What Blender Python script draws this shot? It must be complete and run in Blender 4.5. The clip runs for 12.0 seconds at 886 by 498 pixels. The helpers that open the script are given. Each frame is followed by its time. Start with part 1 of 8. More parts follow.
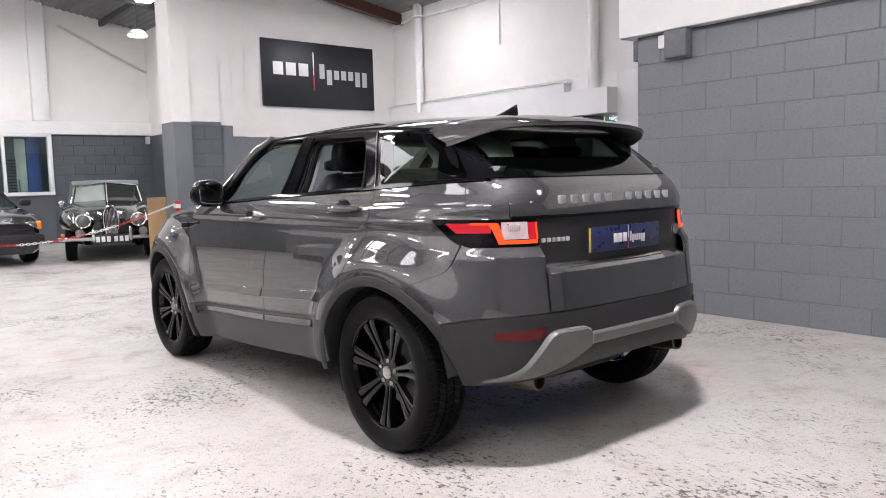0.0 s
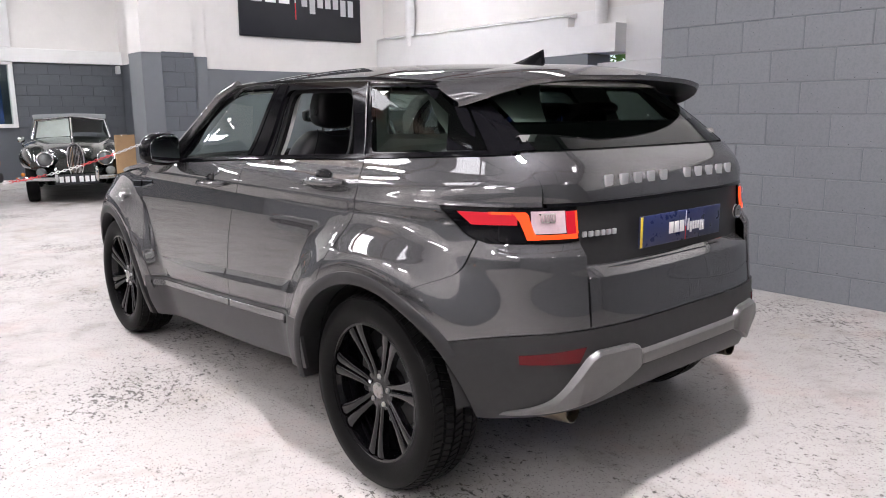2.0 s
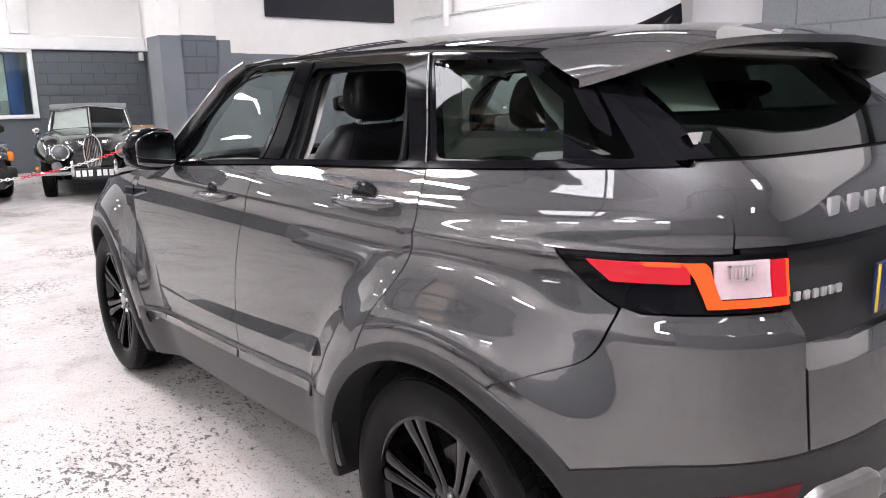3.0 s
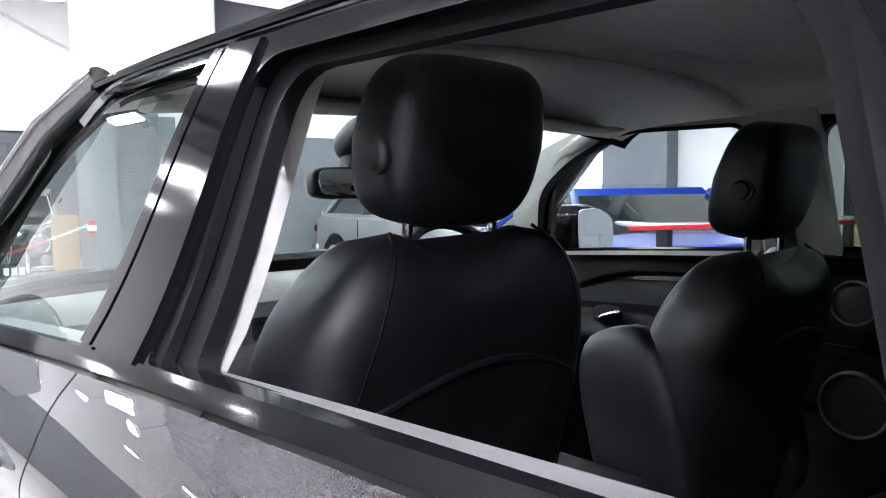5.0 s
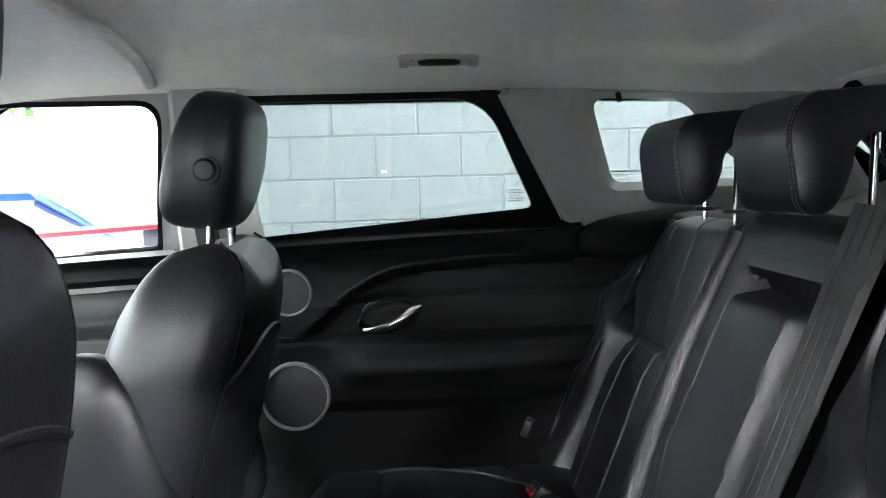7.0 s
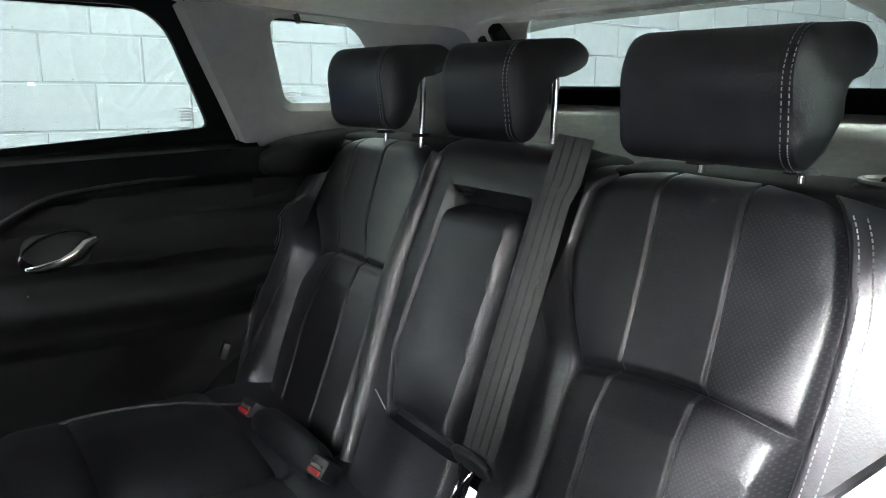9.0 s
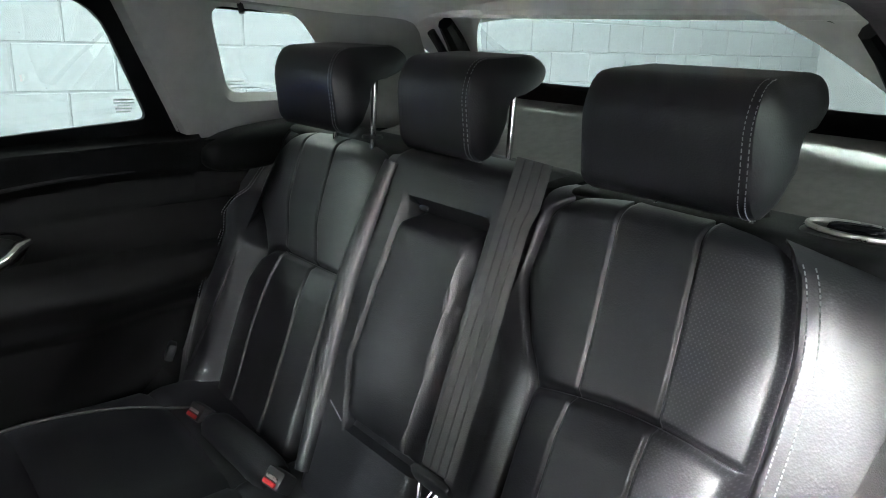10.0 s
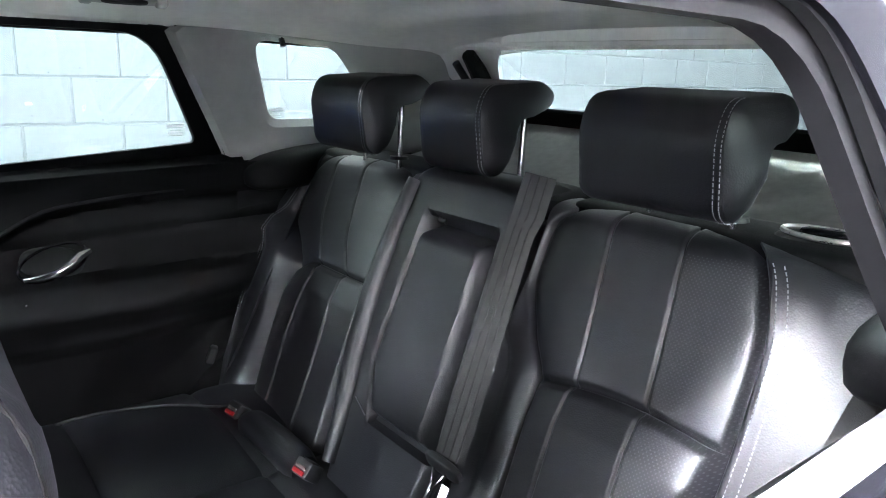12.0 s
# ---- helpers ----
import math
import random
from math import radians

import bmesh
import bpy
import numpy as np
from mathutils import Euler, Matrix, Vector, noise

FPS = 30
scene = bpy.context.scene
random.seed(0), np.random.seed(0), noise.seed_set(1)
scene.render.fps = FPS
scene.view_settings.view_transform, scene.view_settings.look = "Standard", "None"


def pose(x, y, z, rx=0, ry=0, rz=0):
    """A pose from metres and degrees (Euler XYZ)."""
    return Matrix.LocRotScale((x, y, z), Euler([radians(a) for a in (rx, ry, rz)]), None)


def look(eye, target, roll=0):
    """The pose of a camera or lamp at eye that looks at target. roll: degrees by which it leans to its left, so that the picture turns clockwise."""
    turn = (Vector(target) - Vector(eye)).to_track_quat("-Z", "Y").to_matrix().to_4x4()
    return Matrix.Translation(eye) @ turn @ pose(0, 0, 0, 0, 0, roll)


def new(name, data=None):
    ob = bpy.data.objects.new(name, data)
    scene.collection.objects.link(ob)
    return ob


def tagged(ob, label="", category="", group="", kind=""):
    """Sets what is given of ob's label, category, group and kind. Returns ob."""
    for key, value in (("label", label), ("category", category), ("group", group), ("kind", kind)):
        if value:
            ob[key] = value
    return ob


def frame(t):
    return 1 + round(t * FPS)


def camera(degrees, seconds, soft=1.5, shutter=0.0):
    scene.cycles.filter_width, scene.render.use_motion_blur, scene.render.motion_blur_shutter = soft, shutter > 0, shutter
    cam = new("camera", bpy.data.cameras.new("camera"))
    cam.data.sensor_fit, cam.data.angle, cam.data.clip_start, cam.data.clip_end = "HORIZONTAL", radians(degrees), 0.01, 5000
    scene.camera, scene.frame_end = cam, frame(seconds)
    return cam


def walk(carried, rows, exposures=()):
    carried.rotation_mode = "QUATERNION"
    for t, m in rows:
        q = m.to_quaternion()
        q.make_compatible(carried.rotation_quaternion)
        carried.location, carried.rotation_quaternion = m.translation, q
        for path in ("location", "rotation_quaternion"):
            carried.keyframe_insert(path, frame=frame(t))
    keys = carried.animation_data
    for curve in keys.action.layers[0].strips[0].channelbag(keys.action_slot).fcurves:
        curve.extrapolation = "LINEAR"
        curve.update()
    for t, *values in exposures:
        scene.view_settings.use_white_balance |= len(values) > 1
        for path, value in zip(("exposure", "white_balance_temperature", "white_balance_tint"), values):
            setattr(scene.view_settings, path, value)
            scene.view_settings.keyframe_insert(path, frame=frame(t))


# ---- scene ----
cam = camera(61.7, 12.0, 1.0)
PATH = [
    (0, (-2.787, -2.714, 1.263), (-1.509, -1.187, 1.075), -1.5),
    (0.5, (-2.813, -2.66, 1.276), (-1.521, -1.148, 1.069), -1.3),
    (1, (-2.723, -2.562, 1.34), (-1.433, -1.055, 1.085), -1.0),
    (1.5, (-2.542, -2.365, 1.378), (-1.257, -0.867, 1.061), -0.8),
    (2, (-2.369, -2.092, 1.388), (-1.078, -0.608, 1.024), -0.5),
    (2.5, (-2.136, -1.744, 1.37), (-0.853, -0.26, 0.979), -0.5),
    (3, (-1.89, -1.278, 1.391), (-0.667, 0.253, 0.989), -1.2),
    (3.2, (-1.811, -1.097, 1.377), (-0.606, 0.454, 1.001), -0.4),
    (4.8, (-1.105, 0.153, 1.366), (0.157, 1.695, 1.2), -1.3),
    (5, (-1.032, 0.236, 1.362), (0.3, 1.719, 1.193), -0.8),
    (5.5, (-0.922, 0.351, 1.343), (0.647, 1.583, 1.204), -0.9),
    (6, (-0.89, 0.419, 1.335), (0.925, 1.247, 1.197), -1.3),
    (6.5, (-0.904, 0.478, 1.328), (1.051, 0.869, 1.168), -1.6),
    (7, (-0.877, 0.537, 1.322), (1.114, 0.469, 1.142), -1.6),
    (7.5, (-0.856, 0.59, 1.318), (1.08, 0.132, 1.113), -1.2),
    (7.7, (-0.853, 0.622, 1.32), (1.046, 0.031, 1.102), -1.0),
    (9.3, (-0.84, 0.793, 1.374), (0.707, -0.384, 0.902), 1.0),
    (9.5, (-0.829, 0.796, 1.401), (0.689, -0.404, 0.896), 1.2),
    (10, (-0.804, 0.799, 1.444), (0.656, -0.451, 0.89), 2.0),
    (10.5, (-0.797, 0.793, 1.443), (0.662, -0.465, 0.905), 2.6),
    (11, (-0.806, 0.788, 1.422), (0.702, -0.434, 0.939), 2.5),
    (11.5, (-0.839, 0.797, 1.419), (0.704, -0.387, 0.955), 1.8),
    (12, (-0.914, 0.842, 1.434), (0.631, -0.339, 0.964), 1.7),
]
EXPOSURES = [(0.0, -0.19, 6500, 17), (2.0, -0.10, 6470, 17), (3.2, 0.10, 6450, 17), (4.8, 0.66, 6100, 13), (5.5, 2.25, 5980, 12), (6.0, 3.05, 5980, 13), (6.5, 3.4, 6120, 13), (7.5, 3.62, 6300, 11), (9.5, 3.72, 6330, 10), (11.5, 3.77, 6330, 10), (12.0, 4.02, 6000, 15)]
walk(cam, [(t, look(eye, target, roll)) for t, eye, target, roll in PATH], EXPOSURES)

# ---- world ----
world = bpy.data.worlds.new("daylight")
scene.world = world
world.use_nodes = True
wn, wl = world.node_tree.nodes, world.node_tree.links
sky = wn.new("ShaderNodeTexSky")
sky.sky_type, sky.sun_disc = "NISHITA", False
sky.sun_elevation, sky.sun_rotation = radians(40), radians(238)
wl.new(sky.outputs["Color"], wn["Background"].inputs["Color"])
wn["Background"].inputs["Strength"].default_value = 0.15
sun = new("sun", bpy.data.lights.new("sun", "SUN"))
sun.data.energy, sun.data.angle, sun.data.color = 5.0, radians(0.6), (1.0, 0.95, 0.88)
sun.matrix_basis = look((-26, -16, 26), (0, 0, 0))


# ---- materials ----
def shader(name, color, rough=0.5, metal=0.0, coat=0.0, spec=0.5):
    m = bpy.data.materials.new(name)
    m.use_nodes = True
    b = m.node_tree.nodes["Principled BSDF"]
    b.inputs["Base Color"].default_value = (*color, 1)
    b.inputs["Roughness"].default_value = rough
    b.inputs["Metallic"].default_value = metal
    b.inputs["Coat Weight"].default_value = coat
    b.inputs["Coat Roughness"].default_value = 0.03
    b.inputs["Specular IOR Level"].default_value = spec
    return m, m.node_tree.nodes, m.node_tree.links, b


def noise_node(nodes, links, scale, detail=4.0, rough=0.55, coords="Object", stretch=None):
    tc = nodes.new("ShaderNodeTexCoord")
    n = nodes.new("ShaderNodeTexNoise")
    n.inputs["Scale"].default_value, n.inputs["Detail"].default_value, n.inputs["Roughness"].default_value = scale, detail, rough
    if stretch:
        mp = nodes.new("ShaderNodeMapping")
        mp.inputs["Scale"].default_value = stretch
        links.new(tc.outputs[coords], mp.inputs["Vector"])
        links.new(mp.outputs["Vector"], n.inputs["Vector"])
    else:
        links.new(tc.outputs[coords], n.inputs["Vector"])
    return n


def ramp_node(nodes, links, source, stops):
    r = nodes.new("ShaderNodeValToRGB")
    while len(r.color_ramp.elements) < len(stops):
        r.color_ramp.elements.new(0.5)
    for e, (p, c) in zip(r.color_ramp.elements, stops):
        e.position, e.color = p, (*(c if hasattr(c, "__len__") else (c, c, c)), 1)
    links.new(source, r.inputs["Fac"])
    return r


def mix_node(nodes, links, fac, a, b, mode="MIX"):
    m = nodes.new("ShaderNodeMix")
    m.data_type, m.blend_type = "RGBA", mode
    for k, v in ((0, fac), (6, a), (7, b)):
        if hasattr(v, "is_linked"):
            links.new(v, m.inputs[k])
        elif k:
            m.inputs[k].default_value = (*v, 1)
        else:
            m.inputs[k].default_value = v
    return m.outputs[2]


def bump_node(nodes, links, height, bsdf, strength=0.3, distance=0.002):
    b = nodes.new("ShaderNodeBump")
    b.inputs["Strength"].default_value, b.inputs["Distance"].default_value = strength, distance
    links.new(height, b.inputs["Height"])
    links.new(b.outputs["Normal"], bsdf.inputs["Normal"])
    return b


def plain(name, color, rough=0.5, metal=0.0, coat=0.0, vary=0.12, scale=30.0, bump=0.0, spec=0.5, distance=0.001):
    """A surface with slight blotches at two sizes, roughness wear and a fine grain."""
    m, nodes, links, b = shader(name, color, rough, metal, coat, spec)
    big, fine = noise_node(nodes, links, scale * 0.12, 3), noise_node(nodes, links, scale, 5)
    low, high = [max(0.0, c * (1 - vary)) for c in color], [min(1.0, c * (1 + vary)) for c in color]
    r1 = ramp_node(nodes, links, big.outputs["Fac"], [(0.3, low), (0.7, high)])
    r2 = ramp_node(nodes, links, fine.outputs["Fac"], [(0.3, [1 - vary * 0.7] * 3), (0.7, (1, 1, 1))])
    links.new(mix_node(nodes, links, 1.0, r1.outputs["Color"], r2.outputs["Color"], "MULTIPLY"), b.inputs["Base Color"])
    rr = ramp_node(nodes, links, fine.outputs["Fac"], [(0.25, max(0.0, rough - 0.06)), (0.75, min(1.0, rough + 0.06))])
    links.new(rr.outputs["Color"], b.inputs["Roughness"])
    if bump:
        bump_node(nodes, links, fine.outputs["Fac"], b, bump, distance)
    return m


def glow(name, color, strength):
    m, nodes, links, b = shader(name, [c * 0.12 for c in color], 0.3)
    b.inputs["Emission Color"].default_value = (*color, 1)
    b.inputs["Emission Strength"].default_value = strength
    return m


def glass(name, tint, rough=0.0, through=1.0):
    """A thin pane: clear transmission tinted by the glass, with a mirror gloss by angle."""
    m = bpy.data.materials.new(name)
    m.use_nodes = True
    nodes, links = m.node_tree.nodes, m.node_tree.links
    nodes.remove(nodes["Principled BSDF"])
    t, g, mx, fr = (nodes.new("ShaderNodeBsdfTransparent"), nodes.new("ShaderNodeBsdfGlossy"), nodes.new("ShaderNodeMixShader"),
                    nodes.new("ShaderNodeLayerWeight"))
    t.inputs["Color"].default_value = (*tint, 1)
    g.inputs["Roughness"].default_value = rough
    fr.inputs["Blend"].default_value = 0.5
    power, gloss = nodes.new("ShaderNodeMath"), nodes.new("ShaderNodeMath")
    power.operation, gloss.operation = "POWER", "MULTIPLY_ADD"
    power.inputs[1].default_value, gloss.inputs[1].default_value, gloss.inputs[2].default_value = 5.0, 0.92, 0.042
    links.new(fr.outputs["Facing"], power.inputs[0])
    links.new(power.outputs["Value"], gloss.inputs[0])
    links.new(gloss.outputs["Value"], mx.inputs["Fac"])
    links.new(t.outputs["BSDF"], mx.inputs[1])
    links.new(g.outputs["BSDF"], mx.inputs[2])
    links.new(mx.outputs["Shader"], nodes["Material Output"].inputs["Surface"])
    return m


def paint(name, color, metal=0.55, rough=0.32, ior=1.5):
    """Metallic car lacquer with a fine flake under a clear coat."""
    m, nodes, links, b = shader(name, color, rough, metal, 1.0)
    flake = noise_node(nodes, links, 900.0, 2)
    big = noise_node(nodes, links, 1.3, 2)
    r = ramp_node(nodes, links, flake.outputs["Fac"], [(0.3, [c * 0.82 for c in color]), (0.72, [c * 1.2 for c in color])])
    r2 = ramp_node(nodes, links, big.outputs["Fac"], [(0.3, (0.96, 0.96, 0.96)), (0.7, (1, 1, 1))])
    links.new(mix_node(nodes, links, 1.0, r.outputs["Color"], r2.outputs["Color"], "MULTIPLY"), b.inputs["Base Color"])
    b.inputs["Coat Roughness"].default_value = 0.012
    b.inputs["Coat IOR"].default_value = ior
    return m


def leather(name, color, rough=0.42, dots=False):
    m, nodes, links, b = shader(name, color, rough, spec=0.48)
    tc = nodes.new("ShaderNodeTexCoord")
    v = nodes.new("ShaderNodeTexVoronoi")
    v.inputs["Scale"].default_value = 420.0
    links.new(tc.outputs["Object"], v.inputs["Vector"])
    big = noise_node(nodes, links, 7.0, 4)
    crease = noise_node(nodes, links, 16.0, 3, 0.5, stretch=(1, 1, 3.5))
    r = ramp_node(nodes, links, big.outputs["Fac"], [(0.3, [c * 0.8 for c in color]), (0.7, [c * 1.25 for c in color])])
    out = r.outputs["Color"]
    if dots:
        # rows of fine punched holes, about 4 mm apart, drawn pale for the light on their edges
        sep, com, mp, hole = (nodes.new("ShaderNodeSeparateXYZ"), nodes.new("ShaderNodeCombineXYZ"), nodes.new("ShaderNodeMapping"), nodes.new("ShaderNodeTexVoronoi"))
        links.new(tc.outputs["Object"], sep.inputs[0])
        links.new(sep.outputs["X"], com.inputs["X"])
        links.new(sep.outputs["Z"], com.inputs["Y"])
        links.new(com.outputs["Vector"], mp.inputs["Vector"])
        mp.inputs["Rotation"].default_value = (0, 0, 0.785)
        hole.voronoi_dimensions = "2D"
        hole.inputs["Scale"].default_value, hole.inputs["Randomness"].default_value = 230.0, 0.0
        links.new(mp.outputs["Vector"], hole.inputs["Vector"])
        ring = ramp_node(nodes, links, hole.outputs["Distance"], [(0.15, (0.032, 0.032, 0.034)), (0.26, (0, 0, 0))])
        out = mix_node(nodes, links, 1.0, out, ring.outputs["Color"], "ADD")
    links.new(out, b.inputs["Base Color"])
    rr = ramp_node(nodes, links, big.outputs["Fac"], [(0.3, rough - 0.02), (0.7, rough + 0.03)])
    links.new(rr.outputs["Color"], b.inputs["Roughness"])
    add = nodes.new("ShaderNodeMath")
    add.operation = "MULTIPLY_ADD"
    links.new(crease.outputs["Fac"], add.inputs[0])
    add.inputs[1].default_value = 1.7
    links.new(v.outputs["Distance"], add.inputs[2])
    bump_node(nodes, links, add.outputs["Value"], b, 0.17, 0.0010)
    return m


def floor_paint():
    m, nodes, links, b = shader("worn_white_floor_paint", (0.7, 0.68, 0.66), 0.35)
    blot = noise_node(nodes, links, 0.55, 6, 0.6)
    mid = noise_node(nodes, links, 3.2, 8, 0.68)
    grit = noise_node(nodes, links, 26.0, 6, 0.7)
    chip = noise_node(nodes, links, 52.0, 6, 0.70, stretch=(1.0, 0.6, 1.0))
    speck = noise_node(nodes, links, 110.0, 3, 0.6)
    zone = noise_node(nodes, links, 0.9, 4, 0.6)
    base = ramp_node(nodes, links, blot.outputs["Fac"], [(0.34, (0.390, 0.368, 0.356)), (0.5, (0.455, 0.437, 0.421)), (0.68, (0.505, 0.490, 0.473))])
    dirt = ramp_node(nodes, links, mid.outputs["Fac"], [(0.33, (0.84, 0.815, 0.80)), (0.46, (1, 1, 1))])
    c1 = mix_node(nodes, links, 1.0, base.outputs["Color"], dirt.outputs["Color"], "MULTIPLY")
    fine = ramp_node(nodes, links, grit.outputs["Fac"], [(0.34, (0.80, 0.775, 0.76)), (0.44, (1, 1, 1))])
    c2 = mix_node(nodes, links, 1.0, c1, fine.outputs["Color"], "MULTIPLY")
    # chips where the paint has flaked to concrete, in patches
    where = nodes.new("ShaderNodeMath")
    where.operation = "MULTIPLY_ADD"
    links.new(zone.outputs["Fac"], where.inputs[0])
    where.inputs[1].default_value = 0.56
    links.new(chip.outputs["Fac"], where.inputs[2])
    worn = ramp_node(nodes, links, grit.outputs["Fac"], [(0.40, (0.030, 0.027, 0.025)), (0.6, (0.12, 0.105, 0.09)), (0.75, (0.30, 0.22, 0.19))])
    keep = ramp_node(nodes, links, where.outputs["Value"], [(0.664, (0, 0, 0)), (0.670, (1, 1, 1))])
    c3 = mix_node(nodes, links, keep.outputs["Color"], worn.outputs["Color"], c2)
    pink = noise_node(nodes, links, 1.1, 5, 0.7)
    stain = ramp_node(nodes, links, pink.outputs["Fac"], [(0.30, (1.0, 0.955, 0.865)), (0.42, (1, 1, 1)), (0.56, (1, 1, 1)), (0.68, (1.0, 0.90, 0.88))])
    fleck = ramp_node(nodes, links, speck.outputs["Fac"], [(0.355, (0.12, 0.11, 0.10)), (0.372, (1, 1, 1))])
    c4 = mix_node(nodes, links, 1.0, c3, fleck.outputs["Color"], "MULTIPLY")
    links.new(mix_node(nodes, links, 1.0, c4, stain.outputs["Color"], "MULTIPLY"), b.inputs["Base Color"])
    rr = ramp_node(nodes, links, mid.outputs["Fac"], [(0.35, 0.62), (0.65, 0.34)])
    links.new(rr.outputs["Color"], b.inputs["Roughness"])
    bump_node(nodes, links, mix_node(nodes, links, 0.5, keep.outputs["Color"], grit.outputs["Color"]), b, 0.35, 0.0015)
    return m


def block_paint(name, color, vary=0.06):
    """Painted concrete block: pores, roller texture, and a slight change from block to block."""
    m, nodes, links, b = shader(name, color, 0.55)
    info = nodes.new("ShaderNodeObjectInfo")
    pore = noise_node(nodes, links, 55.0, 5, 0.7)
    tc = nodes.new("ShaderNodeTexCoord")
    hole = nodes.new("ShaderNodeTexVoronoi")
    hole.inputs["Scale"].default_value = 16.0
    links.new(tc.outputs["Object"], hole.inputs["Vector"])
    tone = ramp_node(nodes, links, info.outputs["Random"], [(0.0, [c * (1 - vary) for c in color]), (1.0, [c * (1 + vary) for c in color])])
    grain = ramp_node(nodes, links, pore.outputs["Fac"], [(0.3, (0.84, 0.84, 0.84)), (0.55, (1, 1, 1))])
    c = mix_node(nodes, links, 1.0, tone.outputs["Color"], grain.outputs["Color"], "MULTIPLY")
    pit = ramp_node(nodes, links, hole.outputs["Distance"], [(0.035, (0.12, 0.12, 0.12)), (0.07, (1, 1, 1))])
    links.new(mix_node(nodes, links, 1.0, c, pit.outputs["Color"], "MULTIPLY"), b.inputs["Base Color"])
    bump_node(nodes, links, mix_node(nodes, links, 0.5, pore.outputs["Color"], pit.outputs["Color"]), b, 0.5, 0.003)
    return m


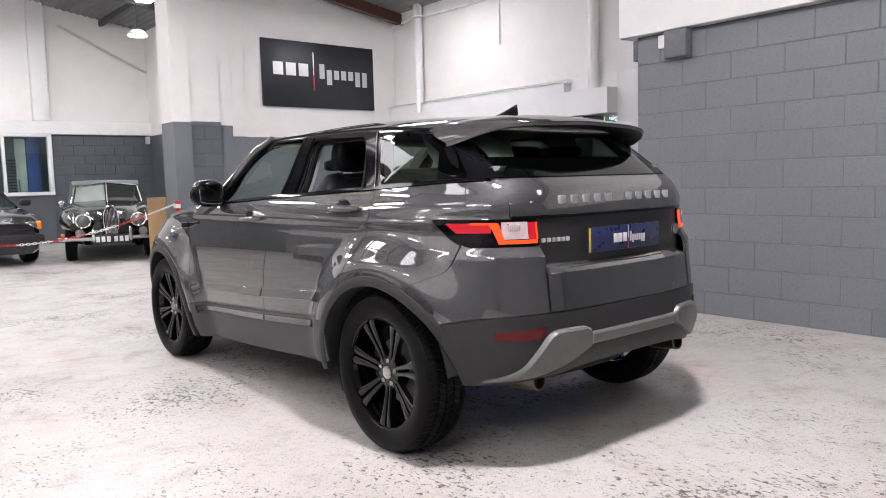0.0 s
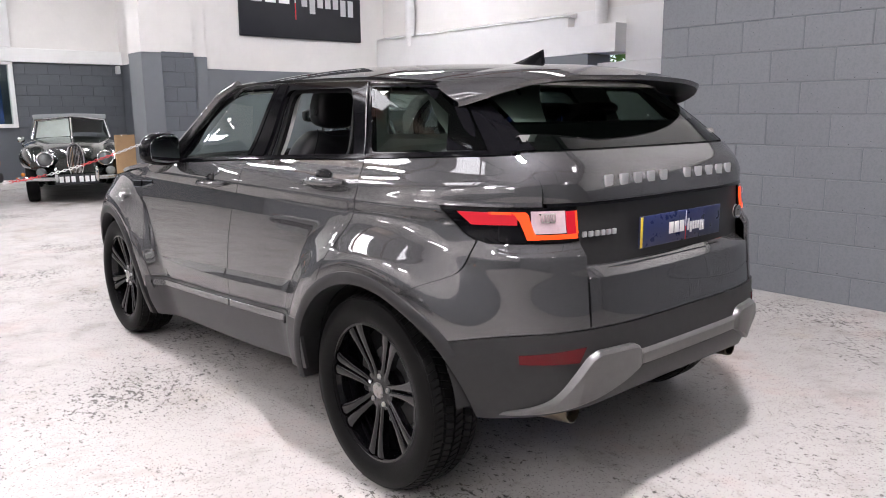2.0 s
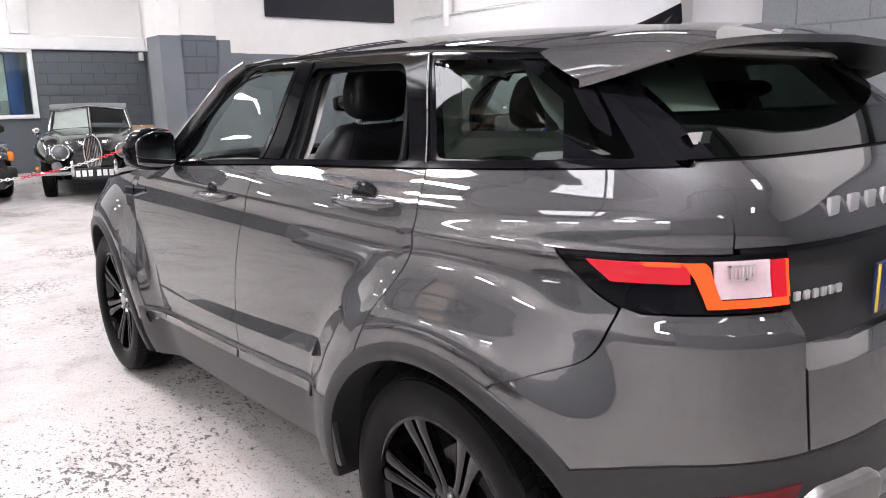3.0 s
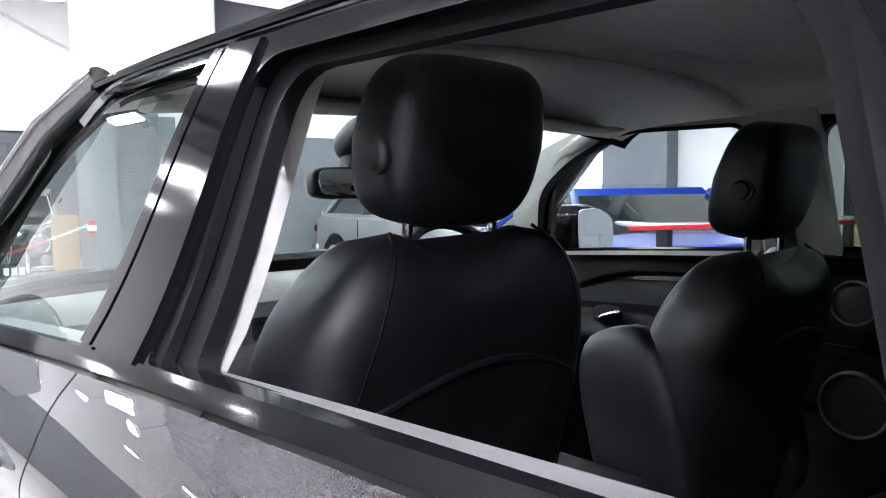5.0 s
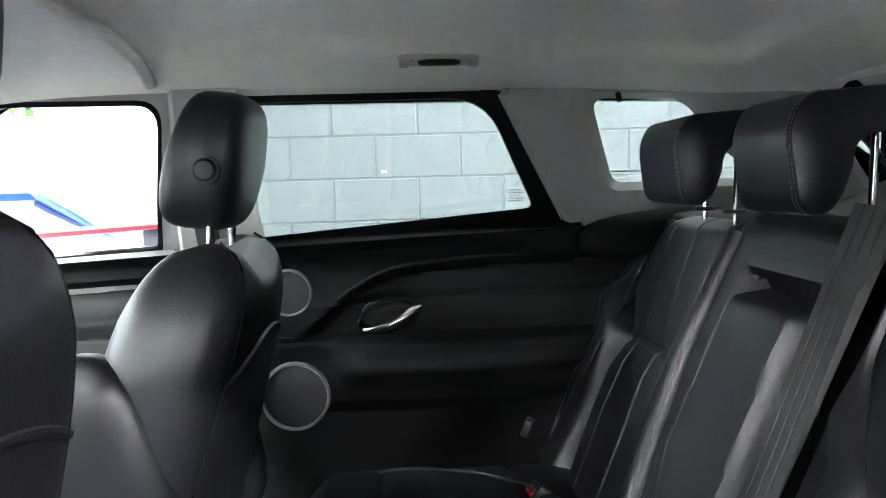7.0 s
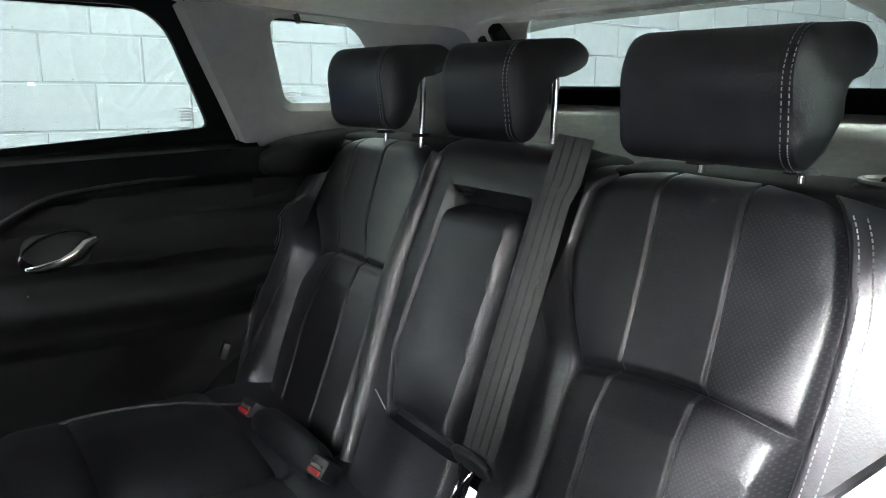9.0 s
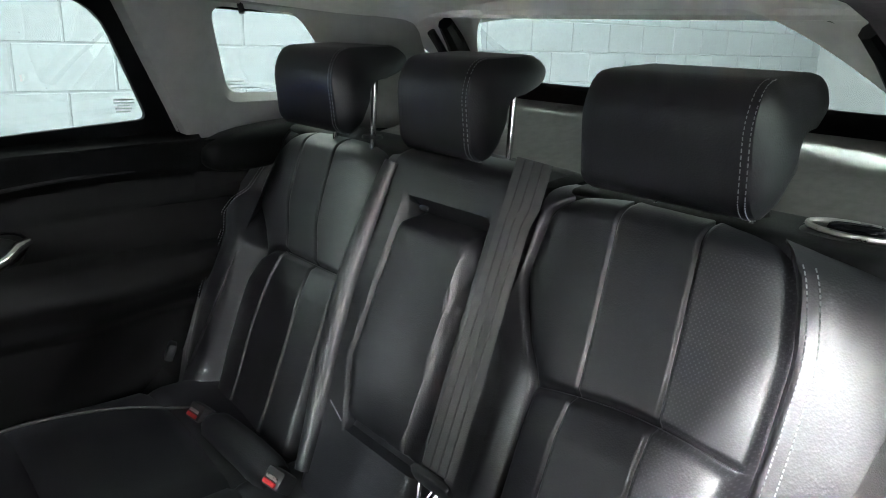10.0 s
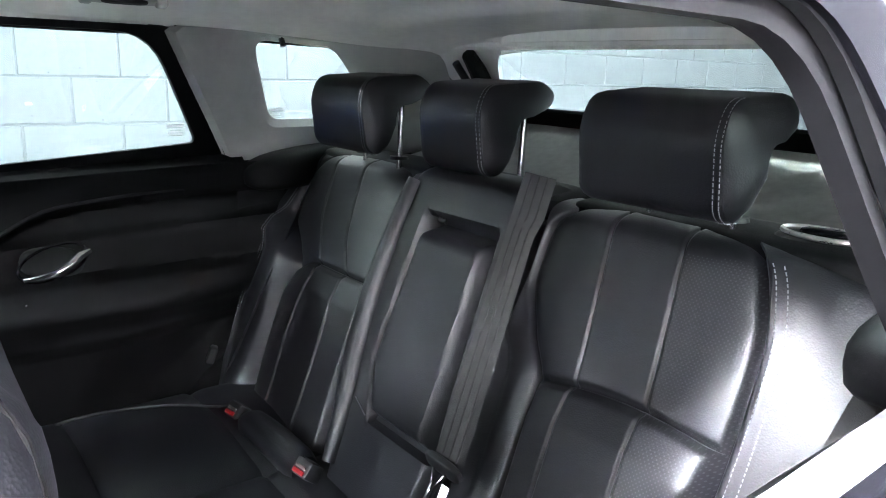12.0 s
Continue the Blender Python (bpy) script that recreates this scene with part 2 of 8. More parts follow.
M = {
    "paint": paint("metallic_grey_lacquer", (0.054, 0.0535, 0.0565), 0.88, 0.55, 2.15),
    # body-coloured sill: its shade is put into a duller, darker grey
    "sill_paint_shaded": plain("shaded_grey_sill_paint", (0.050, 0.0495, 0.052), 0.42, 0.3, scale=200, vary=0.06, spec=0.4),
    "gloss_black": shader("gloss_black_trim", (0.004, 0.004, 0.005), 0.08, 0, 0.0, 0.16)[0],
    "cladding": plain("satin_dark_grey_plastic", (0.017, 0.017, 0.018), 0.45, bump=0.12, scale=300, spec=0.4),
    "skid": plain("satin_silver_plastic", (0.115, 0.113, 0.112), 0.36, 0.3, scale=200, vary=0.06),
    "black_plastic": plain("black_plastic", (0.012, 0.012, 0.013), 0.5, bump=0.2, scale=260),
    "rubber": plain("tyre_rubber", (0.0042, 0.0042, 0.0043), 0.5, bump=0.25, scale=140, vary=0.2, spec=0.10),
    "rim": shader("gloss_black_alloy", (0.004, 0.004, 0.005), 0.07, 0.0, 0.0, 0.4)[0],
    "chrome": shader("chrome", (0.75, 0.75, 0.76), 0.08, 1.0)[0],
    "bright_ring": plain("satin_bright_metal", (0.7, 0.7, 0.71), 0.32, 0.8, vary=0.05),
    "steel": plain("brushed_steel", (0.5, 0.49, 0.47), 0.3, 1.0, vary=0.15, scale=90),
    "brass_tip": plain("heat_tinted_steel", (0.20, 0.17, 0.125), 0.32, 1.0, vary=0.25, scale=60),
    "privacy": glass("privacy_glass", (0.215, 0.260, 0.236)),
    "clear": glass("clear_glass", (0.86, 0.93, 0.90)),
    # near-black that puts the shade into gaps, recesses and bores
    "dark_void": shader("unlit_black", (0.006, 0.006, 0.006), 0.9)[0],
    "red_lens": glow("lit_red_lens", (0.95, 0.012, 0.035), 0.62),
    "red_dim": shader("red_lens", (0.075, 0.001, 0.003), 0.2, 0, 0.15, 0.3)[0],
    "amber_led": glow("lit_light_guide", (1.0, 0.085, 0.012), 1.5),
    "clear_lens": plain("frosted_lens", (0.50, 0.38, 0.41), 0.2, vary=0.2, scale=60),
    "plate_blue": plain("navy_plate", (0.013, 0.020, 0.075), 0.3, vary=0.015),
    "yellow": plain("yellow_edge", (0.62, 0.47, 0.03), 0.4),
    "white_ink": plain("white_print", (0.8, 0.8, 0.8), 0.5, vary=0.03),
    "red_ink": plain("red_print", (0.6, 0.02, 0.03), 0.5, vary=0.03),
    "sign_black": plain("matt_black_sign", (0.010, 0.011, 0.016), 0.45, vary=0.1),
    "grey_ink": plain("grey_print", (0.55, 0.55, 0.56), 0.5, vary=0.03),
    "leather": leather("black_leather", (0.0085, 0.0085, 0.0105), 0.40),
    "leather_soft": leather("black_leather_face", (0.012, 0.012, 0.014), 0.38),
    "leather_holes": leather("perforated_black_leather", (0.012, 0.012, 0.014), 0.38, True),
    "stitch": plain("grey_thread", (0.27, 0.27, 0.28), 0.7),
    "stitch_dark": plain("dark_piping", (0.010, 0.010, 0.011), 0.5),
    "headliner": plain("grey_headliner_cloth", (0.74, 0.73, 0.70), 0.9, vary=0.04, scale=400, bump=0.25),
    "pillar": plain("grey_pillar_trim", (0.37, 0.366, 0.353), 0.75, vary=0.05, scale=300, bump=0.15),
    "trim_black": plain("soft_black_trim", (0.0048, 0.0048, 0.0052), 0.62, bump=0.2, scale=350, spec=0.16),
    "trim_grey": plain("soft_grey_trim", (0.17, 0.17, 0.165), 0.6, bump=0.2, scale=350),
    "seal_rubber": plain("black_seal_rubber", (0.0035, 0.0035, 0.004), 0.65, spec=0.12, scale=200, vary=0.2),
    "seal_grey_lit": plain("lit_grey_seal", (0.10, 0.098, 0.10), 0.5, scale=120, vary=0.15),
    "carpet": plain("black_carpet", (0.014, 0.014, 0.015), 0.95, bump=0.5, scale=500, vary=0.2),
    "webbing": plain("belt_webbing", (0.030, 0.029, 0.029), 0.6, bump=0.4, scale=600),
    "speaker": plain("speaker_mesh", (0.035, 0.035, 0.037), 0.5, bump=0.6, scale=700),
    "mirror": shader("silvered_mirror", (0.85, 0.87, 0.88), 0.02, 1.0)[0],
    "shelf": plain("grey_shelf_cloth", (0.17, 0.167, 0.16), 0.9, bump=0.3, scale=400),
    "floor": floor_paint(),
    "block": block_paint("grey_painted_block", (0.155, 0.167, 0.183), 0.03),
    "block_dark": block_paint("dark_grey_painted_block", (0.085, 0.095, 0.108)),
    "block_pier": block_paint("grey_painted_pier_block", (0.115, 0.128, 0.142)),
    "mortar": plain("painted_mortar", (0.134, 0.145, 0.160), 0.7, bump=0.5, scale=120),
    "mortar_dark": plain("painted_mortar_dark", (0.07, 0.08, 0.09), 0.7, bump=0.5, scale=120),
    "white_wall": plain("white_painted_brick", (0.78, 0.765, 0.74), 0.6, vary=0.03, scale=14, bump=0.35, distance=0.003),
    "white_paint": plain("white_gloss_paint", (0.8, 0.8, 0.79), 0.4, vary=0.03, scale=20),
    "rear_block": block_paint("grey_painted_block_rear", (0.20, 0.212, 0.225)),
    "dado_grey": plain("grey_painted_plaster", (0.16, 0.175, 0.19), 0.55, vary=0.06, scale=12, bump=0.2),
    "sheet": plain("grey_roof_sheet", (0.17, 0.17, 0.175), 0.6, vary=0.15, scale=4),
    "liner": plain("grey_roof_lining", (0.26, 0.255, 0.25), 0.6, vary=0.12, scale=4),
    "board": plain("brown_board", (0.33, 0.24, 0.16), 0.7, vary=0.2, scale=6),
    "rust_beam": plain("red_oxide_steel", (0.10, 0.035, 0.022), 0.6, vary=0.25, scale=12),
    "lamp_panel": glow("led_panel", (1.0, 0.98, 0.975), 10.0),
    "lamp_panel_wall_fill": glow("wall_fill_led_panel", (1.0, 0.98, 0.975), 45.0),
    "lamp_panel_strong": glow("strong_led_panel", (1.0, 0.98, 0.975), 880.0),
    "lamp_panel_front": glow("front_bay_led_panel", (1.0, 0.98, 0.975), 155.0),
    "lamp_panel_side_fill": glow("side_fill_led_panel", (1.0, 0.98, 0.975), 150.0),
    "lamp_panel_back_fill": glow("back_fill_led_panel", (0.97, 0.985, 1.0), 75.0),
    "lamp_round": glow("led_lamp", (1.0, 0.98, 0.95), 60.0),
    "skylight": glow("bright_rooflight", (0.97, 0.985, 1.0), 5.0),
    "skylight_clear": glow("clear_rooflight", (0.97, 0.985, 1.0), 13.0),
    "skylight_aged": glow("aged_brown_rooflight", (0.62, 0.50, 0.38), 0.9),
    "cardboard": plain("cardboard", (0.36, 0.23, 0.12), 0.8),
    "red_plastic": plain("red_plastic", (0.55, 0.015, 0.02), 0.4),
    "white_plastic": plain("white_plastic", (0.75, 0.75, 0.74), 0.4, vary=0.03),
    "green_paint": paint("dark_green_lacquer", (0.004, 0.0075, 0.006), 0.2, 0.25),
    "navy_paint": paint("dark_blue_black_lacquer", (0.006, 0.0065, 0.010), 0.3, 0.25),
    "blue_paint": paint("bright_blue_lacquer", (0.01, 0.06, 0.50), 0.3, 0.3),
    "white_car": paint("white_lacquer", (0.72, 0.72, 0.72), 0.1, 0.3),
    "silver_car": paint("silver_lacquer", (0.40, 0.41, 0.42), 0.6, 0.3),
    "car_glass": shader("dark_car_glass", (0.02, 0.025, 0.028), 0.05, 0, 0.5)[0],
    "amber": plain("amber_lens", (0.75, 0.22, 0.02), 0.2, vary=0.1),
    "headlamp": plain("headlamp_glass", (0.22, 0.235, 0.24), 0.10, 0.6, vary=0.3, scale=30),
    "hood_cloth": plain("grey_hood_cloth", (0.11, 0.12, 0.125), 0.85, bump=0.4, scale=200),
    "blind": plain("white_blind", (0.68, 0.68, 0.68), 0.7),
    "office_blue": plain("blue_panel", (0.04, 0.09, 0.30), 0.5),
    "frame_dark": plain("dark_window_frame", (0.05, 0.055, 0.06), 0.5),
    "hedge": plain("leaf_green", (0.06, 0.15, 0.03), 0.7, vary=0.4, scale=3),
    "tarmac": plain("tarmac", (0.10, 0.10, 0.10), 0.9, vary=0.2, scale=8),
    "brick": plain("orange_brick", (0.50, 0.31, 0.20), 0.8, vary=0.2, scale=5),
}


# ---- building helpers ----
def part(name, bm, material, parent=None, label="", smooth=True, m=None):
    """Links a bmesh as one mesh object under its thing."""
    me = bpy.data.meshes.new(name)
    if m is not None:
        bmesh.ops.transform(bm, matrix=m, verts=bm.verts)
    bmesh.ops.recalc_face_normals(bm, faces=bm.faces)
    bm.to_mesh(me)
    bm.free()
    if smooth:
        me.polygons.foreach_set("use_smooth", [True] * len(me.polygons))
        me.set_sharp_from_angle(angle=radians(38))
    me.materials.append(M[material] if isinstance(material, str) else material)
    ob = new(name, me)
    if parent is not None:
        ob.parent = parent
    if label:
        ob["label"] = label
    return ob


def thing(name, label, category, group="", kind="", at=None):
    ob = new(name)
    ob.empty_display_size = 0.2
    if at is not None:
        ob.matrix_basis = at
    return tagged(ob, label, category, group, kind)


def add_box(bm, lo, hi, bevel=0.0, seg=2, turn=None):
    c, s = [(a + b) / 2 for a, b in zip(lo, hi)], [abs(b - a) for a, b in zip(lo, hi)]
    mat = Matrix.Translation(c) @ (turn or Matrix.Identity(4)) @ Matrix.Diagonal((*s, 1))
    made = bmesh.ops.create_cube(bm, size=1.0, matrix=mat)
    if bevel:
        edges = list({e for v in made["verts"] for e in v.link_edges})
        bmesh.ops.bevel(bm, geom=edges, offset=bevel, segments=seg, profile=0.5, affect="EDGES", clamp_overlap=True)
    return bm


def box(lo, hi, bevel=0.004, seg=2, turn=None):
    return add_box(bmesh.new(), lo, hi, bevel, seg, turn)


def add_rings(bm, rings, closed=True, caps=True):
    """Joins rings of points, of equal count, into a skin."""
    vs = [[bm.verts.new(p) for p in r] for r in rings]
    n = len(vs[0])
    for a, b in zip(vs, vs[1:]):
        for i in range(n if closed else n - 1):
            j = (i + 1) % n
            bm.faces.new((a[i], a[j], b[j], b[i]))
    if caps and closed:
        bm.faces.new(vs[0])
        bm.faces.new(list(reversed(vs[-1])))
    return bm


def rings(rs, closed=True, caps=True):
    return add_rings(bmesh.new(), rs, closed, caps)


def add_sheet(bm, g):
    return add_rings(bm, g, closed=False, caps=False)


def add_tube(bm, pts, r, n=8, flat=1.0, caps=True):
    """A round bar along points; r is a number or one per point."""
    pts = [Vector(p) for p in pts]
    out, up = [], Vector((0.13, 0.31, 0.94)).normalized()
    for i, p in enumerate(pts):
        d = (pts[min(i + 1, len(pts) - 1)] - pts[max(i - 1, 0)]).normalized()
        a = up.cross(d)
        if a.length < 1e-4:
            a = Vector((1, 0, 0)).cross(d)
        a.normalize()
        b = d.cross(a)
        up = b
        k = r[i] if hasattr(r, "__len__") else r
        out.append([p + a * (k * math.cos(t)) + b * (k * flat * math.sin(t)) for t in [2 * math.pi * q / n for q in range(n)]])
    return add_rings(bm, out, True, caps)


def tube(pts, r, n=8, flat=1.0, caps=True):
    return add_tube(bmesh.new(), pts, r, n, flat, caps)


def add_lathe(bm, profile, n=32, axis="z", at=(0, 0, 0), caps=False):
    rs = []
    for r, h in profile:
        ring = []
        for i in range(n):
            a = 2 * math.pi * i / n
            c, s = r * math.cos(a), r * math.sin(a)
            p = {"z": (c, s, h), "x": (h, c, s), "y": (s, h, c)}[axis]
            ring.append(Vector(p) + Vector(at))
        rs.append(ring)
    return add_rings(bm, rs, True, caps)


def lathe(profile, n=32, axis="z", at=(0, 0, 0), caps=False):
    return add_lathe(bmesh.new(), profile, n, axis, at, caps)


def pillow(sx, sy, sz, power=4.0, nu=40, nv=20, shape=None):
    """A soft block: a squared-off ball of half sizes sx, sy, sz; shape(p) may bend it."""
    def pw(v, e):
        return math.copysign(abs(v) ** e, v)
    e, rs = 2.0 / power, []
    for j in range(nv + 1):
        ph = -math.pi / 2 + math.pi * j / nv
        ph = max(-1.5607, min(1.5607, ph))
        ring = []
        for i in range(nu):
            th = 2 * math.pi * i / nu
            p = Vector((sx * pw(math.cos(ph), e) * pw(math.cos(th), e), sy * pw(math.cos(ph), e) * pw(math.sin(th), e), sz * pw(math.sin(ph), e)))
            ring.append(shape(p) if shape else p)
        rs.append(ring)
    return rings(rs)


def lerp(a, b, t):
    return a + (b - a) * t


def mirrored(bm):
    for v in bm.verts:
        v.co.x = -v.co.x
    return bm


def rounded(corners, radius, n=5):
    """A closed outline through corners (2D), each rounded."""
    out, c = [], [Vector(p) for p in corners]
    for i, p in enumerate(c):
        a, b = c[i - 1], c[(i + 1) % len(c)]
        r = radius[i] if hasattr(radius, "__len__") else radius
        da, db = (a - p), (b - p)
        r = min(r, da.length * 0.48, db.length * 0.48)
        pa, pb = p + da.normalized() * r, p + db.normalized() * r
        for k in range(n + 1):
            t = k / n
            out.append((1 - t) ** 2 * pa + 2 * t * (1 - t) * p + t * t * pb)
    return out


def refined(outline, step):
    """The same outline with more points."""
    out = []
    for a, b in zip(outline, list(outline[1:]) + [outline[0]]):
        k = max(1, int((b - a).length / step))
        out += [a.lerp(b, i / k) for i in range(k)]
    return out


# ---- shape of the car's skin: half widths and rear faces as smooth functions ----
def smooth_line(*pts):
    """A smooth curve through (a, b) pairs, flat where the pairs turn."""
    xs, ys = [float(p[0]) for p in pts], [float(p[1]) for p in pts]
    h = [b - a for a, b in zip(xs, xs[1:])]
    d = [(b - a) / k for a, b, k in zip(ys, ys[1:], h)]
    m = [d[0]] + [0.0 if p * q <= 0 else 2 * p * q / (p + q) for p, q in zip(d, d[1:])] + [d[-1]]

    def at(x):
        if x <= xs[0]:
            return ys[0]
        if x >= xs[-1]:
            return ys[-1]
        i = max(k for k in range(len(h)) if xs[k] <= x)
        t = (x - xs[i]) / h[i]
        return ((1 + 2 * t) * (1 - t) ** 2 * ys[i] + t * (1 - t) ** 2 * h[i] * m[i]
                + t * t * (3 - 2 * t) * ys[i + 1] + t * t * (t - 1) * h[i] * m[i + 1])
    return at


def eased(f, a, b, w, n=700):
    """The curve f with its kinks rounded over about w, kept as a fine table."""
    zs = [a + (b - a) * i / n for i in range(n + 1)]
    raw = np.array([f(z) for z in zs])
    k = max(1, int(2.5 * w / (b - a) * n))
    kernel = np.exp(-0.5 * (np.arange(-k, k + 1) / (w / (b - a) * n)) ** 2)
    table = np.convolve(np.pad(raw, k, mode="edge"), kernel / kernel.sum(), mode="valid").tolist()

    def at(z):
        t = max(0.0, min(n - 1e-6, (z - a) / (b - a) * n))
        i = int(t)
        return table[i] + (table[i + 1] - table[i]) * (t - i)
    return at


BELT = smooth_line((-0.75, 1.268), (-0.45, 1.258), (0.17, 1.228), (1.05, 1.19), (1.8, 1.145), (2.3, 1.10))
HALF = smooth_line((0.22, 0.80), (0.36, 0.85), (0.50, 0.875), (0.60, 0.886), (0.72, 0.888), (0.85, 0.886), (0.97, 0.880),
                   (1.045, 0.870), (1.080, 0.876), (1.094, 0.869), (1.15, 0.842), (1.20, 0.797), (1.52, 0.66), (1.56, 0.63))
REAR = smooth_line((0.30, -0.60), (0.42, -0.69), (0.55, -0.725), (0.68, -0.72), (0.86, -0.702), (0.938, -0.697), (0.968, -0.668), (1.02, -0.66),
                   (1.12, -0.645), (1.20, -0.61), (1.26, -0.545), (1.47, -0.27), (1.55, -0.17))
HALF = eased(HALF, 0.15, 1.62, 0.011)
REAR = eased(REAR, 0.20, 1.60, 0.009)
NOSE = smooth_line((0.25, 3.50), (0.5, 3.56), (0.8, 3.54), (1.0, 3.40), (1.1, 2.9), (1.2, 2.3))
REAR_Y0, NOSE_Y0 = 0.6, 2.2


def corner_power(z):
    return 4.0 + 1.4 * max(0.0, min(1.0, (z - 1.1) / 0.15))


def flare(y, z):
    """The swell of the wings over the wheels."""
    total = 0.0
    for yc in (0.0, 2.66):
        d = math.hypot(y - yc, z - 0.37)
        u = max(0.0, min(1.0, (0.69 - d) / 0.20))
        total += 0.072 * u * u * (3 - 2 * u) if z < 1.15 else 0.0
    tail = max(0.0, min(1.0, (y + 0.62) / 0.46))
    return total * max(0.0, min(1.0, (1.15 - z) / 0.25)) * tail * tail * (3 - 2 * tail)


def half_width(y, z):
    w, n = HALF(z), corner_power(z)
    if y < REAR_Y0:
        k = min(1.0, (REAR_Y0 - y) / (REAR_Y0 - REAR(z)))
        w *= (1 - k ** n) ** (1 / n)
    if y > NOSE_Y0:
        k = min(1.0, (y - NOSE_Y0) / (NOSE(z) - NOSE_Y0))
        w *= (1 - k ** 3) ** (1 / 3)
    return w + flare(y, z)


def rear_face(x, z):
    n = corner_power(z)
    k = min(1.0, abs(x) / HALF(z))
    return REAR_Y0 - (REAR_Y0 - REAR(z)) * (1 - k ** n) ** (1 / n)


ROOF = smooth_line((-0.45, 1.535), (-0.1, 1.568), (0.4, 1.595), (0.95, 1.607), (1.3, 1.597), (1.55, 1.56))


# ---- the hall ----
def structure(name, bm, material, label, smooth=False):
    return tagged(part(name, bm, material, None, "", smooth), label, "", "", "structure")


def roof_z(x):
    return 5.6 - 0.16 * x


FLOOR = 0.026
tagged(structure("floor", box((-12, -10, -0.20), (12, 22, FLOOR), 0), "floor", "worn white painted concrete floor with flaked patches"), "", "floor")
tagged(structure("ground", box((-400, -400, -0.5), (400, 400, -0.21), 0), "tarmac", "dark tarmac yard outside the hall"), "", "ground")

# grey block wall beside the car: mortar core, the blocks are laid at the end of the file
block_wall = structure("wall_block", box((3.0835, -8.0, 0.0), (3.29, 1.436, 2.50), 0), "mortar", "grey painted concrete block wall")
structure("bulkhead", box((2.985, -8.0, 2.503), (3.42, 1.575, 5.2), 0.006), "white_paint", "white boxed bulkhead above the block wall", True)

# pier and sign wall
def wall_with_dado(name, lo, hi, dado, mat_low, label):
    structure(name, box(lo, (hi[0], hi[1], dado), 0.003), mat_low, label + ", grey lower part")
    structure(name + "_upper", box((lo[0] + 0.002, lo[1] + 0.002, dado + 0.0005), (hi[0], hi[1], hi[2]), 0.003), "white_wall", label + ", white upper part")


structure("wall_sign", box((3.092, 9.70, 2.10), (6.6, 9.95, 5.6), 0), "white_wall", "white painted wall that carries the sign")
structure("wall_sign_lower", box((3.092, 9.70, 0.0), (6.6, 9.95, 2.098), 0), "dado_grey", "pale grey lower part of the sign wall")
wall_with_dado("pier_1", (1.74, 9.45, 0), (2.04, 10.0, 5.6), 2.31, "dado_grey", "painted pier")
wall_with_dado("pier_2", (2.043, 9.52, 0), (2.58, 10.0, 5.6), 2.33, "block_dark", "painted pier")
wall_with_dado("pier_3", (2.583, 9.60, 0), (2.83, 10.0, 5.6), 2.28, "dado_grey", "painted pier")
wall_with_dado("pier_4", (2.833, 9.64, 0), (3.09, 10.0, 5.6), 2.10, "dado_grey", "painted pier")

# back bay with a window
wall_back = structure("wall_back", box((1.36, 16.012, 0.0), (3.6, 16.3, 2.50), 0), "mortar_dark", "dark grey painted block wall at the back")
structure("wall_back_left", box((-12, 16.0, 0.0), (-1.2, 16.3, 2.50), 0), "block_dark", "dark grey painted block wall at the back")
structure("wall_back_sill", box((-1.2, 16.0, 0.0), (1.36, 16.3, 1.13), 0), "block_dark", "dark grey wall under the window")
structure("ledge_back", box((-12, 15.93, 2.503), (3.598, 16.3, 2.79), 0.01), "white_paint", "white ledge above the grey wall")
structure("wall_back_upper", box((-12, 16.05, 2.792), (3.598, 16.3, 6.9), 0), "white_wall", "white upper back wall")
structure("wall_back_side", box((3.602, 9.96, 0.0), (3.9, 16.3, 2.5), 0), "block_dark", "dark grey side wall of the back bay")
structure("wall_back_side_upper", box((3.602, 9.96, 2.503), (3.9, 16.3, 5.6), 0), "white_wall", "white side wall of the back bay")
structure("pilaster_back", box((1.02, 15.90, 2.795), (1.36, 16.048, 5.5), 0.01), "white_paint", "white pilaster on the back wall", True)
structure("pipe_back", tube([(1.66, 16.0, 4.95), (3.58, 16.0, 4.03)], 0.03, 8), "grey_ink", "grey pipe sloping down the back wall", True)
alarm = part("alarm_sensor", box((3.45, 15.9, 2.30), (3.55, 16.0, 2.48), 0.02), "white_plastic")
tagged(alarm, "small white alarm sensor in the wall corner", "sensor")

window_1 = tagged(new("window_1"), "white framed window into an office with blinds", "window", "", "structure")
bm = bmesh.new()
for lo, hi in (((-1.2, 15.94, 1.13), (1.36, 16.1, 1.21)), ((-1.2, 15.94, 2.44), (1.36, 16.1, 2.50)), ((1.27, 15.945, 1.21), (1.36, 16.1, 2.44)), ((-1.2, 15.945, 1.21), (-1.12, 16.1, 2.44)), ((0.36, 15.96, 1.21), (0.42, 16.09, 2.44))):
    add_box(bm, lo, hi, 0.006)
part("window_frame", bm, "white_paint", window_1)
part("pane", box((0.42, 16.02, 1.21), (1.27, 16.026, 2.44), 0), "clear", window_1)
part("pane", box((-1.12, 16.02, 1.21), (0.36, 16.026, 2.44), 0), "clear", window_1)
structure("office_wall", box((-2.0, 17.6, 0.2), (3.0, 17.7, 3.0), 0), "dado_grey", "grey wall inside the office")
structure("office_floor", box((-2.0, 16.3, 0.9), (3.0, 17.6, 1.0), 0), "dado_grey", "office floor")
blind = thing("window_blind", "stack of dark horizontal blind slats in the office", "blind")
part("cord", box((0.56, 16.325, 1.0), (0.57, 16.335, 2.0), 0.001), "frame_dark", blind)
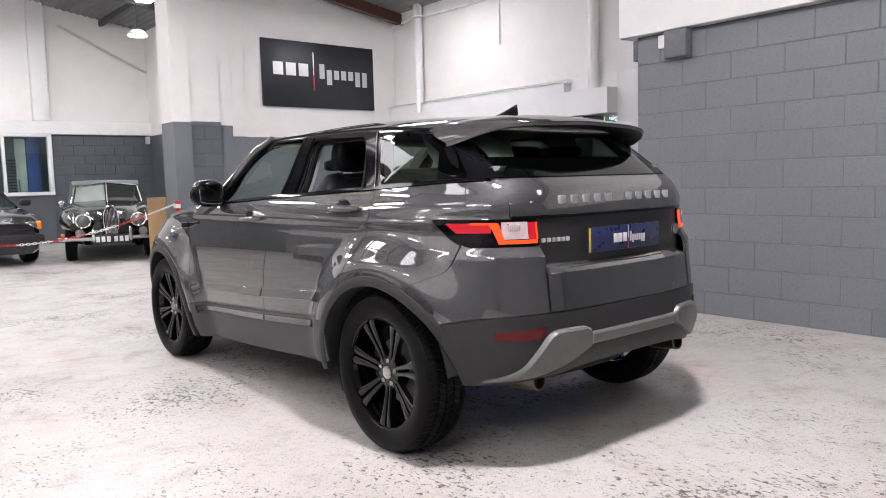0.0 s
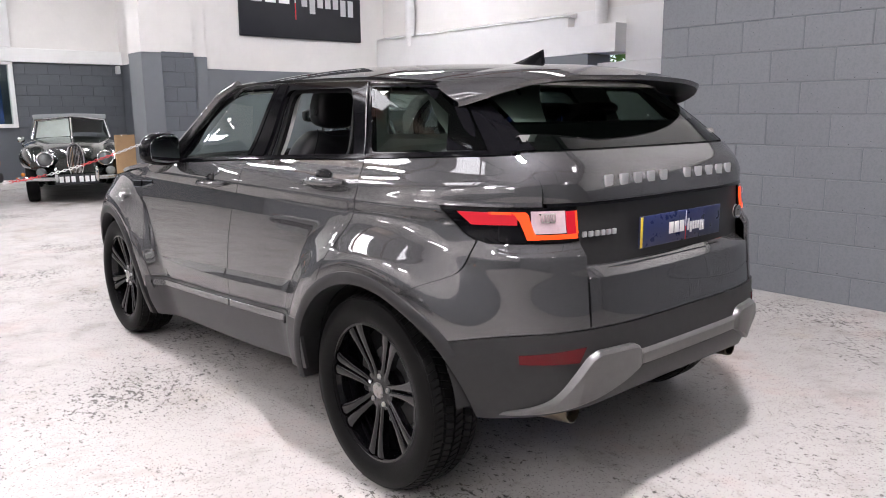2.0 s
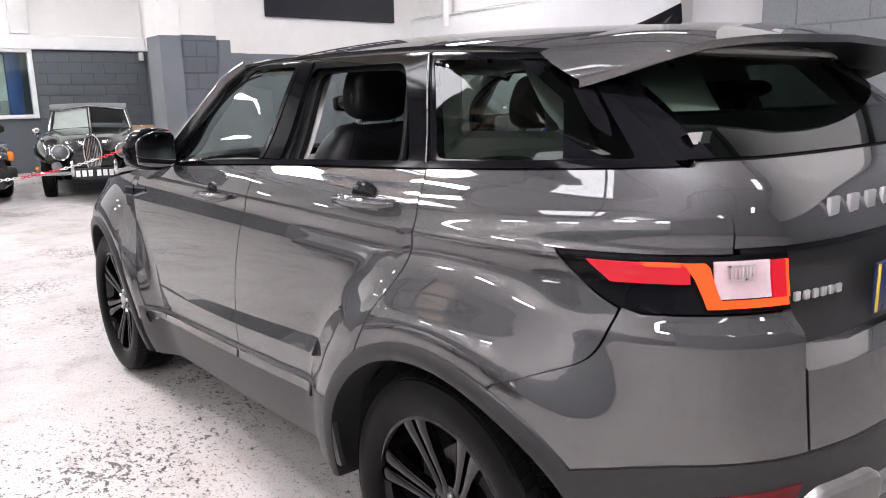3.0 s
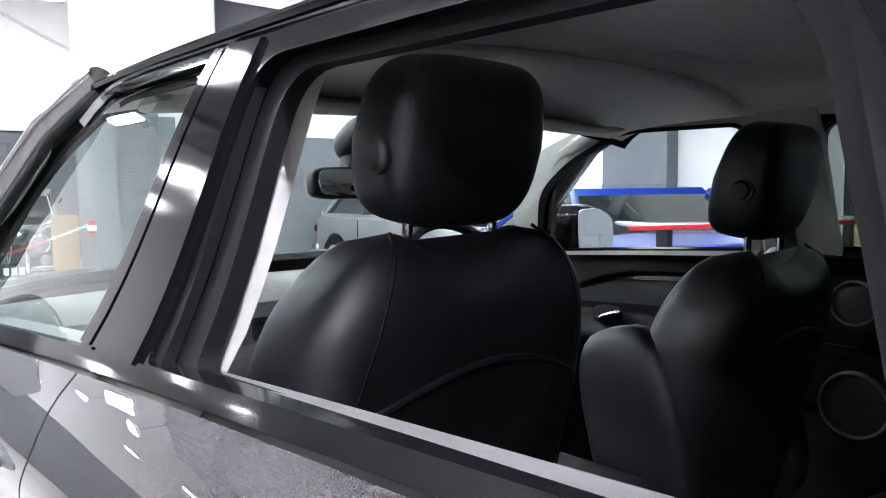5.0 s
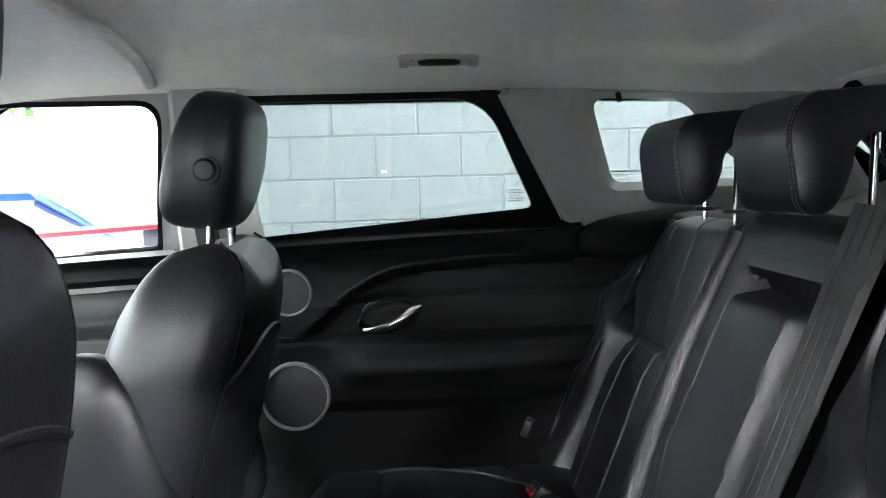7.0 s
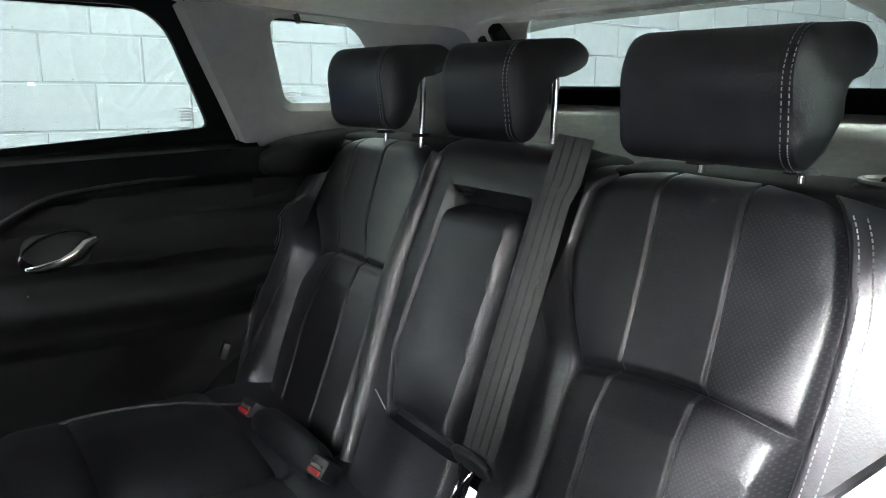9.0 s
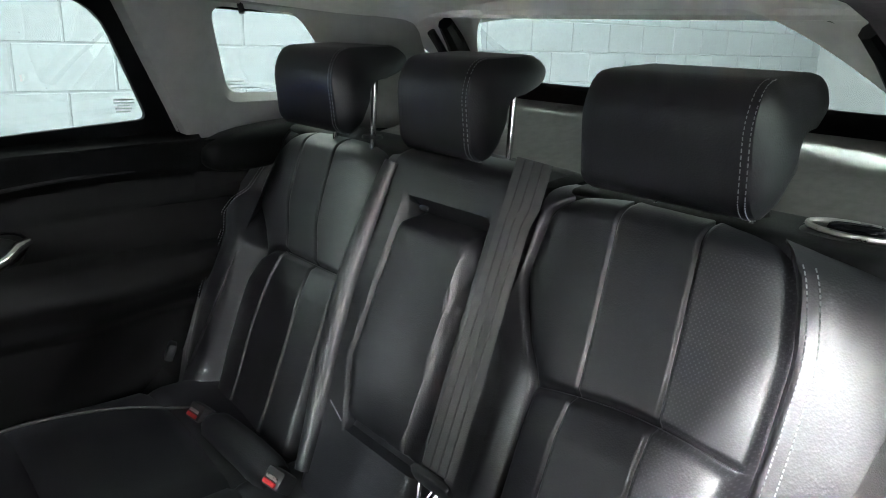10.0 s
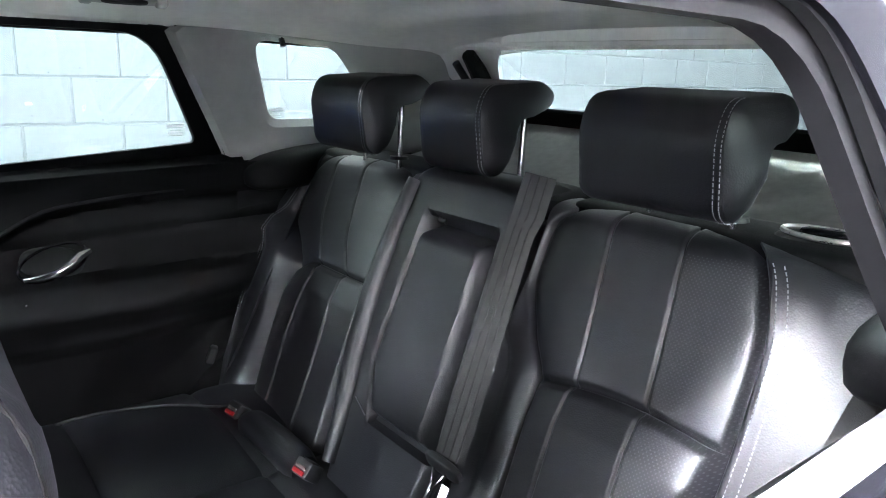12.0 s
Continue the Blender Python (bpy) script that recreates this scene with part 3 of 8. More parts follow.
for k in range(14):
    part("slat", box((0.45, 16.30, 1.002 + 0.07 * k), (0.68, 16.36, 1.03 + 0.07 * k), 0.003), "frame_dark", blind)
tagged(part("wall_poster", box((0.70, 16.50, 1.0), (0.92, 16.51, 2.42), 0.002), "blind"), "white sheet hanging inside the office", "poster")
tagged(part("office_cabinet", box((0.93, 16.45, 1.0), (1.2, 16.8, 2.46), 0.01), "office_blue"), "blue cabinet inside the office", "cabinet")
tagged(part("desk_items", box((0.74, 16.36, 1.0), (0.90, 16.48, 1.5), 0.02), "silver_car"), "pale box on the office sill", "box")

# right-hand wall: white, thicker below, with a glazed opening to the yard
def right_wall(name, y0, y1, z0, z1, x0, mat, label):
    structure(name, box((x0, y0, z0), (6.7, y1, z1), 0.004), mat, label)


right_wall("wall_right_upper", -8.0, 9.69, 2.78, 6.2, 6.42, "white_wall", "white painted wall above the ledge")
right_wall("wall_right_lower", 5.05, 9.69, 0.0, 2.72, 6.26, "white_paint", "white thickened lower wall")
right_wall("wall_right_pier", 4.15, 5.0, 2.17, 2.55, 6.16, "white_paint", "white pier head on the right wall")
right_wall("wall_right_dado", 4.62, 5.46, 0.0, 2.168, 6.18, "dado_grey", "grey painted pier below")
right_wall("wall_right_middle", 2.895, 4.617, 0.0, 2.048, 6.40, "white_paint", "white lower wall")
right_wall("wall_right_infill", 4.149, 5.048, 2.552, 2.778, 6.40, "white_paint", "white wall over the pier head")
right_wall("wall_right_lintel", -8.0, 4.147, 2.05, 2.777, 6.40, "white_paint", "white lintel over the glazed opening")
right_wall("wall_right_far", -8.0, -1.0, 0.0, 2.048, 6.40, "white_paint", "white lower wall")
bm = bmesh.new()
add_rings(bm, [[Vector((6.42, y, 2.775)), Vector((6.26, y, 2.722)), Vector((6.26, y, 2.70)), Vector((6.42, y, 2.70))] for y in (5.0, 9.69)])
structure("ledge_right", bm, "white_paint", "white sloped ledge along the wall")
for y in (4.5, 8.72):
    structure("steel_column", lathe([(0.085, 2.55), (0.085, 5.2)], 20, "z", (6.30, y, 0.0)), "white_paint", "white painted round steel column", True)
structure("conduit", tube([(6.38, 9.66, 4.33), (6.38, 9.0, 4.40), (6.20, 8.72, 4.36), (6.38, 8.4, 4.36), (6.38, 3.0, 4.34)], 0.022, 8), "white_paint", "white conduit along the wall", True)
structure("conduit_drop", tube([(6.40, 6.6, 4.32), (6.40, 6.6, 3.55)], 0.012, 6), "white_paint", "thin white conduit", True)
structure("roof_beam", box((5.55, 9.45, 4.55), (6.5, 9.68, 4.78), 0.01, turn=pose(0, 0, 0, 0, 9, 0)), "rust_beam", "red-brown steel roof beam")
window_2 = tagged(new("window_2"), "dark framed glazed opening to the bright yard", "window", "", "structure")
bm = bmesh.new()
for y in (-0.9, 0.9, 2.86):
    add_box(bm, (6.42, y - 0.03, 0.0), (6.50, y + 0.03, 2.045), 0.004)
for z in (0.06, 1.90):
    add_box(bm, (6.42, -0.9, z - 0.04), (6.50, 2.86, z + 0.04), 0.004)
part("window_frame", bm, "frame_dark", window_2)
for y0, y1 in ((-0.87, 0.87), (0.93, 2.83)):
    part("pane", box((6.45, y0, 0.10), (6.456, y1, 1.86), 0), "clear", window_2)
tagged(structure("yard_wall", box((15.0, -8, -0.2), (15.3, 20, 1.95), 0), "brick", "orange brick yard wall"), "", "wall")
rng = random.Random(5)
bm = bmesh.new()
for k in range(420):
    c = Vector((15.6 + rng.random() * 1.2, rng.uniform(-6, 18), 1.8 + rng.random() * 1.5))
    for q in range(5):
        d = Vector((rng.gauss(0, 0.25), rng.gauss(0, 0.3), rng.gauss(0, 0.22)))
        s = rng.uniform(0.10, 0.22)
        a, b = Vector((rng.gauss(0, 1), rng.gauss(0, 1), rng.gauss(0, 1))).normalized() * s, Vector((rng.gauss(0, 1), rng.gauss(0, 1), rng.gauss(0, 1))).normalized() * s
        vs = [bm.verts.new(c + d + v) for v in (-a, -b * 0.6, a, b * 0.6)]
        bm.faces.new(vs)
tagged(part("hedge", bm, "hedge", None, "", False), "sunlit green hedge above the yard wall", "hedge", "", "stuff")

# closing walls behind and beside the camera
structure("wall_left", box((-9.3, -8.3, 0.0), (-9.0, 16.3, 2.3), 0), "dado_grey", "grey lower wall on the far side of the hall")
structure("wall_left_upper", box((-9.3, -8.3, 2.303), (-9.0, 16.3, 7.2), 0), "white_wall", "white upper wall on the far side of the hall")
structure("wall_rear", box((-9.0, -8.3, 0.0), (6.7, -8.0, 7.2), 0), "rear_block", "grey painted wall behind the car")

# roof of corrugated sheet with rafters, rooflights and lamps
def roof_sheet(name, y0, y1, mat, label):
    n = 330
    rows = [[Vector((lerp(-9.3, 6.7, i / n), y, roof_z(lerp(-9.3, 6.7, i / n)) + 0.02 * math.sin(i * 2.1))) for i in range(n + 1)] for y in (y0, y1)]
    tagged(structure(name, rings(rows, False, False), mat, label), "", "ceiling")


roof_sheet("ceiling", -8.3, 9.42, "liner", "mid grey corrugated roof lining")
roof_sheet("ceiling_back", 9.42, 16.3, "sheet", "grey corrugated roof sheeting")
for y in (-4.0, 0.5, 5.0, 9.4, 13.2):
    bm = bmesh.new()
    t = Matrix.Translation((-1.3, y, roof_z(-1.3) - 0.22)) @ Matrix.Rotation(math.atan(0.16), 4, "Y")
    bmesh.ops.create_cube(bm, size=1.0, matrix=t @ Matrix.Diagonal((16.0, 0.14, 0.03, 1)) )
    bmesh.ops.create_cube(bm, size=1.0, matrix=t @ Matrix.Translation((0, 0, 0.1)) @ Matrix.Diagonal((16.0, 0.03, 0.2, 1)))
    structure("rafter", bm, "frame_dark" if y > 10 else "rust_beam", "steel roof rafter")
for k, x in enumerate((-7.0, -4.6, -2.2, 0.2, 2.6, 5.0)):
    structure("purlin", box((x - 0.04, -8.2, roof_z(x) - 0.15), (x + 0.04, 16.2, roof_z(x) - 0.03), 0), "frame_dark", "steel roof purlin")
rooflights = [(-5.8, 1.6, "skylight"), (-5.3, 8.7, "skylight_clear"), (-7.6, -3.0, "skylight"), (-3.3, 7.9, "skylight_aged"), (-7.7, 7.6, "skylight_aged")]
for x, y, tone in rooflights:
    structure("rooflight", box((x - 0.9, y - 1.5, -0.01), (x + 0.9, y + 1.5, 0.01), 0), tone, "translucent rooflight sheet").matrix_basis = \
        Matrix.Translation((x, y, roof_z(x) - 0.03)) @ Matrix.Rotation(math.atan(0.16), 4, "Y") @ Matrix.Translation((-x, -y, 0))


def strip_light(x, y, z=4.45, mat="lamp_panel", long=0.60):
    lamp = thing("strip_light", "slim white LED panel light hung from the roof", "light", "strip lights", at=pose(x, y, z))
    part("body", box((-0.16, -long - 0.02, 0.02), (0.16, long + 0.02, 0.07), 0.01), "white_plastic", lamp)
    part("diffuser", box((-0.145, -long, -0.012), (0.145, long, 0.018), 0.008), mat, lamp)
    for s in (-long * 0.83, long * 0.83):
        part("wire", tube([(0, s, 0.07), (0, s, roof_z(x) - z - 0.02)], 0.004, 5), "steel", lamp)


# pair at y -6.2 and panel at x 1.7: unseen, added as fill
for x, y in ((-1.8, -6.2), (0.9, -6.2), (1.7, -2.9), (0.9, 0.4), (0.9, 3.7), (4.8, 3.7)):
    strip_light(x, y)
# unseen row added to brighten the sign wall
for x in (-1.8, 0.9, 4.8):
    strip_light(x, 7.2, mat="lamp_panel_back_fill")
# unseen side row added to brighten the grey car's flank and rear wing
for y in (-4.4, -1.7):
    strip_light(-6.0, y, mat="lamp_panel_side_fill")
# unseen panels added to brighten the far wall for its reflection in the glass
for y in (1.2, 4.0, 7.0):
    strip_light(-8.2, y, mat="lamp_panel_wall_fill")
# the two strongest panels hang over the bay of the grey car
strip_light(-1.05, -1.30, mat="lamp_panel_strong", long=0.20)
strip_light(-2.25, 4.20, mat="lamp_panel_front")
# unseen panels added above the view to brighten the back bay
for x, y in ((-2.6, 12.4), (0.5, 12.4), (-1.0, 14.2), (2.5, 12.2), (-4.6, 13.5)):
    strip_light(x, y, 4.95, "lamp_panel_back_fill")


def pendant(x, y, z):
    lamp = thing("pendant_lamp", "white round high-bay lamp hanging lit on a cable", "light", "high-bay lamps", at=pose(x, y, z))
    part("shade", lathe([(0.05, 0.12), (0.10, 0.10), (0.17, 0.03), (0.18, 0.0), (0.165, 0.0)], 28, "z"), "white_plastic", lamp)
    part("bulb", lathe([(0.0, -0.02), (0.08, -0.018), (0.165, -0.004)], 28, "z"), "lamp_round", lamp)
    part("cable", tube([(0, 0, 0.12), (0, 0, roof_z(x) - z)], 0.006, 6), "black_plastic", lamp)


pendant(2.10, 12.0, 4.12)
pendant(-1.6, 12.4, 4.35)
# four more pendants added out of view to brighten the back bay
for px in (-4.6, -6.4):
    for py in (11.6, 14.2):
        pendant(px, py, 4.4)

# sign
sign = thing("wall_sign_board", "large matt black sign board with a pale mark on the wall", "sign", at=pose(4.665, 9.695, 3.26))
part("board", box((-1.205, -0.045, -0.60), (1.205, 0.0, 0.60), 0.004), "sign_black", sign)


def sign_marks():
    # plain shapes in the mark's colours
    def bar(x0, x1, z0, z1, mat, name="mark_block"):
        part(name, box((x0, -0.052, z0), (x1, -0.045, z1), 0.001), mat, sign)
    for k in range(3):
        bar(-0.99 + 0.26 * k, -0.99 + 0.26 * k + 0.20, -0.03, 0.20, "white_ink")
    bar(-0.165, -0.145, 0.0, 0.42, "white_ink", "mark_line")
    bar(-0.165, -0.145, -0.28, -0.002, "red_ink", "mark_line_end")
    for k in range(7):
        bar(-0.03 + 0.16 * k, -0.03 + 0.16 * k + 0.11, -0.16 if k in (1, 5, 6) else -0.05, 0.22 if k == 0 else 0.12, "grey_ink")


sign_marks()

# meter box and bell box on the block wall
mb = part("meter_box", box((2.975, 0.878, 2.262), (3.079, 1.090, 2.495), 0.004), "mortar")
tagged(mb, "grey painted metal junction box on the block wall", "junction box")
bb = part("switch_box", box((3.03, 1.10, 2.365), (3.079, 1.19, 2.475), 0.006), "white_plastic")
tagged(bb, "small white plastic box on the block wall", "switch box")
structure("wall_end_bracket", box((3.10, 1.45, 2.30), (3.18, 1.50, 2.48), 0.004), "mortar", "small grey bracket on the wall end")

# barrier chain of red and white links
barrier = thing("barrier_chain", "red and white plastic barrier chain hung across the bay", "barrier")
A, B = Vector((1.70, 9.40, 0.98)), Vector((-2.2, 9.6, 0.66))
N = 92
for k in range(N):
    t = k / N
    p = A.lerp(B, t) - Vector((0, 0, 0.34 * math.sin(math.pi * t)))
    q = A.lerp(B, (k + 1) / N) - Vector((0, 0, 0.34 * math.sin(math.pi * (k + 1) / N)))
    d = (q - p)
    mid = (p + q) / 2
    u = d.normalized()
    v = Vector((0, 0, 1)) if k % 2 else Vector((0, 1, 0))
    ring = [mid + u * (0.028 * math.cos(a)) + v * (0.016 * math.sin(a)) for a in [2 * math.pi * i / 10 for i in range(11)]]
    part("link", tube(ring, 0.0055, 5), "red_plastic" if (k // 11) % 2 else "white_plastic", barrier)
post = thing("barrier_post", "short red and white barrier bracket on the pier", "barrier")
part("body", box((1.66, 9.34, 0.86), (1.735, 9.44, 1.02), 0.01), "red_plastic", post)
part("band", box((1.655, 9.335, 0.90), (1.737, 9.445, 0.97), 0.01), "white_plastic", post)
cb = part("cardboard_sheet", box((1.40, 9.9, FLOOR), (1.70, 9.94, 1.08), 0.003), "cardboard")
tagged(cb, "brown cardboard sheet standing against the pier", "cardboard")

# things along the sign wall, seen through the windscreen
door_1 = tagged(new("door_1"), "slate grey door in the sign wall", "door", "", "structure")
part("leaf", box((4.03, 9.655, FLOOR + 0.002), (4.65, 9.698, 1.66), 0.004), "dado_grey", door_1)
part("kick_plate", box((4.05, 9.648, FLOOR + 0.02), (4.63, 9.654, 0.42), 0.003), "block_dark", door_1)
shelf_unit = thing("shelf_unit", "low grey metal shelf unit with boxes by the wall", "shelf", at=pose(5.32, 9.45, FLOOR))
for z in (0.05, 0.42, 0.80):
    part("shelf", box((-0.32, -0.2, z), (0.32, 0.2, z + 0.03), 0.004), "steel", shelf_unit)
for x in (-0.31, 0.31):
    for y in (-0.19, 0.19):
        part("post", box((x - 0.014, y - 0.014, 0.0), (x + 0.014, y + 0.014, 1.0), 0.002), "steel", shelf_unit)
tagged(part("storage_box", box((5.1, 9.32, FLOOR + 0.831), (5.32, 9.56, 1.02), 0.01), "white_plastic"), "white box standing on the metal shelf", "box")
tagged(part("basket", lathe([(0.10, 0.0), (0.13, 0.02), (0.16, 0.20), (0.15, 0.20), (0.12, 0.03), (0.0, 0.02)], 24, "z", (4.86, 9.45, FLOOR)), "cardboard"), "brown woven basket on the floor", "basket")
tagged(part("spare_tyre", lathe([(0.20, -0.09), (0.26, -0.105), (0.32, -0.09), (0.335, 0.0), (0.32, 0.09), (0.26, 0.105), (0.20, 0.09), (0.19, 0.0), (0.20, -0.09)], 40, "y", (3.62, 9.3, FLOOR + 0.335)), "rubber"), "black tyre standing upright by the wall", "tyre")


# ---- the grey car: outer panels ----
def switch(z):
    n = corner_power(z)
    k = 0.5 ** (1 / n)
    return REAR_Y0 - (REAR_Y0 - REAR(z)) * k, -HALF(z) * k


def skin_row(z, a, b, n, out=0.0):
    """n + 1 points, evenly spaced, along the skin at height z from a to b; each end is ("y", value) on the side or ("x", value) on the rear."""
    ysw, xsw = switch(z)
    pts = []
    if a[0] == "y":
        end = max(b[1], ysw) if b[0] == "y" else ysw
        start = max(a[1], ysw)
        for i in range(41):
            y = lerp(start, end, i / 40)
            pts.append(Vector((-half_width(y, z) - out, y, z)))
        if b[0] == "y" and b[1] < ysw:
            b = ("x", -half_width(b[1], z))
    if b[0] == "x":
        start = a[1] if a[0] == "x" else xsw
        for i in range(1, 42):
            x = lerp(start, b[1], (i - (0 if a[0] == "y" else 1)) / 41)
            pts.append(Vector((x, rear_face(x, z) - out, z)))
    dist = [0.0]
    for p, q in zip(pts, pts[1:]):
        dist.append(dist[-1] + (q - p).length)
    res, k = [], 0
    for i in range(n + 1):
        d = dist[-1] * i / n
        while k < len(dist) - 2 and dist[k + 1] < d:
            k += 1
        res.append(pts[k].lerp(pts[k + 1], (d - dist[k]) / max(1e-9, dist[k + 1] - dist[k])))
    return res


def skin_patch(fa, fb, zb, zt, nu, nv, zlo, zhi, out=0.0, nz=110):
    """A grid of points on the skin between the edges fa(z), fb(z) and the heights zb(p), zt(p)."""
    zs = [lerp(zlo, zhi, k / nz) for k in range(nz + 1)]
    table = [skin_row(z, fa(z), fb(z), nu, out) for z in zs]

    def at(i, z):
        f = max(0.0, min(nz - 1e-6, (z - zlo) / (zhi - zlo) * nz))
        k = int(f)
        return table[k][i].lerp(table[k + 1][i], f - k)
    g = []
    for i in range(nu + 1):
        ends = []
        for fn, start in ((zb, zlo), (zt, zhi)):
            z = start
            for _ in range(12):
                z = 0.5 * z + 0.5 * fn(at(i, z))
            ends.append(z)
        g.append([at(i, lerp(ends[0], ends[1], j / nv)) for j in range(nv + 1)])
    return g


def panel_bm(g, depth=0.014, back=False):
    """A pressed panel: the skin and its folded edge."""
    bm = bmesh.new()
    add_sheet(bm, g)
    m, n = len(g), len(g[0])

    def normal(i, j):
        a = g[min(i + 1, m - 1)][j] - g[max(i - 1, 0)][j]
        b = g[i][min(j + 1, n - 1)] - g[i][max(j - 1, 0)]
        v = a.cross(b)
        return v.normalized() if v.length > 1e-12 else Vector((1, 0, 0))
    loop = [(i, 0) for i in range(m)] + [(m - 1, j) for j in range(1, n)] + [(i, n - 1) for i in range(m - 2, -1, -1)] + [(0, j) for j in range(n - 2, 0, -1)]
    mid = g[m // 2][n // 2]
    inner = Vector((0, 1.0, 0.9)) - mid
    outer, fold = [], []
    for i, j in loop:
        v = normal(i, j)
        if v.dot(inner) < 0:
            v = -v
        outer.append(g[i][j])
        fold.append(g[i][j] + v * depth)
    add_rings(bm, [outer, fold], True, False)
    if back:
        add_sheet(bm, [[p + (normal(i, j) if normal(i, j).dot(inner) > 0 else -normal(i, j)) * depth for j, p in enumerate(r)] for i, r in enumerate(g)])
    return bm


def both(name, g, material, parent, label="", depth=0.014, back=False):
    part(name, panel_bm(g, depth, back), material, parent, label)
    return part(name, mirrored(panel_bm(g, depth, back)), material, parent, label)


GAP = 0.0025
ARCH_R, LIP_R = 0.464, 0.428
FRONT_CUT = smooth_line((0.36, 2.06), (0.60, 2.14), (0.76, 2.18), (0.98, 2.25), (1.15, 2.02))
MID_CUT = smooth_line((0.38, 1.00), (0.44, 1.12), (0.54, 1.17), (0.74, 1.15), (1.01, 1.07), (1.09, 1.03), (1.20, 1.035))
BACK_CUT = smooth_line((0.60, 0.36), (0.80, 0.24), (0.87, 0.205), (1.03, 0.125), (1.10, 0.115), (1.22, 0.165))
SILL_TOP = smooth_line((0.3, 0.605), (1.18, 0.542), (2.2, 0.49))
SILL_LOW = smooth_line((0.3, 0.40), (0.8, 0.33), (1.4, 0.285), (2.1, 0.25))
BUMP_CUT = smooth_line((0.66, -0.36), (0.74, -0.268), (0.80, -0.20), (0.818, -0.238), (0.845, -0.298), (0.877, -0.368), (0.913, -0.393), (0.985, -0.415), (1.0, -0.42))
CLAD_TOP = smooth_line((-0.72, 0.703), (-0.66, 0.70), (-0.5, 0.684), (-0.32, 0.65))


def arch(y, yc=0.0, r=ARCH_R, zc=0.37):
    d = y - yc
    return zc + math.sqrt(max(0.0, r * r - d * d))


car = thing("car", "metallic dark grey SUV with black wheels and an open rear window", "car")

# doors below the glass line
g = skin_patch(lambda z: ("y", FRONT_CUT(z) - GAP), lambda z: ("y", MID_CUT(z) + GAP), lambda p: max(SILL_TOP(p.y), arch(p.y, 2.66, ARCH_R) if p.y > 2.2 else 0),
               lambda p: BELT(p.y) - 0.012, 30, 60, 0.40, 1.20, nz=80)
both("front_door", g, "paint", car, back=True)
g = skin_patch(lambda z: ("y", MID_CUT(z) - GAP), lambda z: ("y", BACK_CUT(z) + GAP), lambda p: max(SILL_TOP(p.y), arch(p.y) if p.y < 0.46 else 0),
               lambda p: BELT(p.y) - 0.012, 40, 60, 0.45, 1.24, nz=80)
both("rear_door", g, "paint", car, back=True)
# wings
g = skin_patch(lambda z: ("y", NOSE(z) - 0.06), lambda z: ("y", FRONT_CUT(z) + GAP),
               lambda p: arch(p.y, 2.66) if abs(p.y - 2.66) < ARCH_R else 0.42, lambda p: BELT(p.y) - 0.012 - 0.16 * max(0, p.y - 2.2) / 1.3, 44, 22, 0.40, 1.16)
both("front_wing", g, "paint", car)
def wing_end(z):
    return ("y", BUMP_CUT(z) + GAP) if z < 0.985 else ("y", max(-0.415, LAMP_TIP(z)) + GAP)


LAMP_TIP = smooth_line((0.972, -0.47), (0.99, -0.405), (1.03, -0.345), (1.088, -0.285))
g = skin_patch(lambda z: ("y", BACK_CUT(z) - GAP), lambda z: ("x", -0.622), lambda p: 1.092, lambda p: BELT(p.y) - 0.010, 60, 16, 1.092, 1.262)
for side in (-1, 1):
    bm = panel_bm(g, 0.014)
    g0 = skin_patch(lambda z: ("y", BACK_CUT(z) - GAP), wing_end, lambda p: arch(p.y) if p.y > 0.0 else max(arch(p.y), 0.80) if p.y > -0.2 else (0.80 + (-p.y - 0.2) * 0.46 if p.y > -0.368 else (0.878 + (-p.y - 0.368) * 1.45 if p.y > -0.393 else 0.914 + (-p.y - 0.393) * 3.3)),
                    lambda p: 1.0915, 48, 30, 0.68, 1.092)
    add_sheet(bm, g0)
    part("rear_wing", bm if side < 0 else mirrored(bm), "paint", car, "metallic grey rear wing")
# painted bumper corner under the lamp
g = skin_patch(lambda z: ("y", BUMP_CUT(z) - GAP), lambda z: ("x", -0.518), lambda p: CLAD_TOP(p.y) + 0.002,
               lambda p: 0.976 if p.y < -0.45 else 0.976 + 0.02 * (p.y + 0.45) / 0.06, 40, 22, 0.64, 1.0)
both("bumper_corner", g, "paint", car)
# lower bumper in dark plastic, right across
BUMPER_LOW = smooth_line((-0.74, 0.485), (-0.70, 0.455), (-0.66, 0.43), (-0.5, 0.40), (-0.36, 0.40))
g = skin_patch(lambda z: ("y", -math.sqrt(max(0.0, 0.43 ** 2 - (z - 0.37) ** 2)) + 0.0), lambda z: ("x", 0.0), lambda p: BUMPER_LOW(p.y), lambda p: CLAD_TOP(p.y) - 0.002,
               48, 18, 0.36, 0.72, 0.006)
for side in (1, -1):
    bm = panel_bm(g, 0.03)
    part("lower_bumper", mirrored(bm) if side < 0 else bm, "cladding", car, "satin dark grey plastic lower bumper")
# tailgate: upper, dark middle band, lower
g = skin_patch(lambda z: ("x", -0.618 - 0.006 * (z - 1.1) / 0.14), lambda z: ("x", 0.618 + 0.006 * (z - 1.1) / 0.14), lambda p: 1.102, lambda p: 1.258, 40, 14, 1.09, 1.27)
tailgate = part("tailgate", panel_bm(g, 0.02), "paint", car, "metallic grey upper tailgate with raised letters")
g = [[Vector((x, rear_face(x, 1.02) + lerp(0.010, 0.020, j / 14), lerp(0.896, 1.098, j / 14))) for j in range(15)] for x in [lerp(-0.512, 0.512, i / 36) for i in range(37)]]
part("tailgate_band", panel_bm(g, 0.02), "cladding", tailgate, "dark grey number plate panel")
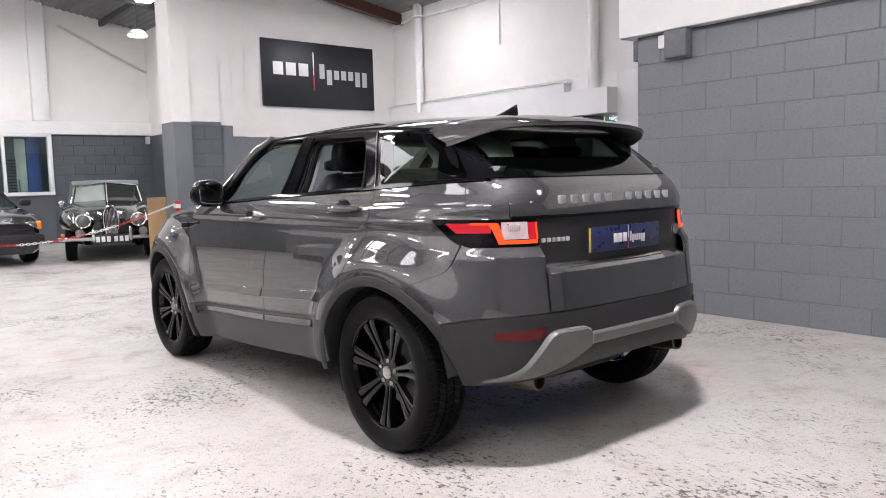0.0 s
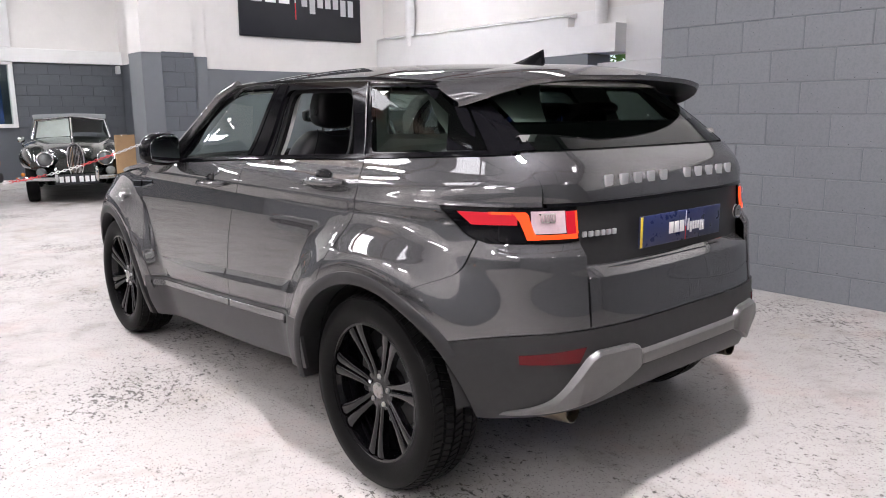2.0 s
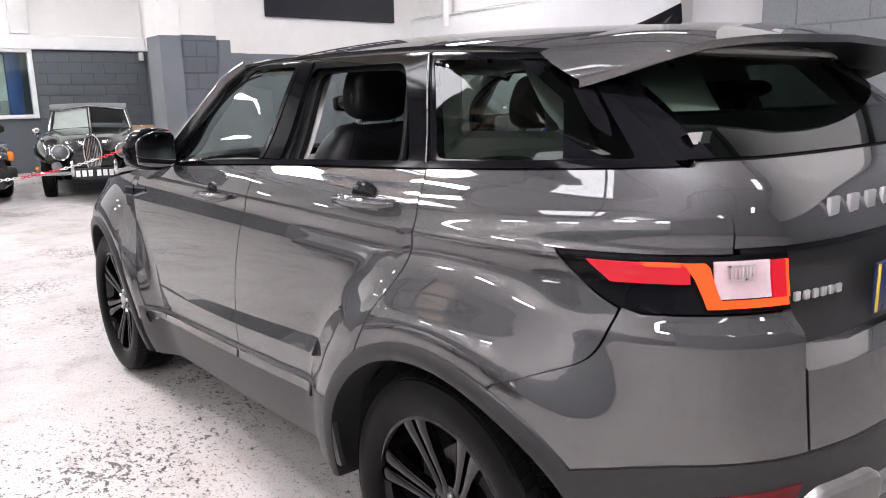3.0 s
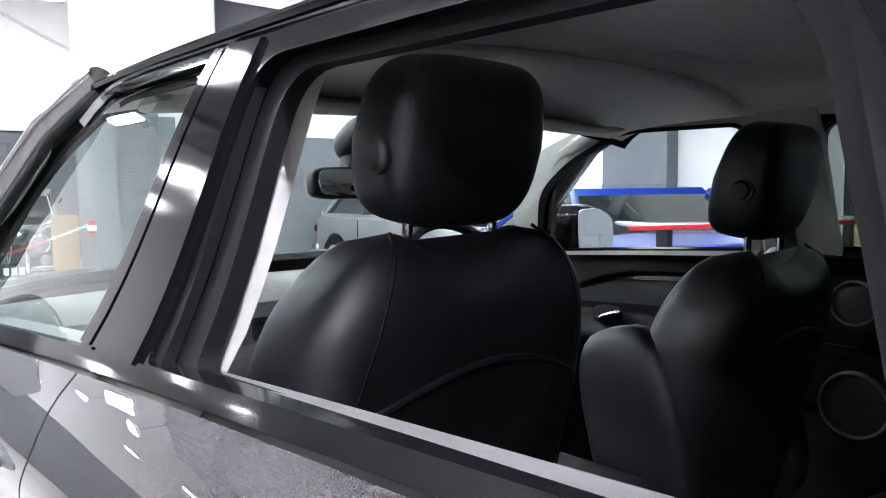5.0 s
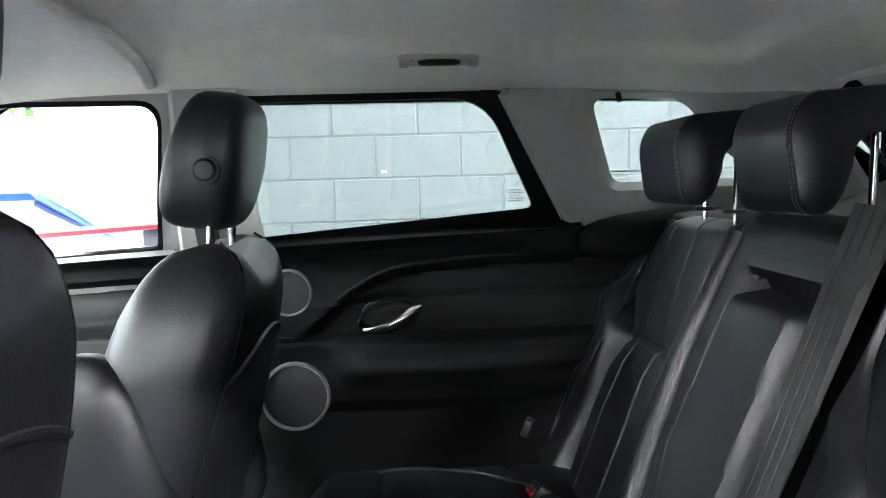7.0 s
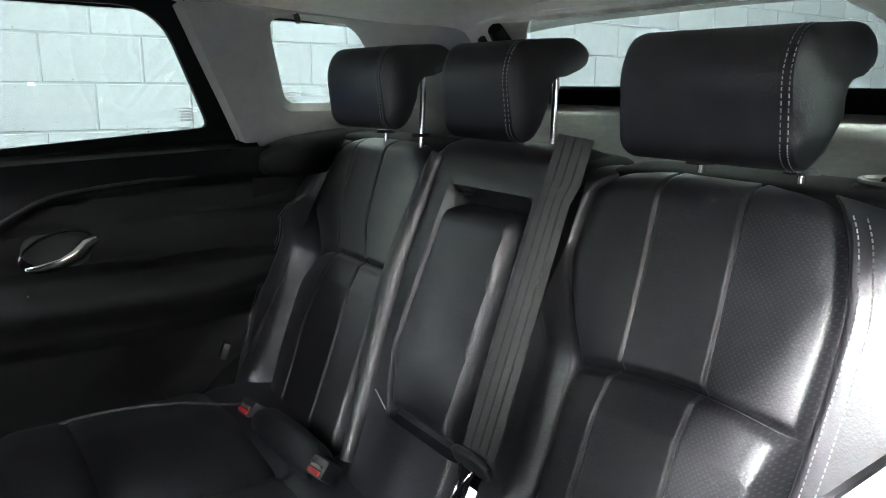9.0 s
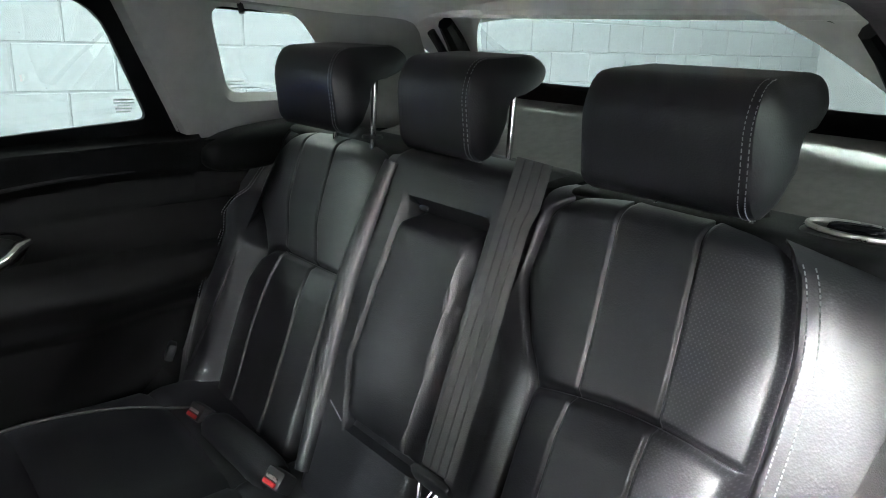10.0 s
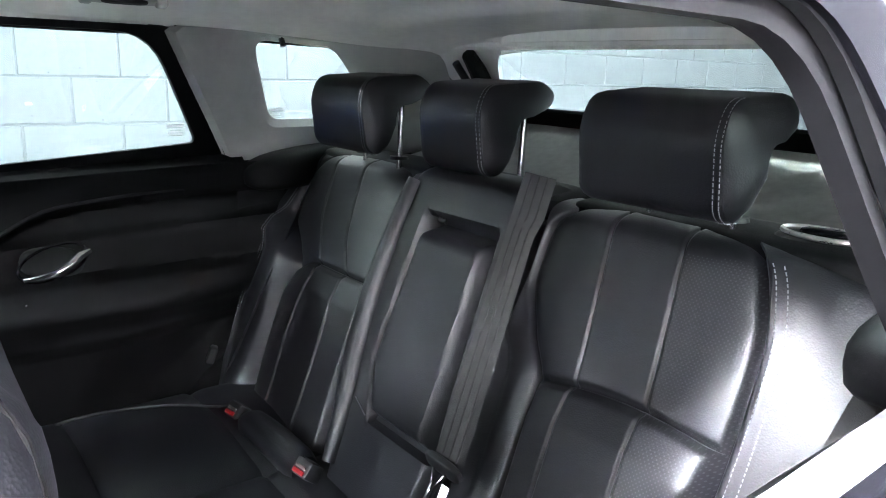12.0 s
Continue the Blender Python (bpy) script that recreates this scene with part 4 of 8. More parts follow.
g = skin_patch(lambda z: ("x", -0.511), lambda z: ("x", 0.511), lambda p: 0.705, lambda p: 0.862, 36, 12, 0.69, 0.88)
part("tailgate_lower", panel_bm(g, 0.03), "paint", tailgate)
# sloped ledge over the lower tailgate, its front edge rolled
lo = skin_row(0.862, ("x", -0.511), ("x", 0.511), 36)
rolled = [p + Vector((0, 0.003, 0.004)) for p in lo]
hi = [Vector((p.x, rear_face(p.x, 1.02) + 0.010, 0.896)) for p in lo]
part("tailgate_ledge", rings([lo, rolled, hi], False, False), "paint", tailgate)
# gloss strip along the lamps' top edge
g = skin_patch(lambda z: ("x", -0.61), lambda z: ("x", 0.61), lambda p: 1.090, lambda p: 1.101, 36, 2, 1.08, 1.11, 0.001)
part("tailgate_strip", panel_bm(g, 0.02), "gloss_black", tailgate)

# near-black sheets added behind the gaps for their shade, floor pan
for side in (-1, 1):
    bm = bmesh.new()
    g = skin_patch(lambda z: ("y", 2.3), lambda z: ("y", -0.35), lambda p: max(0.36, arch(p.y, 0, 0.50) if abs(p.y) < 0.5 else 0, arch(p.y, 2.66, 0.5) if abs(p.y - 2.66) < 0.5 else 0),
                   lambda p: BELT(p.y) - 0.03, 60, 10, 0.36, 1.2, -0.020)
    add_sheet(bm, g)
    part("door_shell", bm if side < 0 else mirrored(bm), "dark_void", car, "near-black sheet added for the shade in the panel gaps")
bm = bmesh.new()
add_box(bm, (-0.72, -0.05, 0.26), (0.72, 3.2, 0.32), 0.02)
part("floor_pan", bm, "black_plastic", car)

# sills, arch cladding, wells
g = skin_patch(lambda z: ("y", 2.15), lambda z: ("y", 0.40), lambda p: SILL_LOW(p.y), lambda p: SILL_TOP(p.y) - 0.004, 40, 10, 0.22, 0.62, 0.001)
both("sill", g, "sill_paint_shaded", car, "lower sill in body grey darkened for shade")
def side_blade(name, ya, yb, mid, high, prof, material, label, side, n=44):
    """A long trim blade on the flank: prof gives (share of the height, stand-off) across it, fading in at its front end."""
    rs = []
    for k in range(n + 1):
        y = lerp(ya, yb, k / n)
        h = high(y)
        grow = min(1.0, h / 0.03)
        rs.append([Vector((side * (half_width(y, mid(y) + u * h) + o * grow), y, mid(y) + u * h)) for u, o in prof])
    part(name, rings(rs, True, True), material, car, label)


MOULD = smooth_line((0.54, 0.690), (1.17, 0.645), (2.2, 0.602))
MOULD_H = smooth_line((0.555, 0.052), (1.2, 0.046), (1.7, 0.026), (2.0, 0.006))
for side in (-1, 1):
    for ya, yb in ((1.98, 1.185), (1.165, 0.56)):
        side_blade("door_moulding", ya, yb, MOULD, MOULD_H, ((0.5, 0.0005), (0.42, 0.0025), (-0.40, 0.017), (-0.5, 0.013), (-0.52, -0.004), (0.5, -0.004)), "paint", "raised grey door moulding", side)
    for ya, yb in ((2.08, 1.185), (1.165, 0.60)):
        side_blade("sill_strip", ya, yb, lambda y: SILL_TOP(y) - 0.040, lambda y: 0.036, ((0.5, 0.001), (0.40, 0.007), (-0.40, 0.013), (-0.5, 0.010), (-0.5, -0.004), (0.5, -0.004)), "paint", "raised grey sill strip", side)
        side_blade("sill_groove", ya - 0.01, yb + 0.03, lambda y: SILL_TOP(y) - 0.0625, lambda y: 0.007, ((0.5, 0.004), (-0.5, 0.004), (-0.5, -0.004), (0.5, -0.004)), "gloss_black", "thin black sill line", side)


def arch_ring(yc, a0, a1, side):
    rs = []
    for k in range(37):
        a = radians(lerp(a0, a1, k / 36))
        ring = []
        for r, out in ((ARCH_R + 0.010, -0.01), (ARCH_R + 0.008, 0.006), (ARCH_R - 0.004, 0.012), (LIP_R + 0.012, 0.012), (LIP_R, 0.004), (LIP_R - 0.002, -0.09)):
            y, z = yc + r * math.cos(a), 0.37 + r * math.sin(a)
            ring.append(Vector((side * (half_width(max(y, -0.5), z) + out), y, z)))
        rs.append(ring)
    return rings(rs, False, False)


for side in (-1, 1):
    part("wheel_arch", arch_ring(0.0, -4, 148, side), "cladding", car, "satin dark grey arch trim")
    part("wheel_arch", arch_ring(2.66, 20, 196, side), "cladding", car, "satin dark grey arch trim")
    for yc in (0.0, 2.66):
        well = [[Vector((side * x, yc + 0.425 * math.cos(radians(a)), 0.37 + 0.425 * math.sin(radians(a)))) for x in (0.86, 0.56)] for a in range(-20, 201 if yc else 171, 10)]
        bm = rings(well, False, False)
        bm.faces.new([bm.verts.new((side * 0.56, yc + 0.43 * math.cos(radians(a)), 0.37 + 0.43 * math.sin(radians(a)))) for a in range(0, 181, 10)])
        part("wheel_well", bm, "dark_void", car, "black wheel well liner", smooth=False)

# glass line: black belt strip with a bright lower edge
g = skin_patch(lambda z: ("y", 1.90), lambda z: ("x", -0.648), lambda p: BELT(p.y) - 0.006, lambda p: BELT(p.y) + 0.010, 70, 3, 1.12, 1.29, 0.004)
both("belt_strip", g, "gloss_black", car, "gloss black strip along the windows", depth=0.012)

# window frames on the left and right
TOP_Z = smooth_line((-0.30, 1.455), (-0.11, 1.481), (0.127, 1.502), (0.344, 1.514), (1.07, 1.522), (1.42, 1.512), (1.9, 1.2))


def on_side(y, z, out=0.0, side=-1):
    return Vector((side * (half_width(y, z) + out), y, z))


def ring_frame(outer, inner, out, depth, side, step=0.03):
    """A frame between two rounded outlines (y, z) on the side of the car, with thickness."""
    n = 96

    def even(o):
        o = [Vector(p) for p in o]
        o = o + [o[0]]
        d = [0.0]
        for p, q in zip(o, o[1:]):
            d.append(d[-1] + (q - p).length)
        res, k = [], 0
        for i in range(n):
            t = d[-1] * i / n
            while d[k + 1] < t:
                k += 1
            res.append(o[k].lerp(o[k + 1], (t - d[k]) / max(1e-9, d[k + 1] - d[k])))
        return res
    if len(outer) == len(inner):
        # the same corners in both: keep them facing one another
        a, b = [], []
        for i in range(len(outer)):
            j = (i + 1) % len(outer)
            k = max(1, int((Vector(outer[j]) - Vector(outer[i])).length / step))
            for q in range(k):
                a.append(Vector(outer[i]).lerp(Vector(outer[j]), q / k))
                b.append(Vector(inner[i]).lerp(Vector(inner[j]), q / k))
        n = len(a)
    else:
        a, b = even(outer), even(inner)
        # start both outlines at matching places
        shift = min(range(n), key=lambda s: sum((a[i] - b[(i + s) % n]).length for i in range(0, n, 4)))
        b = b[shift:] + b[:shift]
    mid = [p.lerp(q, 0.5) for p, q in zip(a, b)]
    rs = [[on_side(p.x, p.y, out - depth, side) for p in a], [on_side(p.x, p.y, out, side) for p in a], [on_side(p.x, p.y, out + 0.0004, side) for p in mid],
          [on_side(p.x, p.y, out, side) for p in b], [on_side(p.x, p.y, out - depth, side) for p in b]]
    bm = bmesh.new()
    vs = [[bm.verts.new(p) for p in r] for r in rs]
    for r0, r1 in zip(vs, vs[1:] + vs[:1]):
        for i in range(n):
            j = (i + 1) % n
            bm.faces.new((r0[i], r0[j], r1[j], r1[i]))
    return bm


def pane(outline, out, side):
    """A curved pane that follows the side of the car."""
    o = [Vector(p) for p in outline]
    c = sum(o, Vector((0, 0))) / len(o)
    rs = [[on_side(*(c.lerp(p, k)), out, side) for p in o] for k in (0.02, 0.25, 0.5, 0.75, 1.0)]
    bm = rings(rs, True, False)
    return bm


FRONT_WIN = [(1.76, 1.156), (1.075, 1.194), (1.005, 1.500), (1.385, 1.498), (1.57, 1.418), (1.68, 1.340)]
REAR_WIN = [(0.905, 1.207), (0.240, 1.228), (0.378, 1.484), (0.888, 1.487)]
QUARTER = [(0.135, 1.245), (-0.385, 1.262), (-0.165, 1.469), (0.257, 1.483)]
FRONT_OUT = [(1.86, 1.148), (1.042, 1.190), (0.975, 1.517), (1.405, 1.516), (1.61, 1.436), (1.73, 1.352)]
REAR_OUT = [(1.032, 1.192), (0.170, 1.224), (0.285, 1.505), (0.968, 1.519)]
QUART_OUT = [(0.164, 1.232), (-0.44, 1.257), (-0.195, 1.478), (0.278, 1.503)]
win_frames = {}
for side in (-1, 1):
    for tag, o, i, ro, ri in (("front", FRONT_OUT, FRONT_WIN, 0.02, (0.02, 0.02, 0.02, 0.05, 0.08, 0.05)), ("rear", REAR_OUT, REAR_WIN, 0.012, (0.015, 0.03, 0.045, 0.045)),
                              ("quarter", QUART_OUT, QUARTER, 0.012, (0.02, 0.02, 0.03, 0.02))):
        win_frames[tag, side] = part("window_frame", ring_frame(rounded(o, ro), rounded(i, ri), 0.001, 0.022, side), "gloss_black", car, "black window frame")
    part("window_glass", pane(rounded(FRONT_WIN, (0.02, 0.02, 0.02, 0.05, 0.08, 0.05)), -0.008, side), "clear", car, "clear front door window")
    quarter = part("window_glass", pane(rounded(QUARTER, 0.02), 0.0, side), "privacy", car, "dark tinted quarter window")
    part("glass_border", pane([(-0.383, 1.2635), (-0.235, 1.262), (-0.205, 1.335), (-0.165, 1.405), (-0.10, 1.448), (-0.03, 1.470), (-0.165, 1.466)], -0.002, side), "gloss_black", quarter, "black printed glass border")
    if side > 0:
        part("window_glass", pane(rounded(REAR_WIN, (0.015, 0.03, 0.045, 0.045)), -0.010, side), "privacy", car, "rear door window with a small printed mark")
# gloss black B-pillar covers
for side in (-1, 1):
    for y0, y1, y2, y3 in ((1.030, 0.918, 0.966, 0.893), (1.070, 1.040, 0.998, 0.973)):
        bm = rings([[on_side(lerp(y0, y2, k / 10) , lerp(1.205, 1.512, k / 10), o, side) for k in range(11)] for o in (-0.01, 0.007)]
                   + [[on_side(lerp(y1, y3, k / 10), lerp(1.205, 1.508, k / 10), o, side) for k in range(11)] for o in (0.007, -0.01)], False, False)
        part("pillar_cover", bm, "gloss_black", car, "gloss black door pillar cover")
# bright strip ahead of the quarter window
for side in (-1, 1):
    part("pillar_strip", tube([on_side(lerp(0.166, 0.281, k / 8), lerp(1.236, 1.500, k / 8), 0.008, side) for k in range(9)], 0.0018, 6), "steel", car, "thin bright strip between door and quarter window")
# D-pillar in gloss black, wrapping to the rear glass
g = skin_patch(lambda z: ("y", lerp(-0.41, -0.19, (z - 1.25) / 0.22)), lambda z: ("x", -0.628 + 0.02 * (z - 1.25) / 0.2), lambda p: 1.262, lambda p: 1.452, 14, 12, 1.25, 1.47, 0.0)
both("rear_pillar", g, "gloss_black", car, "gloss black rear pillar panel", depth=0.02)

# roof
def roof_grid(y0, y1, ny, nx, drop=0.0, inset=0.0):
    g = []
    for i in range(ny + 1):
        y = lerp(y0, y1, i / ny)
        ze = TOP_Z(y) + 0.002
        xe = half_width(max(y, -0.30), ze) + 0.004 - inset
        g.append([Vector((xe * k, y, ze + (ROOF(y) - ze) * (1 - abs(k) ** 2.3) - drop)) for k in [2 * j / nx - 1 for j in range(nx + 1)]])
    return g


g = roof_grid(1.56, -0.125, 36, 30)
for r in g:
    for p in r:
        if p.y > 0.9:
            k = (p.y - 0.9) / 0.66
            p.y -= k * 0.13 * (abs(p.x) / 0.65) ** 2
            p.z -= 0.0
roof = part("roof", panel_bm(g, 0.012), "paint", car, "metallic grey roof")
for side in (-1, 1):
    part("roof_gutter", tube([Vector((side * (half_width(lerp(1.45, -0.1, k / 24), TOP_Z(lerp(1.45, -0.1, k / 24)) + 0.004) + 0.006), lerp(1.45, -0.1, k / 24),
                                      TOP_Z(lerp(1.45, -0.1, k / 24)) + 0.004)) for k in range(25)], 0.006, 6), "gloss_black", car, "black roof gutter strip")
# A-pillars
for side in (-1, 1):
    line = [(0.872, 2.02, 1.100), (0.835, 1.86, 1.165), (0.760, 1.715, 1.315), (0.700, 1.53, 1.465), (0.655, 1.41, 1.530)]
    part("front_pillar", tube([Vector((side * x, y, z)) for x, y, z in line], [0.045, 0.034, 0.030, 0.028, 0.024], 10, 0.8), "paint", car, "metallic grey windscreen pillar")

# spoiler over the rear glass: its sides run down to a tip on the rear pillar
LIP_Y = smooth_line((0.0, -0.478), (0.45, -0.458), (0.70, -0.425), (0.86, -0.365), (0.95, -0.285), (1.0, -0.205))
LIP_Z = smooth_line((0.0, 1.514), (0.45, 1.507), (0.70, 1.494), (0.86, 1.468), (0.95, 1.440), (1.0, 1.420))
LIP_X = smooth_line((0.0, 0.0), (0.5, 0.345), (0.8, 0.545), (0.92, 0.615), (1.0, 0.655))


def spoiler_rows(n=48):
    top, under = [], []
    for i in range(n + 1):
        k = 2 * i / n - 1
        a, s = abs(k), (1 if k > 0 else -1)
        zr = TOP_Z(-0.11) + (ROOF(-0.128) - TOP_Z(-0.11)) * (1 - a ** 2.3) + 0.002
        f = Vector((s * lerp(LIP_X(a), 0.668 * a, 0.6), -0.128 + 0.03 * a ** 4, zr))
        e = Vector((s * LIP_X(a), LIP_Y(a), LIP_Z(a)))
        row = []
        for q in range(9):
            t = q / 8
            p = f.lerp(e, t)
            p.z += 0.012 * math.sin(math.pi * t) * (1 - a ** 3)
            p.x += s * 0.012 * math.sin(math.pi * t) * a ** 4
            row.append(p)
        d = Vector((0, 0.004, -0.016))
        row += [e + Vector((-s * 0.004 * a, 0.001, -0.006)), e + Vector((-s * 0.006 * a, 0.006, -0.016))]
        top.append(row)
        g = Vector((s * LIP_X(a) * 0.93, min(LIP_Y(a) + 0.18, -0.16), max(1.462, LIP_Z(a) - 0.012)))
        if a > 0.9:
            g = Vector((s * LIP_X(a) * 0.95, min(LIP_Y(a) + 0.06, -0.17), LIP_Z(a) - 0.004))
        under.append([row[-1], row[-1].lerp(g, 0.3) + Vector((0, 0, -0.006)), row[-1].lerp(g, 0.7) + Vector((0, 0, -0.004)), g])
    return top, under


top, under = spoiler_rows()
spoiler = part("spoiler", rings(top, False, False), "paint", car, "metallic grey roof spoiler")
part("spoiler_underside", rings(under, False, False), "cladding", spoiler, "black underside of the spoiler")

# rear glass and its black border
g = skin_patch(lambda z: ("x", -0.615), lambda z: ("x", 0.615), lambda p: 1.264, lambda p: 1.482, 40, 12, 1.25, 1.49, -0.004)
part("rear_window", panel_bm(g, 0.004), "privacy", car, "dark tinted rear window")
for x0, x1, z0, z1 in ((-0.626, -0.575, 1.264, 1.47), (0.575, 0.626, 1.264, 1.47)):
    g = skin_patch(lambda z: ("x", x0), lambda z: ("x", x1), lambda p: z0, lambda p: z1, 14, 10, 1.25, 1.48, -0.0005)
    part("rear_window_border", panel_bm(g, 0.003), "gloss_black", car, "black printed border of the rear window")

# bonnet, windscreen, nose
g = []
for i in range(19):
    v = i / 18
    y = lerp(2.12, 3.42, v)
    ze = lerp(1.115, 0.93, v ** 1.6)
    xe = half_width(min(y, 3.2), 1.0) - 0.05 - 0.12 * max(0, v - 0.8)
    g.append([Vector((xe * k, y + 0.16 * (1 - abs(k) ** 2) * (1 if v < 0.5 else 1), ze + 0.045 * (1 - abs(k) ** 4) )) for k in [2 * j / 20 - 1 for j in range(21)]])
part("bonnet", panel_bm(g, 0.02), "paint", car, "metallic grey bonnet")
g = []
for i in range(15):
    v = i / 14
    x = lerp(0.800, 0.632, v)
    y, z = lerp(1.93, 1.425, v), lerp(1.140, 1.533, v ** 0.92)
    bow = lerp(0.34, 0.16, v)
    g.append([Vector((x * k, y + bow * (1 - k * k), z + lerp(0.0, 0.035, v) * (1 - k * k))) for k in [2 * j / 24 - 1 for j in range(25)]])
part("windscreen", panel_bm(g, 0.004), "clear", car, "clear windscreen")
g = skin_patch(lambda z: ("y", NOSE(z) - 0.001), lambda z: ("y", NOSE(z) - 0.07), lambda p: 0.30, lambda p: 0.98, 8, 10, 0.30, 0.99)
rs = []
for j in range(11):
    z = lerp(0.28, 1.0, j / 10)
    yn = NOSE(z)
    rs.append([Vector((HALF(z) * k, NOSE_Y0 + (yn - NOSE_Y0) * (1 - abs(k) ** 3) ** (1 / 3), z)) for k in [0.93 * (2 * i / 24 - 1) for i in range(25)]])
part("front_bumper", rings(rs, False, False), "paint", car)

# tail lamps
def lamp_patch(za, zb_, xa, xb, out, nu=24, nv=8, ya=None):
    fa = (lambda z: ("y", ya(z))) if ya else (lambda z: ("x", xa))
    return skin_patch(fa, lambda z: ("x", xb), lambda p: za(p), lambda p: zb_(p), nu, nv, 0.95, 1.11, out)


for side in (-1, 1):
    fix = (lambda b: b) if side < 0 else mirrored
    housing = part("tail_lamp", fix(panel_bm(lamp_patch(lambda p: 0.979, lambda p: 1.089, 0, -0.514, -0.004, 34, 12, LAMP_TIP), 0.03)), "gloss_black", car, "lit tail lamp with red and amber light guide")
    # red upper blade, amber step and frame, clear centre
    part("red_lens", fix(panel_bm(lamp_patch(lambda p: 1.036, lambda p: 1.076, 0, -0.688, 0.003, 24, 6, smooth_line((1.03, -0.40), (1.08, -0.345))), 0.008)), "red_lens", housing, "lit red lens")
    part("red_lens", fix(panel_bm(lamp_patch(lambda p: 1.0055, lambda p: 1.077, -0.556, -0.527, 0.003, 4, 10), 0.008)), "red_lens", housing, "lit red lens")
    part("light_guide", fix(panel_bm(lamp_patch(lambda p: 0.990, lambda p: 1.005, -0.662, -0.521, 0.0035, 14, 3), 0.008)), "amber_led", housing, "glowing amber light guide")
    part("light_guide", fix(panel_bm(lamp_patch(lambda p: 1.0055, lambda p: 1.077, -0.5265, -0.521, 0.0035, 2, 10), 0.008)), "amber_led", housing, "glowing amber light guide")
    # slanting step of the guide and its thin upper run
    bm = rings([skin_row(z, ("x", xa), ("x", xb), 5, 0.0045) for z, xa, xb in ((0.9895, -0.672, -0.640), (1.010, -0.675, -0.650), (1.045, -0.683, -0.657), (1.068, -0.694, -0.662), (1.077, -0.702, -0.668))], False, False)
    part("light_guide", fix(bm), "amber_led", housing, "glowing amber light guide")
    part("light_guide", fix(panel_bm(lamp_patch(lambda p: 1.069, lambda p: 1.0775, -0.745, -0.700, 0.0045, 6, 2), 0.004)), "amber_led", housing, "glowing amber light guide")
    part("clear_lens", fix(panel_bm(lamp_patch(lambda p: 1.008, lambda p: 1.079, -0.655, -0.557, 0.002, 14, 8), 0.008)), "clear_lens", housing, "clear reversing lens")
    cup = rings([skin_row(z, ("x", xa), ("x", xb), 8, o) for z, xa, xb, o in ((1.072, -0.640, -0.586, 0.0032), (1.069, -0.636, -0.590, 0.006), (1.046, -0.632, -0.592, 0.006), (1.042, -0.630, -0.590, 0.0032))], False, False)
    bulb = part("reversing_bulb", fix(cup), "steel", housing, "ribbed reflector inside the clear lens")
    bm = bmesh.new()
    for k in range(7):
        c = skin_row(1.0575, ("x", -0.632 + 0.0065 * k), ("x", -0.585), 1, 0.0065)[0]
        add_box(bm, c - Vector((0.0022, 0.002, 0.011)), c + Vector((0.0022, 0.002, 0.011)), 0.001)
    part("reflector_rib", fix(bm), "clear_lens", bulb)

# reflectors, skid plate, exhausts
for side in (-1, 1):
    fix = (lambda b: b) if side < 0 else mirrored
    g = skin_patch(lambda z: ("x", -0.722 + (0.65 - z) * 0.05), lambda z: ("x", -0.535 - (0.65 - z) * 0.5), lambda p: 0.598, lambda p: lerp(0.628, 0.648, (p.x + 0.72) / 0.19), 16, 4, 0.58, 0.66, 0.011)
    part("reflector", fix(panel_bm(g, 0.012)), "red_dim", car, "red rear reflector in the bumper")
    tip = lathe([(0.038, 0.0), (0.040, -0.012), (0.040, -0.16), (0.036, -0.162), (0.033, -0.15), (0.033, -0.02)], 24, "y")
    part("exhaust_pipe", tip, "brass_tip", car, "heat-stained steel exhaust tip", m=pose(side * 0.53, -0.455, 0.386, -6, 0, side * -4))
    # black disc added inside the tip for the shade of its bore
    part("bore_shade", lathe([(0.0, -0.125), (0.034, -0.125)], 20, "y"), "dark_void", car, "near-black disc for the shade inside the exhaust", m=pose(side * 0.53, -0.455, 0.386, -6, 0, side * -4))
    # skid plate arms
SKID_TOP = smooth_line((0.0, 0.602), (0.305, 0.602), (0.335, 0.627), (0.37, 0.634), (0.49, 0.633), (0.525, 0.620), (0.58, 0.555), (0.636, 0.470), (0.70, 0.436), (0.78, 0.42))
SKID_LOW = smooth_line((0.0, 0.548), (0.31, 0.548), (0.34, 0.536), (0.40, 0.505), (0.50, 0.462), (0.60, 0.432), (0.78, 0.405))
rs = []
for i in range(153):
    x = lerp(-0.76, 0.76, i / 152)
    z0, z1 = SKID_LOW(abs(x)), SKID_TOP(abs(x))
    lift = 0.010 * max(0.0, min(1.0, (abs(x) - 0.312) / 0.012))
    ring = []
    for z, o in ((z0 - 0.004, -0.02), (z0, 0.012 + lift), (z0 + 0.006, 0.017 + lift), (z1 - 0.014, 0.019 + lift), (z1 - 0.004, 0.012 + lift), (z1, 0.0)):
        ring.append(Vector((x, rear_face(min(abs(x), 0.80), z) - o, z)))
    rs.append(ring)
part("skid_plate", rings(rs, False, False), "skid", car, "satin silver skid plate on the rear bumper")
rs = []
for i in range(31):
    x = lerp(-0.45, 0.45, i / 30)
    rs.append([Vector((x, rear_face(x, 0.545) + 0.0, 0.545)), Vector((x, rear_face(x, 0.5) + 0.02, 0.49)), Vector((x, rear_face(x, 0.45) + 0.05, 0.452)), Vector((x, -0.54, 0.440)), Vector((x, -0.50, 0.47))])
part("bumper_valance", rings(rs, False, False), "cladding", car, "dark plastic under-bumper valance")
part("silencer", pillow(0.36, 0.13, 0.075, 4, 36, 14), "trim_black", car, "black silencer under the tail", m=pose(0, -0.33, 0.395))

